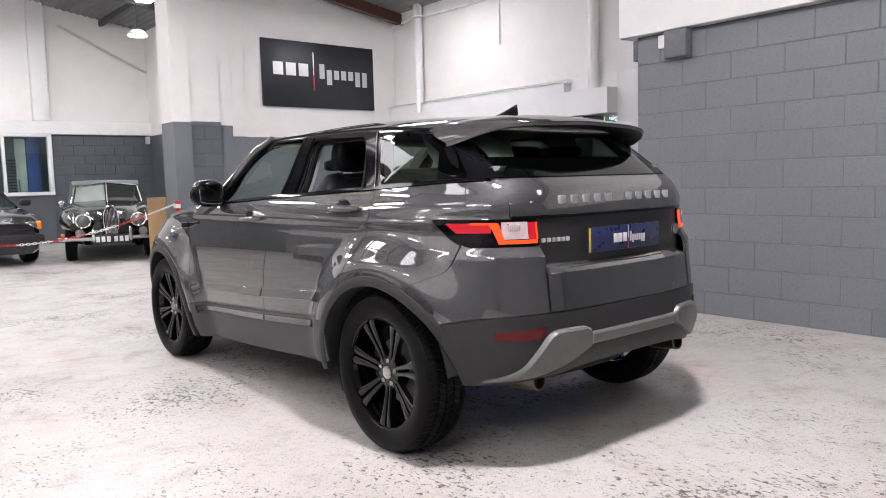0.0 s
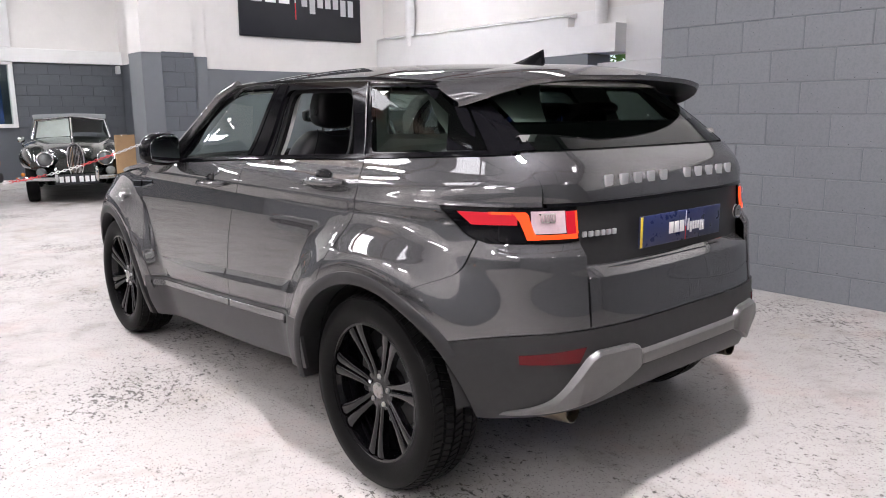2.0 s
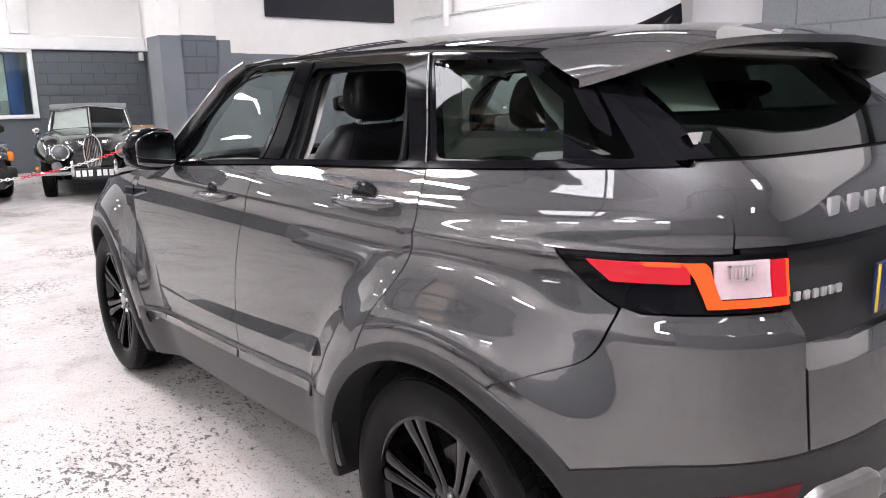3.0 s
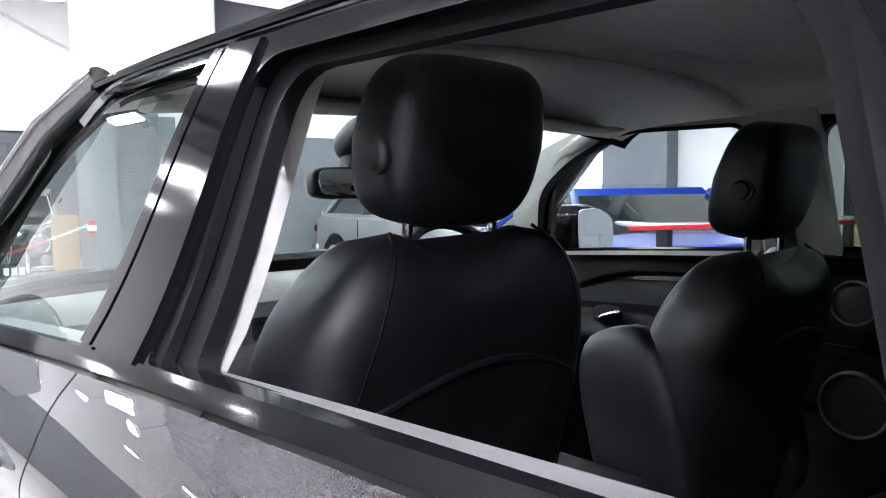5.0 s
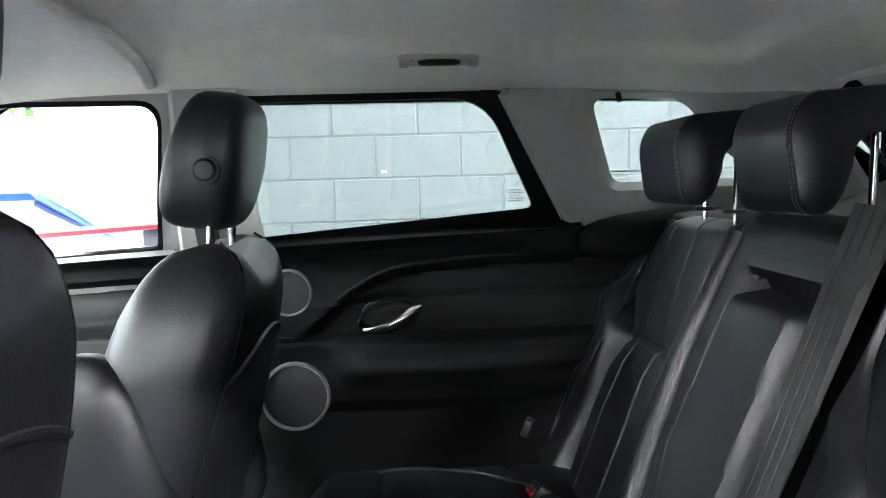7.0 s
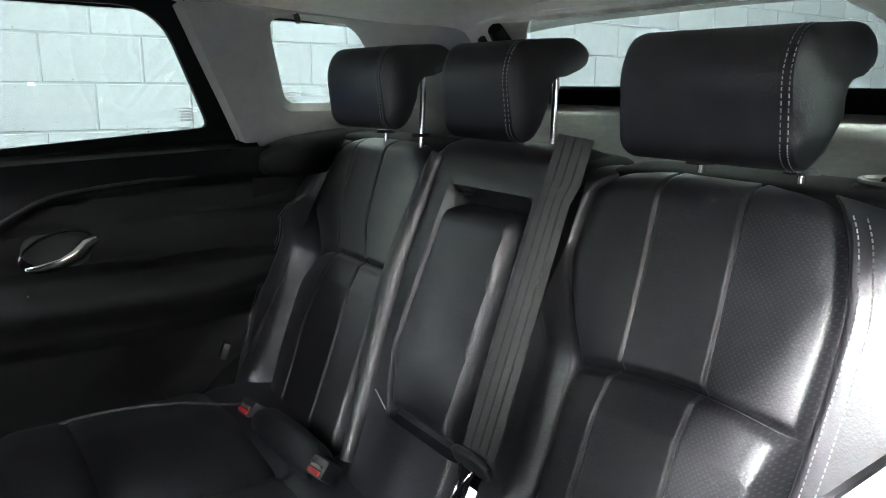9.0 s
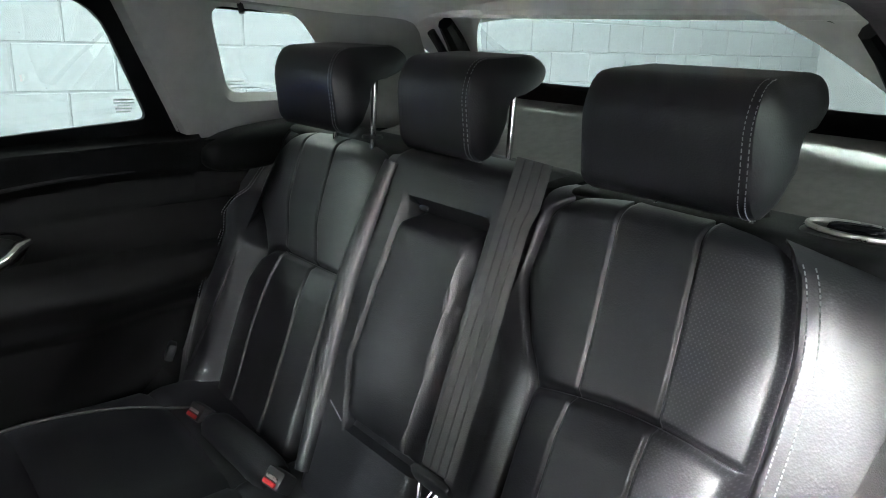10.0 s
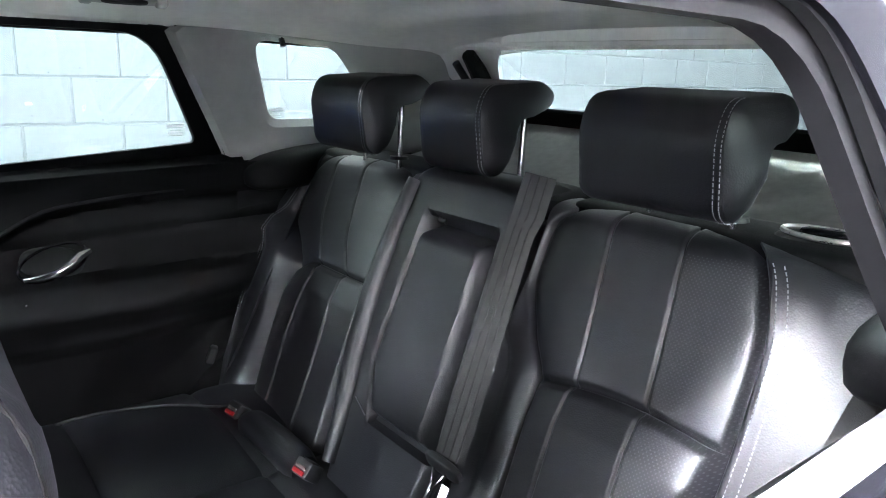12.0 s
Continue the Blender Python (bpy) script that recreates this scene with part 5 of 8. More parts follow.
# number plate, badges
plate = part("number_plate", box((-0.26, -0.676, 0.928), (0.26, -0.668, 1.036), 0.003), "plate_blue", car, "navy blue dealer plate with a pale mark")
part("plate_edge", box((-0.259, -0.6775, 0.930), (-0.247, -0.6755, 1.034), 0.0005), "yellow", plate, "yellow edge strip")


def plate_bars(parent, s, o, lift, hi_mat, lo_mat):
    """The dealer's mark as plain shapes: a pale block word, a fine upright line and a grey word."""
    def bar(x0, x1, z0, z1, mat, name):
        part(name, box((o[0] + x0 * s, o[1] - lift, o[2] + z0 * s), (o[0] + x1 * s, o[1] - lift + 0.002, o[2] + z1 * s), 0.0004), mat, parent)
    for k in range(3):
        bar(-0.74 + 0.235 * k, -0.74 + 0.235 * k + 0.19, -0.14, 0.14, hi_mat, "mark_block")
    bar(-0.012, 0.012, -0.02, 0.36, hi_mat, "mark_line")
    bar(-0.012, 0.012, -0.36, -0.025, "red_ink", "mark_line_end")
    for k in range(7):
        bar(0.08 + 0.117 * k, 0.08 + 0.117 * k + 0.085, -0.20 if k in (1, 5, 6) else -0.14, 0.16 if k == 0 else 0.06, lo_mat, "mark_block")


plate_bars(plate, 0.145, (0.02, -0.677, 0.981), 0.0005, "white_ink", "grey_ink")
for k in range(11):
    if k == 5:
        continue
    x = lerp(-0.375, 0.39, k / 10)
    y = rear_face(x, 1.165) - 0.004
    z = 1.163
    part("badge_letter", box((x - 0.021, y - 0.004, z - 0.019), (x + 0.021, y + 0.006, z + 0.019), 0.003), "bright_ring", tailgate, "raised chrome letter block")
for k in range(6):
    x = -0.495 + 0.025 * k
    part("badge_letter", box((x, rear_face(x, 1.0) + 0.006, 0.988), (x + 0.019, rear_face(x, 1.0) + 0.014, 1.006), 0.002), "bright_ring", tailgate, "small chrome letter block")
part("round_badge", lathe([(0.0, -0.006), (0.020, -0.006), (0.026, -0.003), (0.027, 0.002)], 28, "y", (0.425, -0.655, 0.992)), "steel", tailgate, "small oval badge")
part("round_badge_ring", lathe([(0.021, -0.0065), (0.0265, -0.0065), (0.0265, 0.0), (0.021, 0.0)], 28, "y", (0.425, -0.656, 0.992)), "chrome", tailgate)

# roof fin
rs = []
for i in range(15):
    t = i / 14
    y = lerp(0.19, -0.005, t)
    h = 0.066 * (t ** 1.2) * (1 if t < 0.9 else 1.0)
    w = 0.030 * math.sin(math.pi * min(1, 0.15 + t * 0.75)) + 0.003
    zb = ROOF(y) - 0.004
    rs.append([Vector((w * c, y - (0.0), zb + h * s)) for c, s in ((-1, 0), (-0.75, 0.35), (-0.3, 0.85), (0, 1), (0.3, 0.85), (0.75, 0.35), (1, 0))])
part("roof_fin", rings(rs), "gloss_black", car, "gloss black shark-fin aerial on the roof")

# door handles and mirrors
def door_handle(y, z, side):
    w = half_width(y, z)
    pts = [(y + 0.125, z - 0.006, 0.004), (y + 0.10, z - 0.003, 0.026), (y + 0.04, z, 0.036), (y - 0.04, z + 0.002, 0.036), (y - 0.10, z + 0.003, 0.028), (y - 0.13, z + 0.004, 0.006)]
    h = part("door_handle", tube([Vector((side * (half_width(a, c) + o), a, c)) for a, c, o in pts], [0.012, 0.018, 0.021, 0.021, 0.019, 0.012], 12, 0.8), "paint", car, "grey door handle")
    # the body-coloured dish is drawn black to put its shade into the colour
    bm = pillow(0.020, 0.056, 0.042, 2.2, 28, 14)
    part("handle_recess", bm, "gloss_black", h, "finger recess behind the handle", m=pose(side * (w - 0.012), y + 0.025, z + 0.006))
    part("handle_edge", tube([Vector((side * (half_width(a, c) + o + 0.006), a, c - 0.012)) for a, c, o in pts[1:-1]], 0.0035, 6), "chrome", h, "bright lower edge of the handle")


for side in (-1, 1):
    door_handle(1.30, 1.062, side)
    door_handle(0.335, 1.132, side)
    def mirror_form(p):
        k = side * p.x / 0.096          # 1 at the outer end
        front = max(0.0, p.y / 0.070)
        return Vector((p.x, p.y * (1 - 0.35 * max(0, k)) + 0.040 * front * (1 - k), p.z * (1 - 0.34 * max(0.0, k) ** 1.3) - 0.012 * max(0.0, k) ** 2))
    m = part("door_mirror", pillow(0.096, 0.070, 0.084, 3.6, 44, 22, mirror_form), "gloss_black", car, "gloss black door mirror", m=pose(side * 0.945, 1.76, 1.212, 0, 0, side * -6))

    def glass_form(p):
        k = side * p.x / 0.080
        return Vector((p.x, p.y, p.z * (1 - 0.32 * max(0.0, k) ** 1.3) - 0.012 * max(0.0, k) ** 2))
    part("mirror_glass", pillow(0.080, 0.0015, 0.070, 6, 40, 8, glass_form), "mirror", m, "silvered mirror glass", m=pose(side * 0.940, 1.6895, 1.214, -2, 0, side * -8))
    part("mirror_arm", tube([(side * 0.80, 1.80, 1.152), (side * 0.86, 1.79, 1.155), (side * 0.90, 1.78, 1.17)], [0.030, 0.026, 0.028], 10, 0.6), "gloss_black", m)
    # wing vent: a dark blade on the wing and its pointed end on the door, edged in chrome
    fix = (lambda b: b) if side < 0 else mirrored

    def blade(ya, yb, lo, hi, out):
        return fix(panel_bm(skin_patch(lambda z: ("y", ya), lambda z: ("y", yb), lo, hi, 10, 4, 0.94, 1.06, out), 0.008))
    for ya, yb, lean in ((2.375, 2.252, 0.0), (2.236, 2.085, 0.16)):
        low = lambda p: 0.972 + (2.375 - p.y) * 0.04 + lean * max(0.0, 2.236 - p.y)
        high = lambda p: 1.012 + (2.375 - p.y) * 0.05
        vent = part("wing_vent", blade(ya, yb, low, high, 0.004), "gloss_black", car, "black side vent blade")
        part("vent_trim", blade(ya, yb, lambda p: high(p) - 0.006, lambda p: high(p) + 0.001, 0.007), "chrome", vent, "bright upper edge")
        part("vent_trim", blade(ya, yb, lambda p: low(p) - 0.001, lambda p: low(p) + 0.005, 0.007), "chrome", vent, "bright lower edge")


# wheels
def wheel_thing(yc, side, turn=0.0):
    w = new("wheel")
    w.parent = car
    w["label"] = "gloss black split-spoke alloy wheel with road tyre"
    w.matrix_basis = pose(side * 0.80, yc, FLOOR + 0.3655, 0, 0, 0 if side < 0 else 180)
    # built facing -x
    prof = [(0.248, 0.088), (0.255, 0.098), (0.271, 0.109), (0.300, 0.116), (0.328, 0.113), (0.345, 0.105), (0.350, 0.095), (0.3520, 0.082)]
    full = [(r, -h) for r, h in prof] + [(0.3530, -0.05), (0.3532, 0.0), (0.3530, 0.05)] + [(r, h) for r, h in reversed(prof)]
    part("tyre", lathe(full, 72, "x"), "rubber", w, "black road tyre")
    bm = bmesh.new()
    for row, (h0, h1) in enumerate(((-0.098, -0.066), (-0.058, -0.024), (-0.016, 0.016), (0.024, 0.058), (0.066, 0.098))):
        n = 84
        for i in range(n):
            a0 = 2 * math.pi * (i + 0.10 + 0.2 * (row % 2)) / n
            a1 = a0 + 2 * math.pi * 0.80 / n
            sk = 0.03 * (1 if row % 2 else -1)
            o = []
            for rr in (0.348, 0.3655 - (0.004 if row in (0, 4) else 0)):
                for a, h, d in ((a0, h0, 0), (a1, h0, 0), (a1, h1, sk), (a0, h1, sk)):
                    r2 = rr - (0.010 if (row == 0 and h == h0) or (row == 4 and h == h1) else 0)
                    o.append(bm.verts.new((h, r2 * math.cos(a + d), r2 * math.sin(a + d))))
            bm.faces.new(o[4:8])
            for k in range(4):
                bm.faces.new((o[k], o[(k + 1) % 4], o[4 + (k + 1) % 4], o[4 + k]))
    part("tread", bm, "rubber", w, "tread blocks", smooth=False)
    rim = part("rim", lathe([(0.248, -0.100), (0.256, -0.099), (0.2585, -0.093), (0.252, -0.084), (0.244, -0.06), (0.231, 0.0), (0.227, 0.08), (0.24, 0.10)], 72, "x"), "rim", w, "gloss black rim")
    for k in range(7):
        a = 2 * math.pi * k / 7 + radians(turn)
        for s in (-1, 1):
            bm = bmesh.new()
            rs = []
            for r, off, wd, h in ((0.045, 0.0120, 0.0100, -0.062), (0.10, 0.0140, 0.0112, -0.069), (0.165, 0.0180, 0.0145, -0.080), (0.216, 0.0240, 0.0198, -0.089), (0.252, 0.0310, 0.0262, -0.093)):
                u = Vector((0, math.cos(a), math.sin(a)))
                v = Vector((0, -math.sin(a), math.cos(a)))
                c = u * r + v * (s * off)
                rs.append([c + v * (q * wd) + Vector((hh, 0, 0)) for q, hh in ((-1, h + 0.03), (-0.9, h + 0.004), (-0.5, h), (0.5, h), (0.9, h + 0.004), (1, h + 0.03))])
            add_rings(bm, rs, True, True)
            part("spoke", bm, "rim", rim)
    part("hub", lathe([(0.0, -0.066), (0.03, -0.066), (0.075, -0.060), (0.082, -0.045), (0.082, 0.0)], 36, "x"), "rim", rim)
    part("hub_cap", lathe([(0.0, -0.074), (0.022, -0.0735), (0.0285, -0.071), (0.030, -0.062)], 32, "x"), "steel", rim, "pale round hub cap")
    for k in range(5):
        a = 2 * math.pi * k / 5 + 0.4
        part("wheel_bolt", lathe([(0.0, -0.070), (0.008, -0.070), (0.0105, -0.066), (0.0105, -0.055)], 6, "x", (0, 0.054 * math.cos(a), 0.054 * math.sin(a))), "chrome" if k == 0 else "steel", rim, smooth=False)
    disc = lathe([(0.06, 0.01), (0.155, 0.01), (0.155, 0.03), (0.06, 0.03)], 40, "x")
    part("brake_disc", disc, "skid", w, "steel brake disc")
    part("brake_caliper", box((-0.02, 0.07, -0.06), (0.05, 0.17, 0.09), 0.015), "black_plastic", w)
    return w


for yc, side, t in ((0.0, -1, 12), (2.66, -1, 31), (0.0, 1, 5), (2.66, 1, 22)):
    wheel_thing(yc, side, t)


# ---- the grey car: cabin ----
def sub(name, label, parent):
    ob = new(name)
    ob.parent = parent
    if label:
        ob["label"] = label
    return ob


def inner(y, z, gap, side):
    return Vector((side * (half_width(y, z) - gap), y, z))


# headliner
g = []
for i in range(101):
    y = lerp(1.50, -0.22, i / 100)
    ze = TOP_Z(max(y, -0.2)) - 0.012
    xe = half_width(max(y, -0.25), ze) - 0.018
    zc = ROOF(y) - 0.038
    row = []
    for j in range(73):
        k = 2 * j / 72 - 1
        z = ze + (zc - ze) * (1 - abs(k) ** 3.2)
        rim = min(0.43 - abs(xe * k), y + 0.04, 0.96 - y) / 0.045
        rim = max(0.0, min(1.0, rim))
        z += 0.020 * rim * rim * (3 - 2 * rim) - 0.006
        row.append(Vector((xe * k, y - 0.1 * k * k * max(0, (y - 0.9) / 0.6), z)))
    g.append(row)
bm = bmesh.new()
add_sheet(bm, g)
part("headliner", bm, "headliner", car, "pale grey cloth headliner")
# rear end of the headliner, arching down to the rear window
g2 = []
for p in g[-1]:
    a = abs(p.x - 0.02)
    zo = 1.493 - 0.145 * max(0.0, min(1.0, (a - 0.25) / 0.20)) ** 1.6
    q = Vector((p.x, rear_face(min(abs(p.x), 0.70), zo) + 0.018, zo))
    g2.append([p, p.lerp(q, 0.4) + Vector((0, 0, 0.006)), p.lerp(q, 0.8) + Vector((0, 0, 0.004)), q])
bm = bmesh.new()
add_sheet(bm, g2)
part("rear_header", bm, "headliner", car, "pale grey trim above the rear window")
part("header_edge", tube([Vector((lerp(-0.46, 0.46, k / 20), -0.247 + 0.05 * abs(lerp(-0.46, 0.46, k / 20) / 0.535) ** 4, 1.4885)) for k in range(21)], 0.0105, 8), "headliner", car, "pale cloth edge along the top of the rear window")
# header beam over the windscreen, sun visors, blind cassette of the glass roof
part("header_trim", tube([Vector((lerp(-0.60, 0.60, k / 20), 1.50 - 0.11 * (2 * k / 20 - 1) ** 2, 1.528 - 0.03 * (2 * k / 20 - 1) ** 2)) for k in range(21)], 0.026, 10, 0.7), "headliner", car)
for side in (-1, 1):
    part("sun_visor", pillow(0.20, 0.075, 0.011, 4, 32, 10), "headliner", car, "folded grey sun visor", m=pose(side * 0.34, 1.40, 1.510, 12, side * 3, side * -6))
part("roof_seam", tube([Vector((lerp(-0.56, 0.56, k / 20), 0.98 + 0.05 * abs(2 * k / 20 - 1) ** 3, 1.555 - 0.038 * abs(2 * k / 20 - 1) ** 3)) for k in range(21)], 0.012, 8, 0.6), "headliner", car, "cross seam in the headliner")
part("roof_console", pillow(0.10, 0.13, 0.022, 4, 28, 10), "headliner", car, "overhead console", m=pose(0.0, 1.42, 1.522, 8))

# grab handles set into the rail
for side in (-1, 1):
    gh = part("grab_handle", pillow(0.016, 0.072, 0.012, 4, 28, 10), "pillar", car, "folded grey grab handle", m=pose(side * 0.440, 0.49, 1.538, 0, side * 14))
    part("handle_slot", pillow(0.008, 0.038, 0.006, 4, 20, 8), "trim_black", gh, "dark finger slot", m=pose(side * 0.431, 0.49, 1.530, 0, side * 14))
    for s in (-1, 1):
        part("handle_end", pillow(0.011, 0.010, 0.008, 4, 16, 8), "pillar", gh, m=pose(side * 0.433, 0.49 + s * 0.060, 1.530, 0, side * 14))


# side trim above the belt: pillars in grey
def strip_between(rows, side):
    return rings([[inner(y, z, gp, side) for y, z, gp in r] for r in rows], False, False)


for side in (-1, 1):
    # B-pillar: grey upper, down past the belt
    bp = part("pillar_trim", strip_between([[(lerp(1.085, 1.030, k / 12), lerp(1.02, 1.515, k / 12), 0.030) for k in range(13)],
                                            [(lerp(1.065, 1.005, k / 12), lerp(1.02, 1.515, k / 12), 0.060) for k in range(13)],
                                            [(lerp(0.895, 0.905, k / 12), lerp(1.02, 1.515, k / 12), 0.066) for k in range(13)],
                                            [(lerp(0.862, 0.878, k / 12), lerp(1.02, 1.515, k / 12), 0.070) for k in range(13)],
                                            [(lerp(0.866, 0.882, k / 12), lerp(1.02, 1.515, k / 12), 0.035) for k in range(13)]], side), "pillar", car, "pale grey centre pillar trim")
    part("belt_webbing", strip_between([[(lerp(1.04, 0.995, k / 8), lerp(0.75, 1.40, k / 8), 0.074) for k in range(9)], [(lerp(0.99, 0.945, k / 8), lerp(0.75, 1.40, k / 8), 0.074) for k in range(9)]], side), "webbing", bp, "black seat belt strap")
    # C-pillar and surround of the quarter window
    outer_o = [(0.205, 1.19), (-0.47, 1.215), (-0.20, 1.492), (0.385, 1.508)]
    inner_o = [(0.110, 1.310), (-0.20, 1.314), (-0.13, 1.36), (-0.012, 1.476), (0.172, 1.485)]
    n = 72

    def spread(o, r):
        o = rounded(o, r, 6)
        o = [Vector(p) for p in o] + [Vector(o[0])]
        d = [0.0]
        for p, q in zip(o, o[1:]):
            d.append(d[-1] + (q - p).length)
        res, k = [], 0
        for i in range(n):
            t = d[-1] * i / n
            while d[k + 1] < t:
                k += 1
            res.append(o[k].lerp(o[k + 1], (t - d[k]) / max(1e-9, d[k + 1] - d[k])))
        return res
    a, b = spread(outer_o, 0.02), spread(inner_o, (0.025, 0.03, 0.03, 0.03, 0.03))
    shift = min(range(n), key=lambda s: sum((a[i] - b[(i + s) % n]).length for i in range(0, n, 4)))
    b = b[shift:] + b[:shift]
    rs = [[inner(p.x, p.y, gp, side) for p in (a if w == 0 else [u.lerp(v, w) for u, v in zip(a, b)])] for w, gp in ((0, 0.035), (0.12, 0.060), (0.6, 0.062), (0.85, 0.048), (1.0, 0.020))]
    part("pillar_trim", rings(rs, True, False), "pillar", car, "pale grey rear pillar trim round the quarter window")
    cl = inner(0.128, 1.494, 0.052, side)
    part("coat_hook", tube([cl, cl + Vector((side * -0.008, 0, -0.012)), cl + Vector((side * -0.012, 0, -0.022))], 0.006, 6), "trim_black", car, "small black coat hook")
    # black seal round the rear door opening
    if side > 0:
        o = [(0.925, 1.195), (0.205, 1.226), (0.350, 1.503), (0.905, 1.504)]
        i2 = [(0.905, 1.210), (0.283, 1.262), (0.393, 1.489), (0.888, 1.489)]
        part("window_seal", ring_frame(rounded(o, 0.03), rounded(i2, (0.015, 0.02, 0.075, 0.045)), -0.028, 0.016, side), "seal_rubber", win_frames["rear", side], "black rubber window seal")
    else:
        # deep rubber channel of the lowered window, stepping inwards
        o = [(0.925, 1.195), (0.280, 1.224), (0.362, 1.502), (0.922, 1.513)]
        i2 = [(0.848, 1.203), (0.303, 1.219), (0.386, 1.466), (0.858, 1.472)]
        m2 = [Vector(p).lerp(Vector(q), 0.5) for p, q in zip(o, i2)]
        for oo, ii, out, dep, nm in ((o, m2, -0.006, 0.012, "outer rubber lip"), (m2, i2, -0.020, 0.020, "inner rubber lip")):
            part("window_seal", ring_frame(rounded(oo, (0.02, 0.02, 0.05, 0.04)), rounded(ii, (0.02, 0.03, 0.06, 0.05)), out, dep, side), "seal_rubber", win_frames["rear", side], nm)
    o = [(1.805, 1.136), (1.095, 1.176), (1.035, 1.499), (1.390, 1.502), (1.594, 1.424), (1.716, 1.340)]
    i2 = [(1.79, 1.146), (1.105, 1.186), (1.045, 1.490), (1.385, 1.492), (1.580, 1.412), (1.700, 1.330)]
    part("window_seal", ring_frame(rounded(o, 0.03), rounded(i2, (0.015, 0.03, 0.05, 0.05, 0.08, 0.05)), -0.028, 0.012, side), "seal_rubber", win_frames["front", side], "black inner window surround")
    o2 = [(1.90, 1.118), (1.05, 1.155), (0.985, 1.530), (1.44, 1.532), (1.67, 1.462), (1.82, 1.356)]
    part("window_surround", ring_frame(rounded(o2, 0.03), rounded(o, (0.02, 0.03, 0.05, 0.05, 0.08, 0.05)), -0.036, 0.006, side), "pillar", car, "pale grey trim round the front window")
    part("rail_trim", strip_between([[(lerp(0.93, 0.40, k / 14), z, gp) for k in range(15)] for z, gp in ((1.499, 0.034), (1.504, 0.050), (1.530, 0.060))], side), "headliner", car, "pale grey trim above the rear door window")
    # door frame inner edges, black, beside the pillars
    part("door_edge", strip_between([[(lerp(0.215, 0.352, k / 10), lerp(1.225, 1.505, k / 10), 0.05) for k in range(11)], [(lerp(0.165, 0.300, k / 10), lerp(1.225, 1.505, k / 10), 0.045) for k in range(11)]], side), "trim_black", car, "black door edge")
    # inner A-pillar
    part("pillar_trim", tube([Vector((side * x, y, z)) for x, y, z in ((0.825, 2.00, 1.10), (0.800, 1.88, 1.175), (0.735, 1.775, 1.315), (0.672, 1.60, 1.452), (0.625, 1.44, 1.508), (0.59, 1.36, 1.520))], [0.03, 0.026, 0.024, 0.026, 0.028, 0.03], 10, 0.8), "pillar", car, "pale grey windscreen pillar trim")
    # body-coloured inner sill of the left opening and door tops
    # left door top: grey rubber lightened to hold the light falling on it
    part("door_top", strip_between([[(lerp(0.98, 0.18, k / 20), BELT(lerp(0.98, 0.18, k / 20)) + dz, gp) for k in range(21)] for dz, gp in (((0.010, 0.0), (0.014, 0.012), (0.012, 0.036), (-0.008, 0.075), (-0.05, 0.10)) if side > 0 else ((-0.002, 0.004), (0.002, 0.008), (0.003, 0.030), (0.0, 0.055), (-0.012, 0.070), (-0.06, 0.078)))], side), "trim_black" if side > 0 else "seal_grey_lit", car, "soft door top below the window")


# door cards
def card(side, y0, y1, sweep):
    g = []
    for i in range(101):
        y = lerp(y0, y1, i / 100)
        row = []
        top = BELT(y) - (0.004 if side > 0 or y > 1.0 else 0.05)
        for j in range(121):
            z = lerp(0.40, top, j / 120)
            x = half_width(max(y, 0.1), max(z, 0.62)) - 0.20
            up = max(0.0, min(1.0, (z - (top - 0.13)) / 0.11))
            x += (0.075 if side > 0 else 0.135) * up ** 0.6
            crest = sweep(y)
            # recess under the sweeping line, armrest below it
            k = max(0.0, min(1.0, (crest - z) / 0.02)) * max(0.0, min(1.0, (z - 0.985) / 0.02))
            x += 0.026 * k
            arm = math.exp(-((z - 0.935) / 0.038) ** 2) * max(0.0, min(1.0, (0.74 - y) / 0.08 if y1 < 0.6 else 1.0))
            x -= 0.035 * arm
            low = max(0.0, min(1.0, (0.86 - z) / 0.03))
            x += 0.02 * low
            row.append(Vector((side * x, y, z)))
        g.append(row)
    bm = bmesh.new()
    add_sheet(bm, g)
    return bm


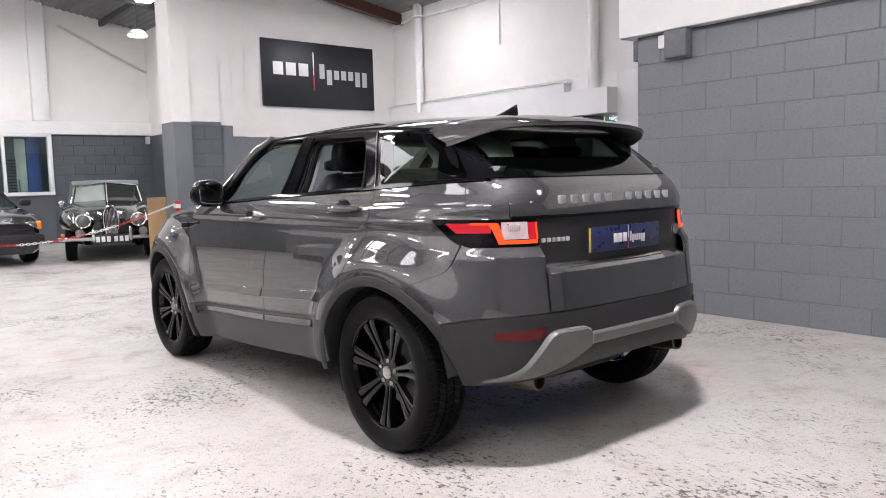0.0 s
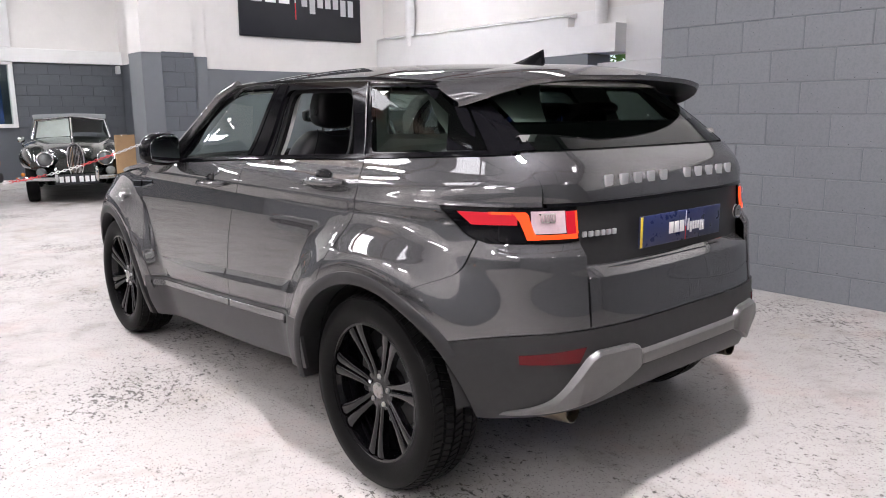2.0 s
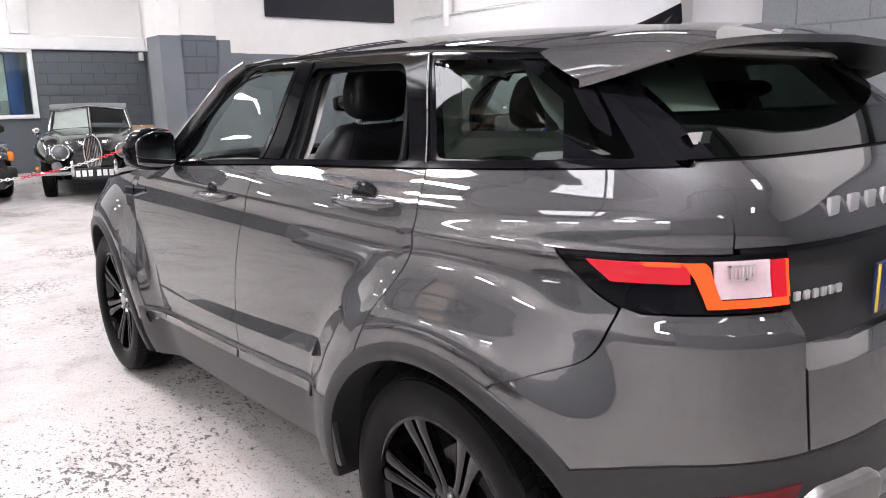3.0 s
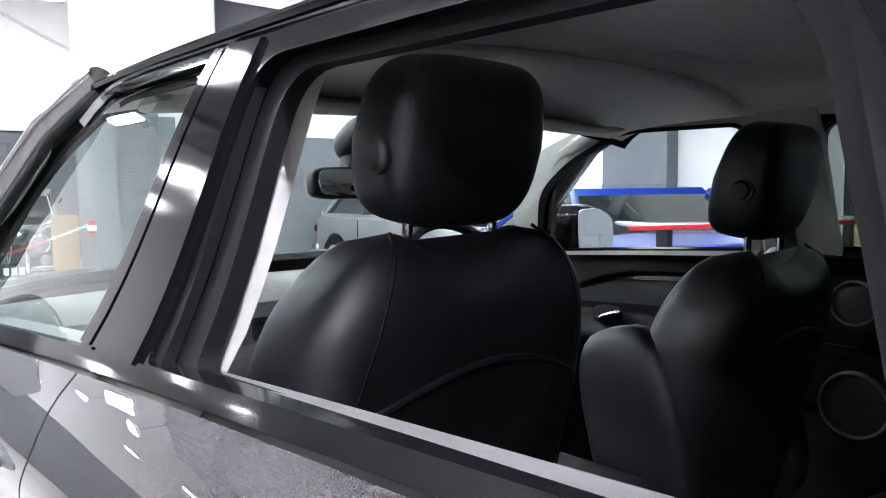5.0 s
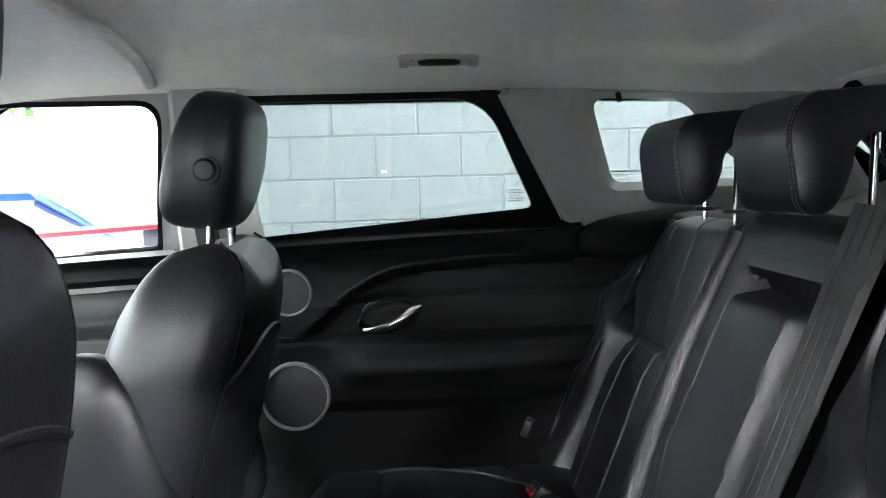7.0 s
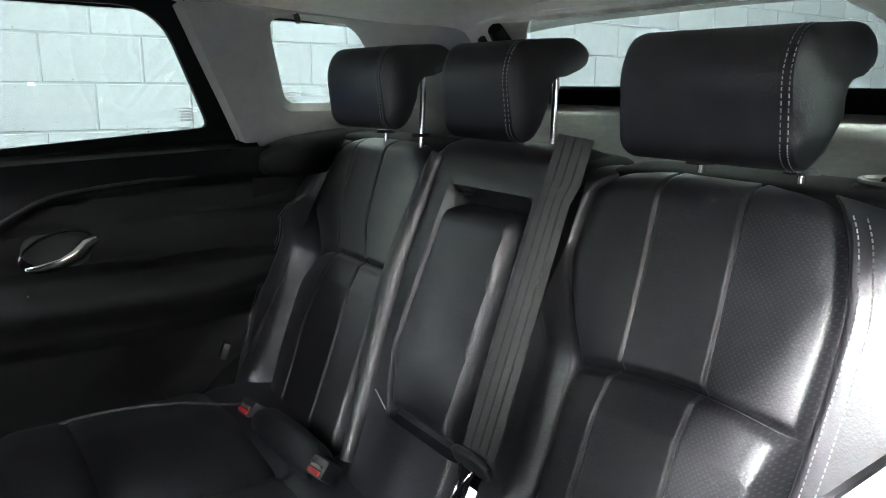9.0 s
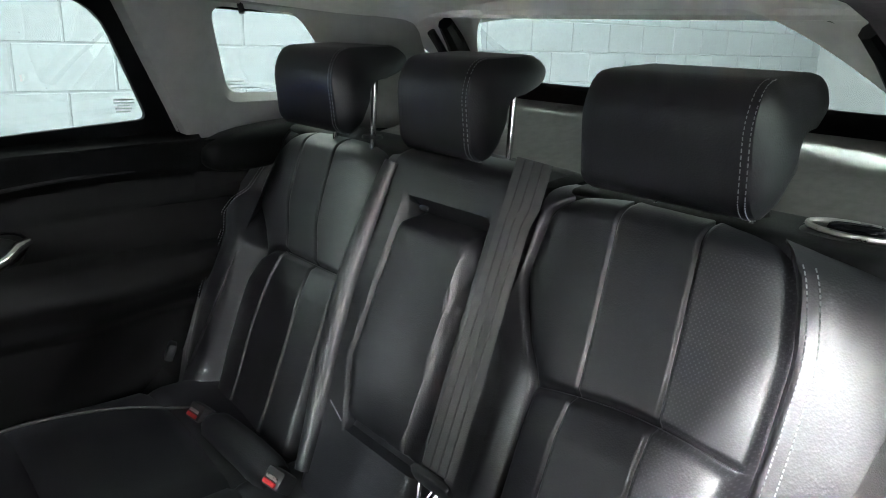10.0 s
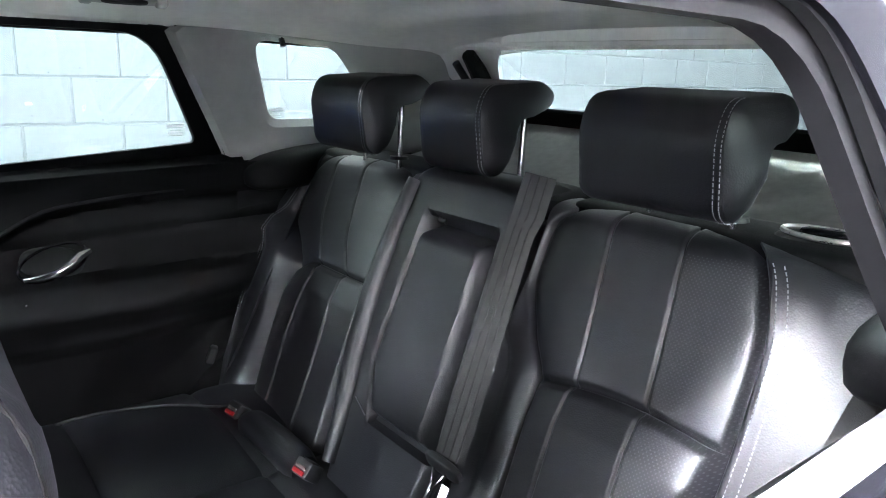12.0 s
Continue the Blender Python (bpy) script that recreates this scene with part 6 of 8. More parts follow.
SWEEP = smooth_line((0.15, 1.165), (0.35, 1.160), (0.58, 1.140), (0.68, 1.095), (0.76, 1.03), (0.80, 1.0))
SWEEP_F = smooth_line((1.0, 1.14), (1.4, 1.12), (1.7, 1.04), (1.9, 1.0))
CARD_X = 0.635
for side in (-1, 1):
    dc = part("door_card", card(side, 1.00, 0.10, SWEEP), "trim_black", car, "black leather-grained rear door trim")
    part("trim_seam", tube([Vector((side * (half_width(0.3, 1.05) - 0.178), lerp(0.74, 0.18, k / 20), SWEEP(lerp(0.74, 0.18, k / 20)) + 0.006)) for k in range(21)], 0.004, 6), "stitch_dark", dc, "soft sweeping trim edge")
    for zc, yc, r in ((1.106, 0.803, 0.047), (0.890, 0.798, 0.070)):
        xs = side * (CARD_X + (0.06 if side < 0 and zc > 1.0 else 0.0))
        sp = part("speaker", lathe([(0.0, 0.010), (r * 0.5, 0.012), (r * 0.93, 0.006)], 40, "x"), "speaker", dc, "round black speaker grille", m=pose(xs, yc, zc, 0, 0, 180 if side > 0 else 0))
        part("speaker_ring", lathe([(r * 0.92, 0.004), (r * 0.945, 0.014), (r * 1.0, 0.014), (r * 1.03, 0.0)], 48, "x"), "bright_ring", sp, "thin bright speaker ring", m=pose(xs, yc, zc, 0, 0, 180 if side > 0 else 0))
    # inner handle; its recess is a near-black pad with the shade in its colour
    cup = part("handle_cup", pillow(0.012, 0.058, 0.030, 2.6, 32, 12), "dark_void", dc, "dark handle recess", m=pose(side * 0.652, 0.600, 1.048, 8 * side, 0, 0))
    part("inner_handle", tube([Vector((side * x, y, z)) for x, y, z in ((0.640, 0.652, 1.022), (0.626, 0.630, 1.026), (0.620, 0.600, 1.033), (0.622, 0.575, 1.045), (0.630, 0.556, 1.060), (0.640, 0.535, 1.066))],
                              [0.005, 0.007, 0.008, 0.009, 0.011, 0.008], 10), "chrome", cup, "bright door release lever")
    part("handle_rim", tube([Vector((side * 0.640, 0.60 + 0.062 * math.cos(a), 1.050 + 0.033 * math.sin(a) - 0.014 * math.cos(a))) for a in [math.pi * 2 * q / 24 for q in range(25)]], 0.003, 6), "gloss_black", cup)
    part("lock_pin", pillow(0.004, 0.003, 0.003, 2, 10, 6), "chrome", dc, m=pose(side * 0.628, 0.655, 0.975))
    part("trim_gap", tube([Vector((side * 0.648, lerp(0.98, 0.80, k / 8), 1.008)) for k in range(9)], 0.003, 6), "dark_void", dc)
    # front door card with paler upper part
    fc = part("door_card", card(side, 1.95, 1.03, SWEEP_F), "trim_black", car, "black front door trim with grey upper edge")
    part("door_card_top", strip_between([[(lerp(1.90, 1.06, k / 20), BELT(lerp(1.90, 1.06, k / 20)) + dz, gp) for k in range(21)] for dz, gp in ((0.0, 0.02), (0.004, 0.06), (-0.01, 0.09), (-0.05, 0.12), (-0.075, 0.128))], side), "trim_grey", fc, "grey soft-touch door top")
    part("trim_groove", tube([Vector((side * (half_width(1.4, 1.08) - 0.13), lerp(1.88, 1.08, k / 12), lerp(1.075, 1.115, k / 12))) for k in range(13)], 0.004, 6), "steel", fc, "fine bright inlay")
    c2 = part("handle_cup", pillow(0.012, 0.05, 0.026, 2.6, 28, 12), "dark_void", fc, "dark handle recess", m=pose(side * 0.672, 1.45, 1.00))
    part("inner_handle", tube([Vector((side * x, y, z)) for x, y, z in ((0.662, 1.49, 0.985), (0.648, 1.46, 0.99), (0.648, 1.43, 1.005), (0.66, 1.40, 1.015))], [0.006, 0.009, 0.010, 0.008], 10), "chrome", c2, "bright door release lever")


# front seats
def front_seat(cx, yb, zt, hx, hz, hh):
    seat = sub("front_seat", "black leather front seat with raised headrest", car)
    LEAN = 0.27
    hw = smooth_line((0.50, 0.21), (0.75, 0.226), (1.00, 0.228), (1.12, 0.222), (1.19, 0.206), (1.24, 0.180), (1.28, 0.140), (1.30, 0.095))
    hd = smooth_line((0.50, 0.10), (1.0, 0.105), (1.18, 0.097), (1.25, 0.078), (1.285, 0.050), (1.30, 0.022))
    rs = []
    for j in range(41):
        z = lerp(0.50, 1.30, (j / 40) ** 0.85)
        yc = yb + 0.075 + (1.28 - z) * LEAN
        ring = []
        for i in range(96):
            a = 2 * math.pi * i / 96
            c, s = math.cos(a), math.sin(a)
            x = hw(z) * math.copysign(abs(c) ** 0.62, c)
            y = hd(z) * math.copysign(abs(s) ** 0.62, s)
            if y > 0:      # bolsters stand forward of the middle
                y *= 0.72 + 0.65 * min(1.0, abs(x) / max(0.05, hw(z))) ** 3
            # shallow dip in the top between the headrest posts
            dz = (zt - 1.30) - (0.036 * math.exp(-(x / 0.088) ** 4) * min(1.0, max(0.0, (z - 1.20) / 0.07)))
            ring.append(Vector((cx + x, yc + y, z + dz)))
        rs.append(ring)
    back = part("backrest", rings(rs), "leather", seat, "black leather backrest")

    SEAM = smooth_line((0.85, 0.205), (1.0, 0.192), (1.10, 0.176), (1.18, 0.156), (1.23, 0.140), (1.27, 0.124), (1.292, 0.110))

    def on_back(x, z, out=0.002):
        f = max(0.0, 1 - (abs(x) / hw(z)) ** 3.2) ** (1 / 3.2)
        return Vector((cx + x, yb + 0.075 + (1.28 - z) * LEAN - hd(z) * f - out, z + zt - 1.30))
    for s in (-1, 1):
        part("seam", tube([on_back(s * SEAM(lerp(1.292, 0.85, k / 24)), lerp(1.292, 0.85, k / 24), -0.0008) for k in range(25)], 0.0022, 6), "trim_black", back)
    part("pocket_edge", tube([on_back(lerp(-0.175, 0.175, k / 24), 1.085 + 0.062 * math.sin(math.pi * (0.08 + 0.84 * k / 24)), -0.001) for k in range(25)], [0.002] + [0.0075] * 23 + [0.002], 8, 0.6), "leather_soft", back, "padded edge of the map pocket")
    part("seat_cushion", pillow(0.25, 0.27, 0.10, 4, 40, 16), "leather", seat, "black leather seat cushion", m=pose(cx, yb + 0.36, 0.56, 6))
    # side of the backrest below the wing
    for s in (-1, 1):
        part("seat_bolster", pillow(0.045, 0.105, 0.21, 3.2, 28, 16), "leather", seat, "leather side bolster", m=pose(cx + s * 0.200, yb + 0.20, 0.90, -15, 0, 0))
    # headrest
    hr = part("headrest", pillow(0.115, 0.060, hh, 4.2, 60, 26, lambda p: Vector((p.x * (1 - 0.15 * (max(0, -p.z) / 0.1) ** 1.5 - 0.06 * max(0, p.z) / 0.098), p.y * (1 - 0.2 * max(0, p.z) / 0.098) - 0.012 * (p.z / 0.098), p.z))),
              "leather", seat, "black leather headrest with side button", m=pose(hx, yb + 0.078, hz, 8))
    part("headrest_button", lathe([(0.0, -0.010), (0.013, -0.009), (0.017, -0.005), (0.021, -0.005), (0.022, 0.012)], 28, "x", (hx - 0.112, yb + 0.068, hz - 0.015)), "black_plastic", hr, "round black release button")
    for s in (-1, 1):
        part("headrest_post", tube([(hx + s * 0.066, yb + 0.080, zt - 0.04), (hx + s * 0.066, yb + 0.078, hz - hh * 0.6)], 0.0065, 10), "chrome", hr, "polished steel post")
    return seat


front_seat(-0.453, 0.788, 1.322, -0.451, 1.411, 0.095)
front_seat(0.297, 0.765, 1.252, 0.299, 1.363, 0.105)

# rear bench
bench = sub("rear_bench", "black leather rear bench with folding backrests and centre armrest", car)


def back_point(x, z, d):
    """A point on the leaning backrest; d stands proud towards the front."""
    n = Vector((0, 0.919, 0.395))
    return Vector((x, 0.55 - 0.43 * z, z)) + n * d


def groove(v, at, w, depth):
    return -depth * math.exp(-((v - at) / w) ** 2)


L_SEAM_A, L_SEAM_B = smooth_line((0.70, -0.300), (1.02, -0.282), (1.24, -0.252)), smooth_line((0.70, -0.415), (1.02, -0.396), (1.24, -0.369))
L_IN, L_OUT = smooth_line((0.70, -0.225), (0.90, -0.214), (1.00, -0.206), (1.06, -0.165), (1.14, -0.128), (1.20, -0.130), (1.25, -0.170)), smooth_line((0.70, -0.485), (1.02, -0.504), (1.12, -0.501), (1.19, -0.484), (1.23, -0.462), (1.26, -0.41))


def bolster(w, z):
    """Height of the side bolster, w beyond the edge of the seat face."""
    rise = 0.045 * math.sin(math.pi * 0.5 * min(1.0, w / 0.062)) * max(0.0, min(1.0, (1.20 - z) / 0.16))
    return rise - 0.03 * max(0.0, w - 0.10) / 0.08


def shoulder(w, z):
    """The narrow side of the seat against the door falls away outwards."""
    return 0.016 * min(1.0, w / 0.014) - 0.32 * max(0.0, w - 0.014)


def seat_back(a_in, a_out, seams, panel_top, x_inner, x_outer, mirror, z0=0.68, z1=1.262):
    sgn = -1 if x_outer < x_inner else 1

    def across(z):
        return [x_inner, a_in(z)] + [s(z) for s in seams] + [a_out(z), x_outer]

    def eased(t):
        return 0.5 - 0.5 * math.cos(math.pi * t)

    spans, g = len(seams) + 3, []
    for j in range(121):
        row = []
        for i in range(spans * 36 + 1):
            q = min(i // 36, spans - 1)
            t = eased(i / 36 - q)
            mid = across(1.0)
            ref = lerp(mid[q], mid[q + 1], t)
            pt = panel_top(ref)
            z = lerp(z0, pt, math.sin(math.pi * j / 120)) if j <= 60 else lerp(pt, z1, 1 - math.cos(math.pi * (j - 60) / 120))
            cut = across(z)
            x = lerp(cut[q], cut[q + 1], t)
            xi, xo = a_in(z), a_out(z)
            u = (x - xi) * sgn / ((xo - xi) * sgn)
            if 0 < q < spans - 1:
                d = 0.018 * (1 - (2 * u - 1) ** 4)
                rim = min(1.0, min(u, 1 - u) * abs(xo - xi) / 0.02)
                for s in seams:
                    d += groove(x, s(z), 0.0028, 0.0045) + 0.0012 * math.exp(-((x - s(z)) / 0.016) ** 2)
                if j <= 60:
                    d += (0.008 + 0.012 * min(1.0, (pt - z) / 0.05)) * rim
                d += groove(z, pt, 0.006, 0.010) * rim
            elif q:
                d = (bolster if mirror else shoulder)((u - 1) * abs(xo - xi), z)
            else:
                k = min(1.0, -u * abs(xo - xi) / 0.06)
                d = 0.012 * k - 0.03 * max(0.0, k - 0.8)
            d += groove(x, xo, 0.006, 0.010) + groove(x, xi, 0.006, 0.010)
            top = max(0.0, (z - (z1 - 0.05)) / 0.05)
            d -= 0.06 * top ** 2.4
            d += 0.0015 * noise.noise(Vector((x * 9, z * 7, 3.0)))
            row.append(back_point(x, z, d))
        g.append(row)
    bm = bmesh.new()
    add_sheet(bm, g)
    return bm


def l_top(x):
    return 1.0 + 0.022 * math.sin(max(0.0, min(1.0, (-0.2 - x) / 0.28)) * math.pi * 0.75)


left_back = part("backrest", seat_back(L_IN, L_OUT, (L_SEAM_A, L_SEAM_B), l_top, -0.118, -0.612, False), "leather_soft", bench, "black leather backrest with perforated panels")
R_IN, R_OUT = smooth_line((0.70, 0.205), (0.78, 0.215), (0.87, 0.225), (1.00, 0.235), (1.16, 0.247), (1.25, 0.285)), smooth_line((0.70, 0.520), (0.757, 0.530), (0.84, 0.549), (0.928, 0.558), (0.998, 0.550), (1.036, 0.580), (1.11, 0.660), (1.18, 0.645), (1.25, 0.58))
R_STITCH = smooth_line((0.72, 0.597), (0.805, 0.655), (0.914, 0.690), (1.01, 0.690), (1.116, 0.675), (1.18, 0.655))
R_SEAM_A, R_SEAM_B = smooth_line((0.70, 0.300), (0.75, 0.307), (0.90, 0.320), (1.01, 0.338), (1.10, 0.388), (1.24, 0.412)), smooth_line((0.70, 0.425), (0.775, 0.432), (0.90, 0.448), (1.0, 0.443), (1.06, 0.472), (1.117, 0.510), (1.24, 0.53))


def r_top(x):
    return 1.020 - 0.035 * max(0.0, min(1.0, (x - 0.44) / 0.11)) ** 2


right_back = part("backrest", seat_back(R_IN, R_OUT, (R_SEAM_A, R_SEAM_B), r_top, 0.212, 0.775, True), "leather_soft", bench, "black leather backrest with perforated panels")
# perforated outer panels of the seat faces
for back, seam_a, outer in ((left_back, L_SEAM_B, L_OUT), (right_back, R_SEAM_B, R_OUT)):
    back.data.materials.append(M["leather_holes"])
    for face in back.data.polygons:
        c = face.center
        if (c.x - seam_a(c.z)) * (c.x - outer(c.z)) < 0 and c.z < 1.22:
            face.material_index = 1


# stitching along the outer edges of the seat faces
def stitches(edge, z0, z1, n, off, proud, parent):
    bm = bmesh.new()
    for k in range(n):
        z = lerp(z0, z1, k / n)
        zz = lerp(z0, z1, (k + 0.62) / n)
        add_tube(bm, [back_point(edge(z) + off, z, proud(z)), back_point(edge(zz) + off, zz, proud(zz))], 0.0008, 4)
    part("stitching", bm, "stitch", parent, "pale grey double stitching")


for off in (0.006, -0.006):
    stitches(L_OUT, 0.82, 1.225, 70, off - 0.026, lambda z: 0.0015 + shoulder(0.026 - off, z), left_back)
    stitches(R_STITCH, 0.74, 1.16, 76, off, lambda z: 0.008 + bolster(R_STITCH(z) - R_OUT(z), z), right_back)
# tops and backs of the rests
for x0, x1 in ((-0.635, -0.118), (0.212, 0.70), (-0.115, 0.21)):
    part("backrest_top", pillow(abs(x1 - x0) / 2, 0.055, 0.025, 5, 32, 10), "trim_black", bench, "dark top deck of the backrest", m=pose((x0 + x1) / 2, -0.045, 1.225, -4))
    part("backrest_rear", box((x0, -0.10, 0.60), (x1, -0.06, 1.23), 0.01, turn=pose(0, 0, 0, 8)), "carpet", bench)
# release lever on the left shoulder
rel = part("release_bezel", pillow(0.060, 0.028, 0.008, 2.6, 32, 8), "black_plastic", bench, "folding lever in a bright bezel", m=pose(-0.502, -0.046, 1.247, -6, 0, 6))
part("bezel_ring", tube([Vector((-0.502 + 0.052 * math.cos(a), -0.046 + 0.022 * math.sin(a), 1.256 - 0.0025 * math.sin(a))) for a in [2 * math.pi * q / 28 for q in range(29)]], 0.0035, 6), "steel", rel, "satin metal ring")
part("release_lever", pillow(0.030, 0.010, 0.006, 3, 20, 8), "gloss_black", rel, "", m=pose(-0.502, -0.046, 1.257, -6, 0, 6))

# centre section with folded armrest
C_EDGE = smooth_line((0.70, 0.150), (0.823, 0.171), (0.939, 0.199), (1.064, 0.211), (1.205, 0.206), (1.268, 0.185))


def centre():
    g = []
    for j in range(71):
        z = lerp(0.70, 1.268, j / 70)
        row = []
        for i in range(61):
            xr = C_EDGE(z)
            x = lerp(-0.112, xr, i / 60)
            inx = min(x + 0.062 + (1.188 - z) * 0.075, 0.116 - x - 0.03 * max(0.0, 0.93 - z) / 0.06)
            inz = min(z - 0.842, 1.168 - z)
            m = min(inx, inz)
            d = 0.048
            edge = min(x + 0.112, xr - x)
            d -= 0.030 * max(0.0, 1 - edge / 0.028) ** 2
            if m > -0.012:
                d += 0.012 * max(0.0, min(1.0, (m - 0.004) / 0.012)) - 0.020 * math.exp(-((m) / 0.007) ** 2)
            if inx > 0.0 and 1.130 < z < 1.176:
                d -= 0.034 * math.exp(-((z - 1.158) / 0.014) ** 2)
            top = max(0.0, (z - 1.225) / 0.043)
            d -= 0.055 * top ** 2
            row.append(back_point(x, z, d))
        g.append(row)
    bm = bmesh.new()
    add_sheet(bm, g)
    return bm


arm = part("armrest", centre(), "leather", bench, "folded black leather centre armrest")
part("armrest_pull", pillow(0.010, 0.004, 0.004, 3, 16, 8), "black_plastic", arm, "", m=Matrix.Translation(back_point(0.060, 1.166, 0.056)))
part("armrest_bolster", tube([back_point(C_EDGE(lerp(1.22, 0.74, k / 14)) - 0.020, lerp(1.22, 0.74, k / 14), 0.046) for k in range(15)], [0.016 + 0.008 * math.sin(math.pi * k / 14) for k in range(15)], 12), "leather_soft", arm, "padded leather edge")
bm = bmesh.new()
for k in range(11):
    add_tube(bm, [back_point(0.085 + 0.004 * k, 0.838 + 0.0015 * k, 0.050), back_point(0.0875 + 0.004 * k, 0.839 + 0.0015 * k, 0.050)], 0.0012, 4)
part("stitching", bm, "stitch", arm, "short row of pale stitches")

# bench cushion
def cushion():
    g = []
    for j in range(41):
        y = lerp(0.20, 0.80, j / 40)
        row = []
        for i in range(81):
            x = lerp(-0.66, 0.66, i / 80)
            z = 0.735 - 0.03 * math.exp(-((x - 0.035) / 0.16) ** 4) * 0
            z += 0.020 * math.exp(-((abs(x - 0.03) - 0.40) / 0.14) ** 2)
            z += groove(abs(x - 0.03), 0.19, 0.008, 0.02) + groove(y, 0.36, 0.008, 0.014) + groove(y, 0.62, 0.01, 0.010)
            z -= 0.10 * max(0.0, (y - 0.70) / 0.10) ** 2 + 0.05 * max(0.0, (abs(x) - 0.58) / 0.08) ** 2
            z += 0.004 * noise.noise(Vector((x * 6, y * 6, 1.0)))
            row.append(Vector((x, y, z)))
        g.append(row)
    bm = bmesh.new()
    add_sheet(bm, g)
    return bm


cu = part("bench_cushion", cushion(), "leather", bench, "black leather bench cushion")
EDGE = smooth_line((0.33, 0.452), (0.36, 0.470), (0.44, 0.530), (0.62, 0.590), (0.76, 0.600))
part("piping", tube([Vector((EDGE(lerp(0.33, 0.76, k / 20)), lerp(0.33, 0.76, k / 20), 0.754 - 0.05 * (k / 20) ** 3)) for k in range(21)], 0.0035, 6), "stitch_dark", cu, "piped outer edge of the cushion")
part("cushion_roll", tube([Vector((lerp(0.385, 0.160, k / 10), lerp(0.322, 0.312, k / 10), 0.742 + 0.006 * math.sin(math.pi * k / 10))) for k in range(11)], [0.024] + [0.032] * 9 + [0.026], 16), "leather_soft", cu, "padded roll between the buckles")


# headrests of the bench
def rear_headrest(cx, w, y0, z0, raised, posts):
    prof = rounded([(0.045, -0.005), (0.066, 0.010), (0.078, 0.10), (0.060, 0.142), (-0.06, 0.150), (-0.088, 0.130), (-0.080, 0.108), (-0.015, 0.098), (0.012, 0.06), (0.018, 0.008)], 0.03, 4)
    prof = refined(prof, 0.012)
    c = sum(prof, Vector((0, 0))) / len(prof)
    rs = []
    for i in range(31):
        k = 2 * i / 30 - 1
        a = abs(k)
        s = (1 - max(0.0, (a - 0.80) / 0.20) ** 2.6 * 0.55) if a < 0.999 else 0.42
        rs.append([Vector((cx + w * k * (1 - 0.05 * (p.y / 0.15)), y0 + c.x + (p.x - c.x) * s, z0 + c.y + (p.y - c.y) * s)) for p in prof])
    h = part("headrest", rings(rs), "leather", bench, "black leather rear headrest with stitched side seam")
    for s in (-1,):
        for off in (0.004, -0.004):
            bm = bmesh.new()
            pts = [p for p in prof if p.x > 0.0]
            pts.sort(key=lambda p: p.y)
            front = [p for p in pts if p.x > 0.035]
            for p, q in zip(front, front[1:]):
                if (q - p).length > 0.002:
                    for t in (0.0, 0.5):
                        u, v = p.lerp(q, t), p.lerp(q, t + 0.3)
                        add_tube(bm, [Vector((cx + s * w * 0.80 + off, y0 + u.x + 0.0012, z0 + u.y)), Vector((cx + s * w * 0.80 + off, y0 + v.x + 0.0012, z0 + v.y))], 0.0007, 4)
            part("stitching", bm, "stitch", h)
    for x in posts:
        part("headrest_post", tube([(x, y0 - 0.035, z0 - 0.05), (x, y0 - 0.040, z0 + 0.115)], 0.0055, 10), "chrome", h, "polished steel post")
        part("post_collar", lathe([(0.007, 0.0), (0.018, 0.002), (0.020, -0.004)], 16, "z", (x, y0 - 0.035, 1.262)), "black_plastic", h)
    return h


rear_headrest(-0.335, 0.128, 0.020, 1.270, 0, (-0.40, -0.27))
rear_headrest(0.048, 0.096, 0.030, 1.272, 0, (-0.010, 0.108))
rear_headrest(0.385, 0.120, 0.050, 1.275, 0, (0.322, 0.450))

# belts and buckles of the bench
strap = []
for k in range(15):
    z = lerp(1.262, 0.862, k / 14)
    strap.append([back_point(lerp(-0.100, -0.124, k / 14), z, 0.066), back_point(lerp(-0.152, -0.182, k / 14), z, 0.060 if z < 1.2 else 0.05)])
belt = part("centre_belt", rings(strap, False, False), "webbing", bench, "black seat belt strap across the backrest")
for q in (0.25, 0.5, 0.75):
    part("belt_rib", tube([a.lerp(b, q) + Vector((0, 0.001, 0)) for a, b in strap], 0.0014, 4), "stitch_dark", belt)
bk = part("belt_tongue", pillow(0.040, 0.007, 0.014, 4, 24, 8), "black_plastic", belt, "black belt tongue with steel fork", m=Matrix.Translation(back_point(-0.150, 0.850, 0.066)) @ pose(0, 0, 0, -20))
for s in (-0.012, 0.012):
    part("tongue_fork", tube([back_point(-0.150 + s * 1.2, 0.842, 0.070), back_point(-0.150 + s * 0.5, 0.825, 0.072), back_point(-0.150 + s * 0.5, 0.795, 0.074)], 0.003, 6), "chrome", bk)
for x, y, r in ((0.415, 0.330, 8), (0.138, 0.318, 8)):
    b = part("belt_buckle", box((-0.022, -0.017, -0.016), (0.022, 0.017, 0.016), 0.006, 2), "black_plastic", bench, "black belt buckle with red button", m=pose(x, y, 0.756, 40, 0, r))
    part("buckle_slot", box((-0.014, 0.0165, -0.003), (0.014, 0.0185, 0.003), 0.0008), "steel", b, "bright slot edge", m=pose(x, y, 0.756, 40, 0, r))
    part("buckle_button", box((-0.015, 0.0165, -0.0125), (0.015, 0.0195, -0.005), 0.001), "red_plastic", b, "red release button", m=pose(x, y, 0.756, 40, 0, r))
part("belt_anchor", box((-0.014, -0.008, -0.018), (0.014, 0.008, 0.018), 0.004), "black_plastic", bench, "small black belt anchor tab", m=pose(0.553, 0.330, 0.832, 20, 0, -20))
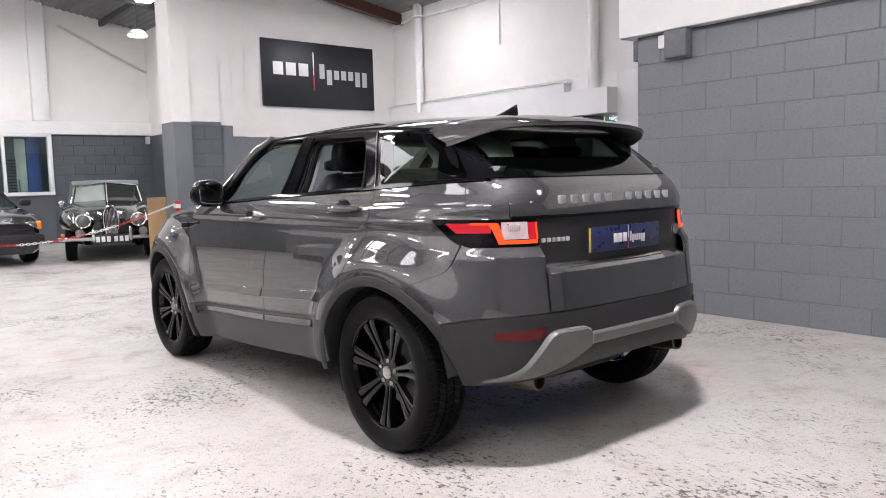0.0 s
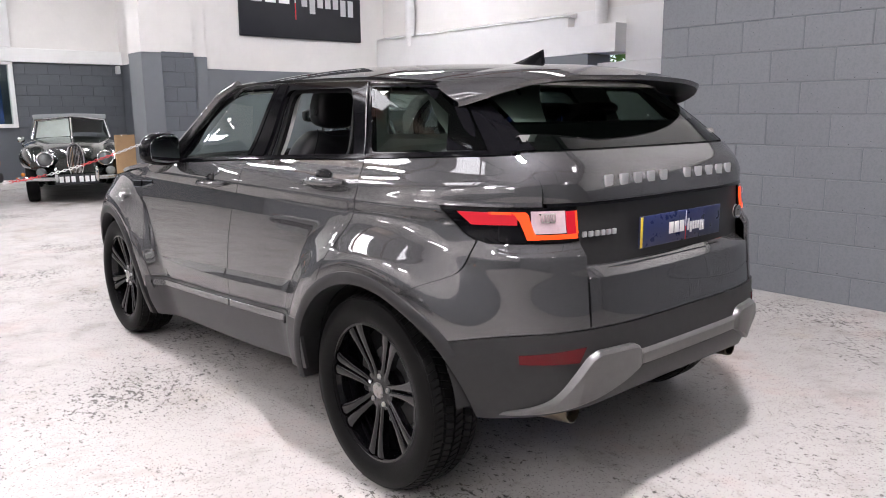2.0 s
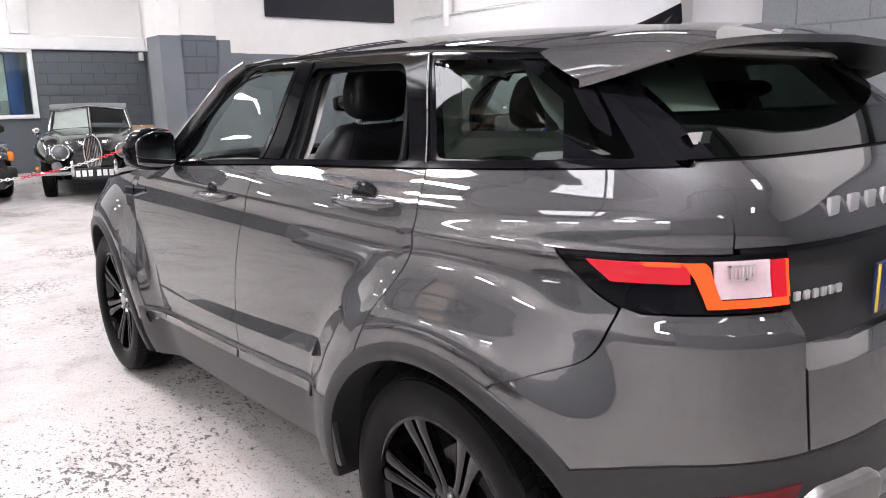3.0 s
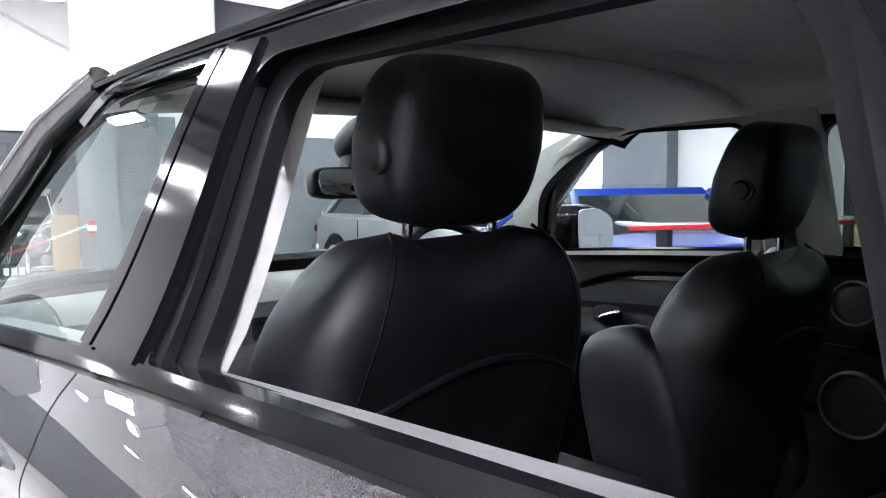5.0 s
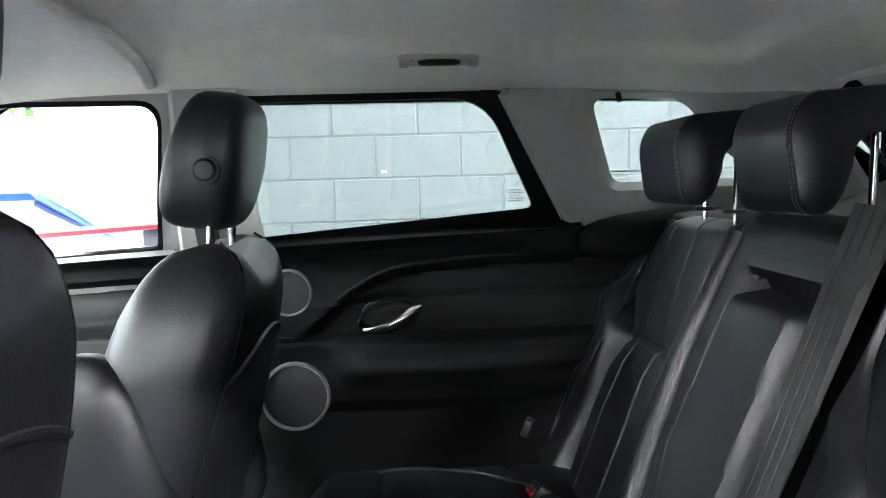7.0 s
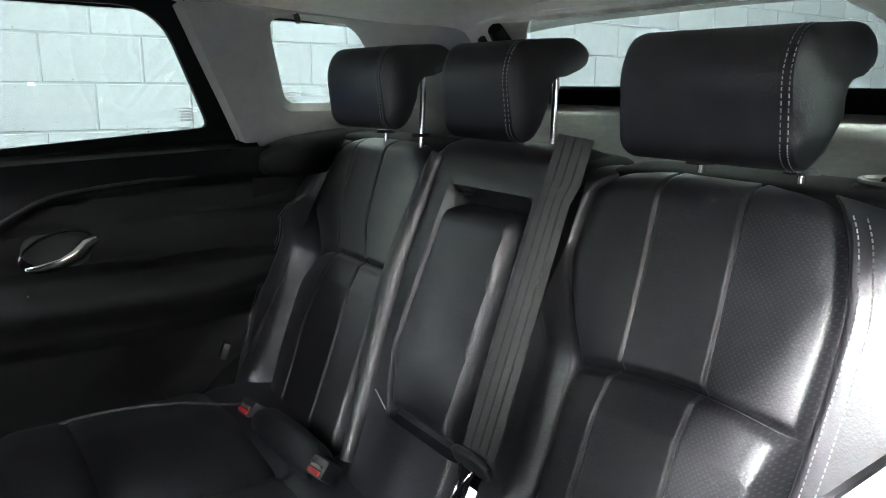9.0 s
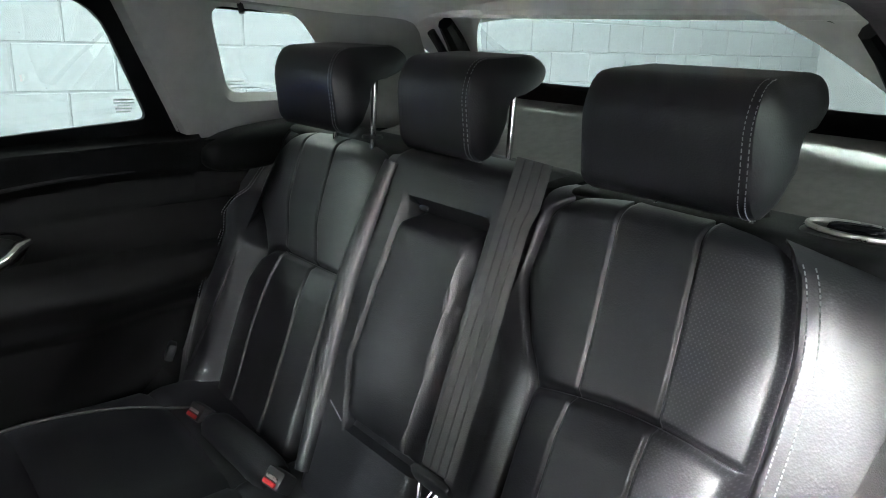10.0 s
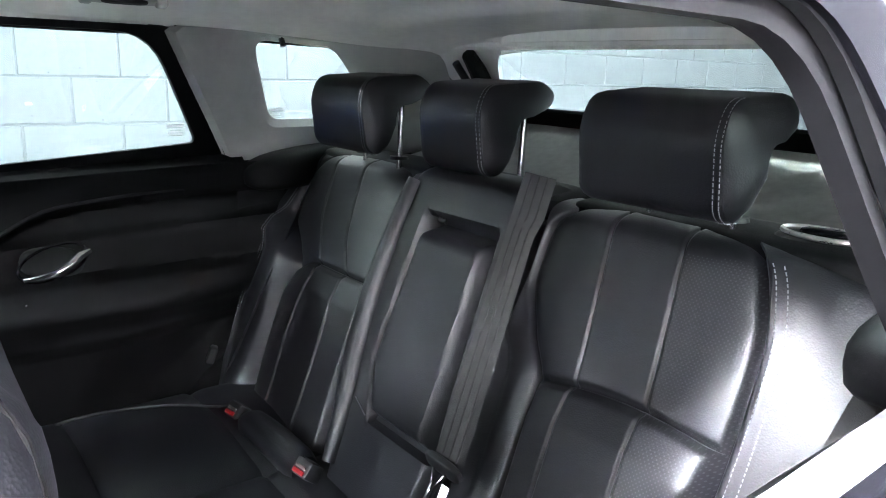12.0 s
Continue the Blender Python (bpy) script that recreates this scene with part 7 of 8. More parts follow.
for side in (-1, 1):
    part("side_belt", rings([[Vector((side * lerp(0.655, 0.60, k / 10), lerp(-0.02, 0.27, k / 10), lerp(1.24, 0.78, k / 10))), Vector((side * lerp(0.63, 0.565, k / 10), lerp(0.02, 0.30, k / 10), lerp(1.235, 0.775, k / 10)))] for k in range(11)], False, False), "webbing", bench, "black outer seat belt strap")
    # quarter trim below the window, beside the rest
    part("quarter_trim", pillow(0.05, 0.17, 0.045, 3, 32, 14), "trim_black", car, "black quarter trim below the window", m=pose(side * 0.69, 0.03, 1.205, -6, 0, side * 8))
    part("quarter_lower", strip_between([[(lerp(0.20, -0.45, k / 12), z, gp) for k in range(13)] for z, gp in ((1.225, 0.05), (1.19, 0.10), (1.0, 0.16), (0.5, 0.2))], side), "trim_black", car, "black lower side trim")
    part("wheel_housing", pillow(0.10, 0.30, 0.25, 3, 28, 14), "carpet", car, m=pose(side * 0.62, -0.02, 0.62))

# luggage cover and tailgate trim
part("luggage_cover", rings([[Vector((lerp(-0.60, 0.60, k / 10), y, z)) for k in range(11)] for y, z in ((-0.09, 1.19), (-0.14, 1.215), (-0.24, 1.235), (-0.36, 1.275), (-0.435, 1.312), (-0.45, 1.29))], False, False), "shelf", car, "grey cloth luggage cover")
part("tailgate_trim", rings([[Vector((x, rear_face(x, z) + gp, z)) for x in [lerp(-0.585, 0.585, k / 24) for k in range(25)]] for z, gp in ((1.10, 0.05), (1.20, 0.045), (1.255, 0.030), (1.30, 0.018), (1.345, 0.014), (1.352, 0.004))], False, False), "trim_black", car, "black trim below the rear window")
for side in (-1, 1):
    part("tailgate_pillar", tube([Vector((side * x, y, z)) for x, y, z in ((0.500, -0.425, 1.25), (0.455, -0.345, 1.35), (0.425, -0.265, 1.435), (0.410, -0.225, 1.468))], [0.030, 0.026, 0.020, 0.016], 8), "trim_black", car, "black rear pillar trim")
    part("gas_strut", tube([(side * 0.470, -0.39, 1.27), (side * 0.455, -0.225, 1.450)], 0.009, 8), "black_plastic", car, "black tailgate strut")
part("load_cover_rear", rings([[Vector((x, rear_face(x, z) + 0.06, z)) for x in [lerp(-0.60, 0.60, k / 24) for k in range(25)]] for z in (0.62, 0.9, 1.23)], False, False), "trim_black", car, "black tailgate lining")
# load floor, footwells
part("load_floor", box((-0.56, -0.60, 0.60), (0.56, 0.0, 0.63), 0.01), "carpet", car)
part("cabin_floor", box((-0.70, 0.0, 0.32), (0.70, 2.3, 0.36), 0.01), "carpet", car)
part("tunnel", pillow(0.13, 0.80, 0.14, 4, 28, 12), "carpet", car, m=pose(0, 0.9, 0.40))
console = part("centre_console", pillow(0.115, 0.42, 0.16, 5, 32, 14), "trim_black", car, "black centre console", m=pose(-0.06, 1.25, 0.66))
part("console_lid", pillow(0.10, 0.15, 0.030, 5, 32, 12), "leather", console, "leather console lid", m=pose(-0.06, 1.02, 0.84))

# dashboard, steering wheel, mirror
dash_rows = []
for k in range(21):
    x = lerp(-0.76, 0.76, k / 20)
    b = 0.05 * (1 - (x / 0.76) ** 2)
    dash_rows.append([Vector((x, 2.13 + b * 3.2, 1.105)), Vector((x, 1.98 + b, 1.125)), Vector((x, 1.86, 1.115)), Vector((x, 1.815, 1.095)), Vector((x, 1.81, 1.06)), Vector((x, 1.84, 1.045)), Vector((x, 1.85, 0.99)), Vector((x, 1.82, 0.97)), Vector((x, 1.83, 0.87)), Vector((x, 1.90, 0.72)), Vector((x, 2.02, 0.60))])
dash = part("dashboard", rings(dash_rows, False, False), "trim_grey", car, "dark grey soft dashboard with air vents")
for x in (-0.60, -0.12, 0.10, 0.62):
    v = part("air_vent", box((x - 0.085, 1.822, 0.998), (x + 0.085, 1.85, 1.042), 0.008), "black_plastic", dash, "black air vent with bright blades")
    for s in (-0.05, 0.05):
        part("vent_blade", box((x + s - 0.004, 1.810, 1.000), (x + s + 0.004, 1.824, 1.040), 0.002, turn=pose(0, 0, 0, 0, 20, 0)), "chrome", v)
scr = part("screen", box((-0.14, 1.818, 0.86), (0.10, 1.832, 0.975), 0.006), "gloss_black", dash, "dark centre screen")
bm = bmesh.new()
for lo, hi in (((-0.155, 1.810, 0.845), (-0.140, 1.834, 0.985)), ((0.10, 1.810, 0.845), (0.115, 1.834, 0.985)), ((-0.155, 1.810, 0.978), (0.115, 1.834, 0.990))):
    add_box(bm, lo, hi, 0.004)
part("screen_bezel", bm, "steel", scr, "satin silver screen surround")
part("instrument_cowl", pillow(0.19, 0.12, 0.065, 3, 36, 14), "trim_black", dash, "black instrument cowl", m=pose(0.30, 1.80, 1.105))
wheel_c = Vector((0.25, 1.60, 1.100))
tilt = Matrix.Translation(wheel_c) @ pose(0, 0, 0, 66)
steer = part("steering_wheel", tube([tilt @ Vector((0.182 * math.cos(a), 0.182 * math.sin(a), 0)) for a in [2 * math.pi * q / 48 for q in range(49)]], 0.0155, 12), "leather", car, "black leather steering wheel")
part("wheel_hub", pillow(0.065, 0.055, 0.03, 3, 28, 12), "black_plastic", steer, m=tilt)
for a in (180, 0, 270):
    v = Vector((math.cos(radians(a)), math.sin(radians(a)), 0))
    part("wheel_spoke", tube([tilt @ (v * 0.04), tilt @ (v * 0.172)], [0.022, 0.014], 10, 0.5), "steel" if a != 270 else "black_plastic", steer)
part("steering_column", tube([wheel_c + Vector((0, 0.03, -0.01)), wheel_c + Vector((0, 0.22, -0.09))], 0.045, 12), "black_plastic", steer)
rvm = part("rear_mirror", pillow(0.118, 0.020, 0.036, 4.5, 40, 14), "black_plastic", car, "black framed interior mirror", m=pose(-0.055, 1.64, 1.372, -6, 0, 8))
part("mirror_face", pillow(0.108, 0.002, 0.030, 5, 36, 8), "mirror", rvm, "silvered mirror face", m=pose(-0.055, 1.64, 1.372, -6, 0, 8) @ Matrix.Translation((0, -0.0205, 0)))
part("mirror_stalk", tube([(-0.04, 1.66, 1.385), (-0.02, 1.68, 1.43), (0.0, 1.70, 1.47)], [0.018, 0.028, 0.045], 10), "black_plastic", rvm)
part("sensor_cover", pillow(0.06, 0.07, 0.035, 3, 28, 12), "black_plastic", rvm, "black sensor cover", m=pose(0.0, 1.66, 1.475, -30))
# printed marks on the glass, as plain bars
for y, z in ((0.322, 1.289), (0.095, 1.322)):
    bm = bmesh.new()
    for k in range(5):
        w = (0.020, 0.020, 0.012, 0.016, 0.014)[k]
        c = on_side(y, z + 0.012 - 0.006 * k, -0.016, 1)
        add_box(bm, c - Vector((0.0006, w, 0.0014)), c + Vector((0.0006, w, 0.0012)), 0)
    part("glass_mark", bm, "trim_grey", car, "small printed glass mark", smooth=False)


# ---- other cars in the hall ----
def road_wheel(parent, x, y, r, w, side, rim_mat="steel"):
    o = part("wheel", lathe([(r * 0.60, -w / 2), (r * 0.68, -w / 2 - 0.012), (r * 0.93, -w / 2), (r, -w / 2 + 0.03), (r, w / 2 - 0.03), (r * 0.93, w / 2), (r * 0.60, w / 2)], 36, "x", (x, y, r)), "rubber", parent, "black tyre on a metal rim")
    f = side * w / 2
    part("rim", lathe([(0.0, f * 0.6), (r * 0.16, f * 0.75), (r * 0.2, f * 0.5), (r * 0.5, f * 0.55), (r * 0.60, f * 0.95), (r * 0.63, f)], 28, "x", (x, y, r)), rim_mat, o)
    return o


def simple_car(name, label, L, W, H, belt, mat, at, bonnet=0.33, boot=0.20, wing=False, stance=0.34, grille=True):
    """A saloon or coupe, nose towards -y, built round its middle."""
    c = thing(name, label, "car", at=at)
    half = smooth_line((-0.5, 0.80), (-0.46, 0.92), (-0.35, 1.0), (0.30, 1.0), (0.46, 0.93), (0.5, 0.82))
    top = smooth_line((-0.5, belt * 0.72), (-0.44, belt * 0.86), (-0.5 + bonnet, belt), (0.5 - boot, belt * 1.02), (0.46, belt * 0.98), (0.5, belt * 0.86))
    rows = []
    for i in range(61):
        t = -0.5 + i / 60
        y, w, zt = t * L, half(t) * W / 2, top(t)
        wheel = max(0.0, 1 - min(abs(y + L * 0.31), abs(y - L * 0.31)) / (stance * 1.12))
        lo = 0.20 + math.sqrt(max(0.0, 1 - (1 - wheel) ** 2)) * stance * 1.35 if wheel > 0 else 0.20
        rows.append([Vector((s * w * k, y, z)) for s, k, z in ((-1, 0.88, lo), (-1, 0.97, lo + 0.05), (-1, 1.0, lerp(lo, zt, 0.55)), (-1, 0.97, zt - 0.05), (-1, 0.86, zt), (-1, 0.4, zt + 0.03), (1, 0.4, zt + 0.03),
                                                                 (1, 0.86, zt), (1, 0.97, zt - 0.05), (1, 1.0, lerp(lo, zt, 0.55)), (1, 0.97, lo + 0.05), (1, 0.88, lo))])
    part("body", rings(rows), mat, c, "painted body shell")
    y0, y1 = (-0.5 + bonnet) * L, (0.5 - boot) * L
    ya, yb = y0 + 0.20 * L * 0.9, y1 - 0.14 * L
    zs = belt * 1.0
    roof = [[Vector((s * x, y, z)) for s, x, y, z in ((-1, W * 0.31, ya, H), (-1, W * 0.31, yb, H - 0.03), (1, W * 0.31, yb, H - 0.03), (1, W * 0.31, ya, H))],
            [Vector((s * x, y, z)) for s, x, y, z in ((-1, W * 0.33, ya - 0.05, H - 0.05), (-1, W * 0.33, yb + 0.05, H - 0.08), (1, W * 0.33, yb + 0.05, H - 0.08), (1, W * 0.33, ya - 0.05, H - 0.05))]]
    bm = rings(roof, True, True)
    part("roof", bm, mat, c, "painted roof")
    pillars = ((ya - 0.05, y0), ((ya + yb) / 2, (y0 + y1) / 2 + 0.05), (yb + 0.05, y1))
    for s in (-1, 1):
        for k, (yt, yl) in enumerate(pillars):
            part("pillar", tube([(s * W * 0.325, yt, H - 0.06), (s * W * 0.37, lerp(yt, yl, 0.5), lerp(H - 0.06, zs, 0.5) + 0.02), (s * W * 0.43, yl, zs)], 0.028, 8), "black_plastic" if k == 1 else mat, c)
        g = [[Vector((s * W * lerp(0.43, 0.33, v), lerp(lerp(y0, y1, u), lerp(ya - 0.05, yb + 0.05, u), v), lerp(zs, H - 0.07, v))) for u in (0, 0.25, 0.5, 0.75, 1)] for v in (0, 0.5, 1)]
        part("side_window", rings(g, False, False), "car_glass", c, "side windows")
        part("door_mirror", pillow(0.10, 0.06, 0.065, 3, 24, 12), "black_plastic", c, "door mirror", m=pose(s * (W / 2 + 0.06), y0 + 0.12, zs + 0.08))
        for y in (-L * 0.31, L * 0.31):
            road_wheel(c, s * (W / 2 - 0.11), y, stance, 0.21, s)
        part("headlamp", pillow(0.13, 0.05, 0.062, 3, 28, 12), "headlamp", c, "glass headlamp", m=pose(s * W * 0.35, -L * 0.482, belt * 0.70))
        part("indicator", pillow(0.05, 0.06, 0.07, 3, 20, 10), "amber", c, "amber indicator", m=pose(s * W * 0.455, -L * 0.462, belt * 0.70))
        part("rear_lamp", pillow(0.15, 0.05, 0.07, 3, 24, 10), "red_dim", c, "red rear lamp", m=pose(s * W * 0.36, L * 0.485, belt * 0.78))
        part("door_line", tube([(s * W * 0.502, (y0 + y1) / 2 + 0.05, 0.32), (s * W * 0.501, (y0 + y1) / 2 + 0.05, belt - 0.06)], 0.006, 5), "dark_void", c)
    g = [[Vector((W * lerp(0.43, 0.325, v) * u, lerp(y0 - 0.02, ya - 0.05, v) - 0.08 * (1 - u * u) * (1 - v), lerp(zs, H - 0.05, v))) for u in (-1, -0.5, 0, 0.5, 1)] for v in (0, 0.5, 1)]
    part("windscreen", rings(g, False, False), "car_glass", c, "raked windscreen")
    g = [[Vector((W * lerp(0.43, 0.325, v) * u, lerp(y1 + 0.02, yb + 0.05, v) + 0.05 * (1 - u * u) * (1 - v), lerp(zs + 0.02, H - 0.08, v))) for u in (-1, -0.5, 0, 0.5, 1)] for v in (0, 0.5, 1)]
    part("rear_window", rings(g, False, False), "car_glass", c, "rear window")
    part("bumper", pillow(W * 0.49, 0.12, 0.11, 5, 36, 12), "black_plastic" if grille else mat, c, "front bumper", m=pose(0, -L * 0.475, 0.42))
    part("bumper", pillow(W * 0.49, 0.12, 0.12, 5, 36, 12), mat, c, "rear bumper", m=pose(0, L * 0.475, 0.45))
    if grille:
        part("grille", pillow(W * 0.22, 0.05, 0.085, 4, 28, 10), "black_plastic", c, "dark grille", m=pose(0, -L * 0.487, belt * 0.66))
    part("cabin_fill", box((-W * 0.36, y0 + 0.35, 0.3), (W * 0.36, y1 - 0.2, belt - 0.12), 0.05), "trim_black", c, "dark seats inside")
    if wing:
        w = part("rear_spoiler", pillow(W * 0.46, 0.13, 0.022, 4, 40, 10, lambda p: Vector((p.x, p.y, p.z + 0.03 * (p.x / (W * 0.46)) ** 4))), "white_car", c, "white and red rear wing", m=pose(0, L * 0.47, belt + 0.13))
        part("spoiler_band", box((-W * 0.46, L * 0.47 + 0.128, belt + 0.12), (W * 0.46, L * 0.47 + 0.140, belt + 0.145), 0.004), "red_plastic", w, "red edge of the wing")
        for s in (-1, 1):
            part("spoiler_leg", box((s * W * 0.28 - 0.02, L * 0.45, belt - 0.04), (s * W * 0.28 + 0.02, L * 0.47 + 0.05, belt + 0.12), 0.006), "black_plastic", w)
    return c


simple_car("coupe_car", "bright blue coupe with a tall white and red rear wing", 4.0, 1.72, 1.33, 0.95, "blue_paint", pose(4.20, 4.02, FLOOR, 0, 0, 151), wing=True)
simple_car("hatchback_car", "silver hatchback parked by the white wall", 3.7, 1.58, 1.44, 0.96, "silver_car", pose(5.46, 7.75, FLOOR, 0, 0, -3), boot=0.08)
simple_car("saloon_car", "black older saloon with amber indicators and black mirrors", 4.35, 1.66, 1.38, 0.93, "navy_paint", pose(-0.84, 13.05, FLOOR, 0, 0, 2), boot=0.22)
simple_car("sports_car", "white sports coupe facing the grey car", 4.5, 1.88, 1.32, 0.92, "white_car", pose(-6.3, 3.3, FLOOR, 0, 0, 82), boot=0.12)
simple_car("estate_car", "silver hatchback facing the grey car", 4.4, 1.82, 1.50, 1.0, "silver_car", pose(-6.5, 6.4, FLOOR, 0, 0, 80), boot=0.08)
simple_car("saloon_car", "dark saloon facing the grey car", 4.5, 1.82, 1.43, 0.97, "navy_paint", pose(-6.4, 0.2, FLOOR, 0, 0, 84), boot=0.2)


def classic_car(at):
    c = thing("classic_car", "dark green classic roadster with chrome grille and grey hood up", "car", at=at)
    # hull: narrow bonnet between full wings
    rows = []
    wf = smooth_line((0.0, 0.30), (0.25, 0.46), (0.7, 0.60), (1.3, 0.74), (2.4, 0.80), (3.4, 0.72), (4.2, 0.45), (4.4, 0.30))
    zf = smooth_line((0.0, 0.72), (0.2, 0.86), (0.8, 0.96), (1.35, 1.00), (2.6, 0.98), (3.5, 0.90), (4.2, 0.72), (4.4, 0.6))
    for i in range(41):
        y = 4.4 * i / 40
        w, z = wf(y), zf(y)
        rows.append([Vector((w * a, 0.05 + y, zz)) for a, zz in ((-0.9, 0.28), (-1.0, 0.5), (-0.98, z - 0.12), (-0.75, z - 0.03), (-0.3, z), (0.3, z), (0.75, z - 0.03), (0.98, z - 0.12), (1.0, 0.5), (0.9, 0.28))])
    part("body", rings(rows), "green_paint", c, "dark green bonnet and hull")
    for s in (-1, 1):
        rs = []
        for i in range(25):
            t = i / 24
            y = lerp(0.06, 2.3, t)
            zc = lerp(0.60, 0.52, t) + 0.14 * math.sin(math.pi * min(1, t * 1.5)) * (1 - t * 0.4)
            r = 0.26 * (math.sin(math.pi * min(0.5, 0.10 + t * 1.4)) if t < 0.3 else lerp(1.0, 0.35, (t - 0.3) / 0.7))
            rs.append([Vector((s * 0.56 + r * 0.95 * math.cos(a), y, zc + r * 0.85 * math.sin(a))) for a in [2 * math.pi * q / 20 for q in range(20)]])
        part("front_wing", rings(rs), "green_paint", c, "rounded dark green front wing")
        hl = part("headlamp", pillow(0.115, 0.07, 0.115, 2, 28, 14), "headlamp", c, "round chrome headlamp", m=pose(s * 0.425, 0.08, 0.69))
        part("headlamp_ring", tube([(s * 0.425 + 0.112 * math.cos(a), 0.030, 0.69 + 0.112 * math.sin(a)) for a in [2 * math.pi * q / 24 for q in range(25)]], 0.012, 6), "chrome", hl)
        part("fog_lamp", pillow(0.075, 0.045, 0.075, 2, 24, 12), "headlamp", c, "round auxiliary lamp", m=pose(s * 0.485, -0.02, 0.495))
        part("side_lamp", pillow(0.03, 0.03, 0.03, 2, 14, 8), "amber", c, "small amber lamp", m=pose(s * 0.74, 0.10, 0.47))
        part("bumper", tube([(s * 0.20, -0.06, 0.40), (s * 0.5, -0.05, 0.40), (s * 0.72, 0.02, 0.40), (s * 0.80, 0.14, 0.40)], 0.052, 10, 0.6), "chrome", c, "chrome bumper half")
        part("overrider", pillow(0.030, 0.035, 0.12, 2.6, 18, 12), "chrome", c, "chrome overrider", m=pose(s * 0.285, -0.10, 0.46))
        mi = part("wing_mirror", pillow(0.055, 0.03, 0.05, 2.2, 18, 10), "chrome", c, "round chrome wing mirror", m=pose(s * 0.735, 0.62, 0.985))
        part("mirror_stalk", tube([(s * 0.70, 0.64, 0.82), (s * 0.73, 0.62, 0.94)], 0.010, 6), "chrome", mi)
        road_wheel(c, s * 0.63, 0.62, 0.33, 0.17, s)
        road_wheel(c, s * 0.63, 3.35, 0.33, 0.17, s)
    # grille
    gr = part("grille", pillow(0.165, 0.05, 0.245, 2.6, 36, 18, lambda p: Vector((p.x * 0.66 * (1 - 0.18 * max(0, -p.z) / 0.245), p.y, p.z))), "dark_void", c, "tall narrow chrome grille", m=pose(0, 0.04, 0.66))
    for k in range(9):
        x = -0.128 + 0.032 * k
        h = 0.24 * math.sqrt(max(0.05, 1 - abs(x / 0.165) ** 2.4))
        part("grille_bar", tube([(x * 0.54, -0.02, 0.66 - h), (x * 0.66, -0.03, 0.66), (x * 0.64, -0.02, 0.66 + h * 0.97)], 0.0055, 6), "chrome", gr)
    part("grille_surround", tube([(0.115 * math.copysign(abs(math.cos(a)) ** 0.7, math.cos(a)) * (1 - 0.2 * max(0, -math.sin(a))), -0.005, 0.66 + 0.255 * math.sin(a)) for a in [2 * math.pi * q / 36 for q in range(37)]], 0.014, 8), "chrome", gr)
    part("bonnet_badge", pillow(0.07, 0.03, 0.02, 2.4, 20, 8), "chrome", c, "chrome bonnet badge", m=pose(0, 0.05, 0.925))
    pl = part("number_plate", box((-0.30, -0.11, 0.31), (0.30, -0.09, 0.46), 0.006), "sign_black", c, "black number plate with pale bars")
    for k in range(6):
        x = -0.25 + 0.082 * k + (0.03 if k > 2 else 0)
        part("plate_bar", box((x, -0.115, 0.34), (x + 0.058, -0.109, 0.43), 0.002), "white_ink", pl)
    # screen, hood
    fr = part("windscreen_frame", tube([(-0.60, 1.42, 0.97), (-0.53, 1.52, 1.27), (0.0, 1.44, 1.33), (0.53, 1.52, 1.27), (0.60, 1.42, 0.97)], 0.018, 8), "chrome", c, "chrome windscreen frame")
    for s in (-1, 1):
        part("pane", rings([[Vector((s * 0.60, 1.42, 0.97)), Vector((s * 0.01, 1.32, 1.00))], [Vector((s * 0.53, 1.52, 1.27)), Vector((s * 0.01, 1.44, 1.33))]], False, False), "clear", fr, "flat split windscreen pane")
    # white card added behind one pane to stand in for its bright reflection
    part("reflection_card", rings([[Vector((-0.55, 1.47, 0.985)), Vector((-0.03, 1.38, 1.01))], [Vector((-0.49, 1.55, 1.25)), Vector((-0.03, 1.48, 1.30))]], False, False), "blind", fr, "white card added for the bright reflection in the split windscreen")
    part("screen_pillar", tube([(0, 1.32, 0.99), (0, 1.44, 1.33)], 0.012, 6), "chrome", fr)
    hood = [[Vector((w * a, y, z + 0.02 * (1 - a * a))) for a in (-1, -0.9, -0.5, 0, 0.5, 0.9, 1)] for w, y, z in ((0.55, 1.50, 1.29), (0.58, 1.75, 1.36), (0.58, 2.2, 1.37), (0.56, 2.6, 1.30), (0.54, 2.85, 1.02))]
    part("hood", rings(hood, False, False), "hood_cloth", c, "grey cloth hood")
    for s in (-1, 1):
        side = [[Vector((s * 0.56, 1.50, 1.28)), Vector((s * 0.60, 1.45, 0.98))], [Vector((s * 0.58, 2.2, 1.34)), Vector((s * 0.66, 2.2, 0.97))], [Vector((s * 0.55, 2.75, 1.10)), Vector((s * 0.62, 2.8, 0.95))]]
        part("hood_side", rings(side, False, False), "hood_cloth", c)
    return c


classic_car(pose(0.95, 10.42, FLOOR, 0, 0, -14))


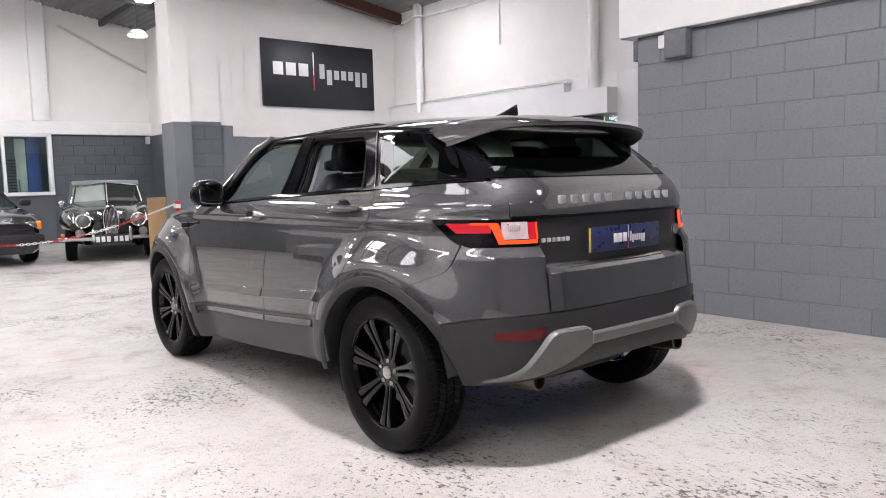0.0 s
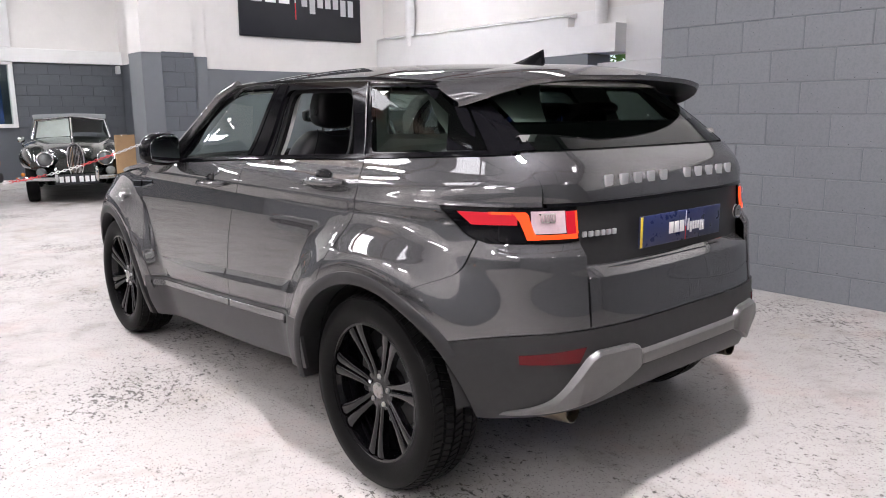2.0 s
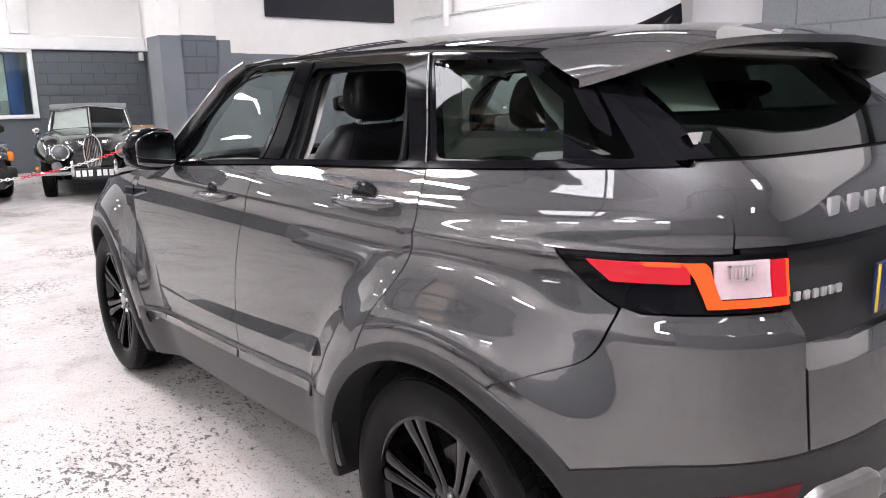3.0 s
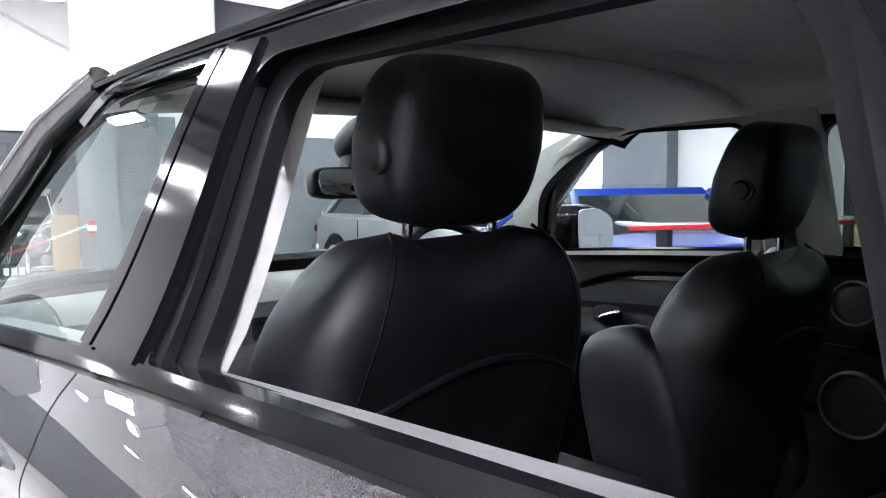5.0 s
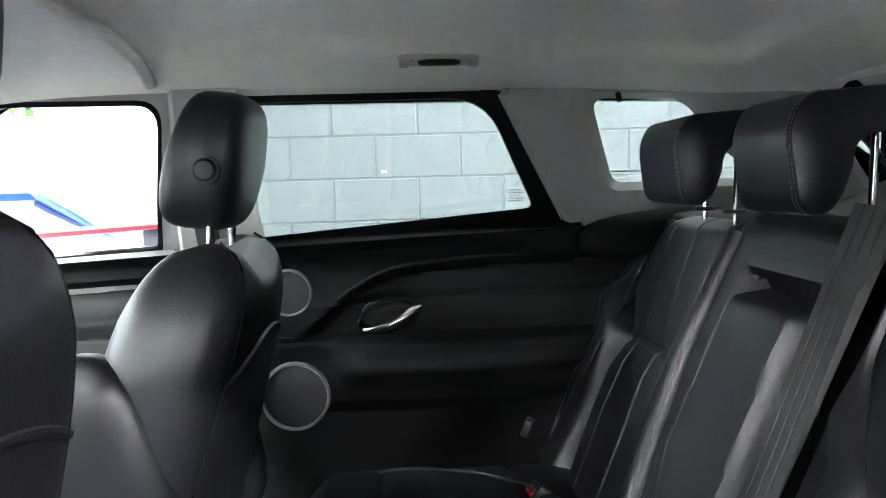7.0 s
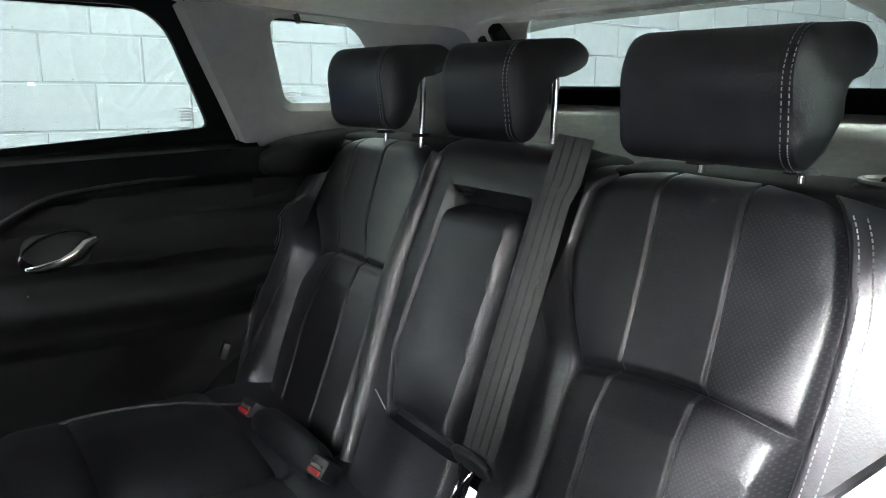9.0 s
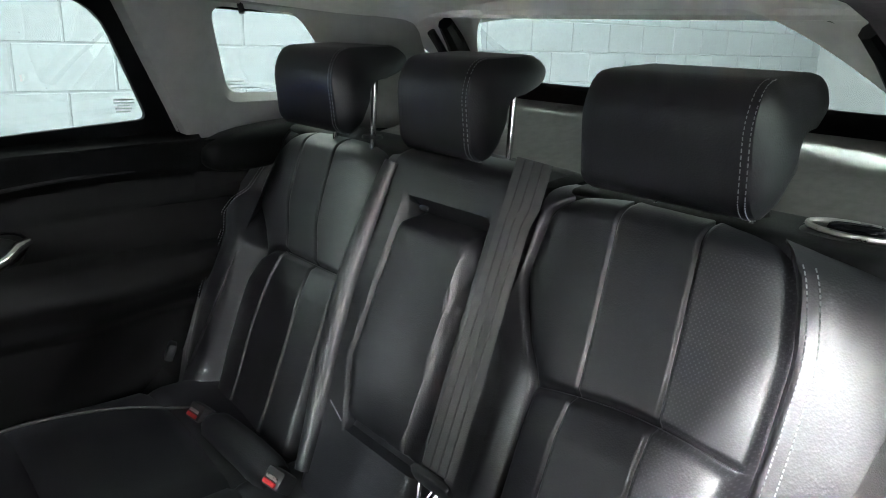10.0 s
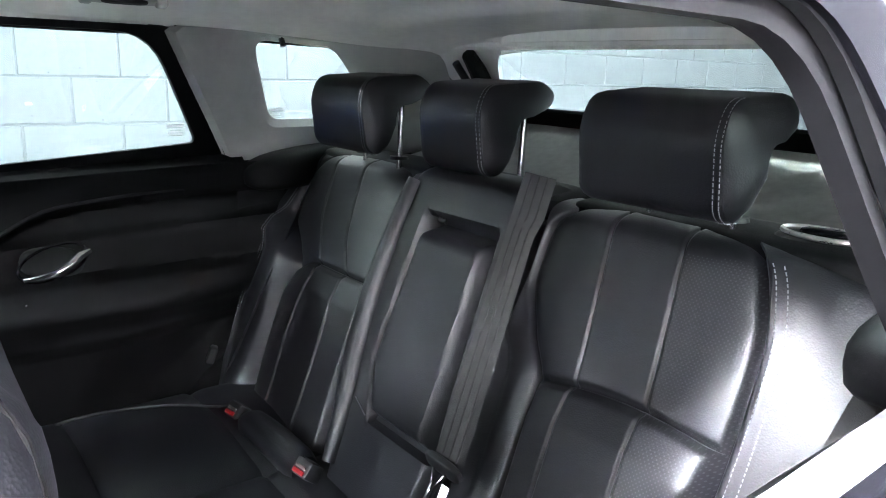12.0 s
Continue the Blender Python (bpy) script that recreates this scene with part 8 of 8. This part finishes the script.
# ---- blocks of the walls ----
def block_mesh(lx, ly, lz, name, mat):
    me = bpy.data.meshes.new(name)
    bm = box((-lx / 2, -ly / 2, -lz / 2), (lx / 2, ly / 2, lz / 2), 0.004, 1)
    bm.to_mesh(me)
    bm.free()
    me.materials.append(M[mat])
    return me


rng = random.Random(11)
cut_meshes = {}
for c in range(11):
    z0, z1 = 0.225 * c, min(0.225 * c + 0.225, 2.498)
    y = 1.436
    first = 0.24 if c % 2 == 0 else 0.465
    k = 0
    while y > -7.9:
        w = first if k == 0 else 0.45
        h = z1 - z0
        key = (round(w, 3), round(h, 3))
        if key not in cut_meshes:
            cut_meshes[key] = block_mesh(0.012, w - 0.007, h - 0.007, "block", "block")
        ob = new("block", cut_meshes[key])
        ob.parent = block_wall
        ob.location = (3.086 - rng.random() * 0.0025, y - w / 2, (z0 + z1) / 2)
        y -= w
        k += 1
cut_meshes = {}
for c in range(11):
    z0, z1 = 0.225 * c, min(0.225 * c + 0.225, 2.498)
    x, k = 1.362, 0
    while x < 3.59:
        w = min(0.45 if (k or c % 2) else 0.225, 3.6 - x)
        key = (round(w, 3), round(z1 - z0, 3))
        if key not in cut_meshes:
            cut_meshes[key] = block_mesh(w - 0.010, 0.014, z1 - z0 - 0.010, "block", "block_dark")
        ob = new("block", cut_meshes[key])
        ob.parent = wall_back
        ob.location = (x + w / 2, 16.005 - rng.random() * 0.003, (z0 + z1) / 2)
        x += w
        k += 1
cut_meshes = {}
pier = bpy.data.objects["pier_2"]
for c in range(11):
    z0, z1 = 0.225 * c, min(0.225 * c + 0.225, 2.325)
    x, k = 2.046, 0
    while x < 2.57 and z1 - z0 > 0.03:
        w = min(0.225 if (k == 0 and c % 2) else 0.36, 2.578 - x)
        key = (round(w, 3), round(z1 - z0, 3))
        if key not in cut_meshes:
            cut_meshes[key] = block_mesh(w - 0.008, 0.010, z1 - z0 - 0.008, "block", "block_pier")
        ob = new("block", cut_meshes[key])
        ob.parent = pier
        ob.location = (x + w / 2, 9.519 - rng.random() * 0.003, (z0 + z1) / 2)
        x += w
        k += 1
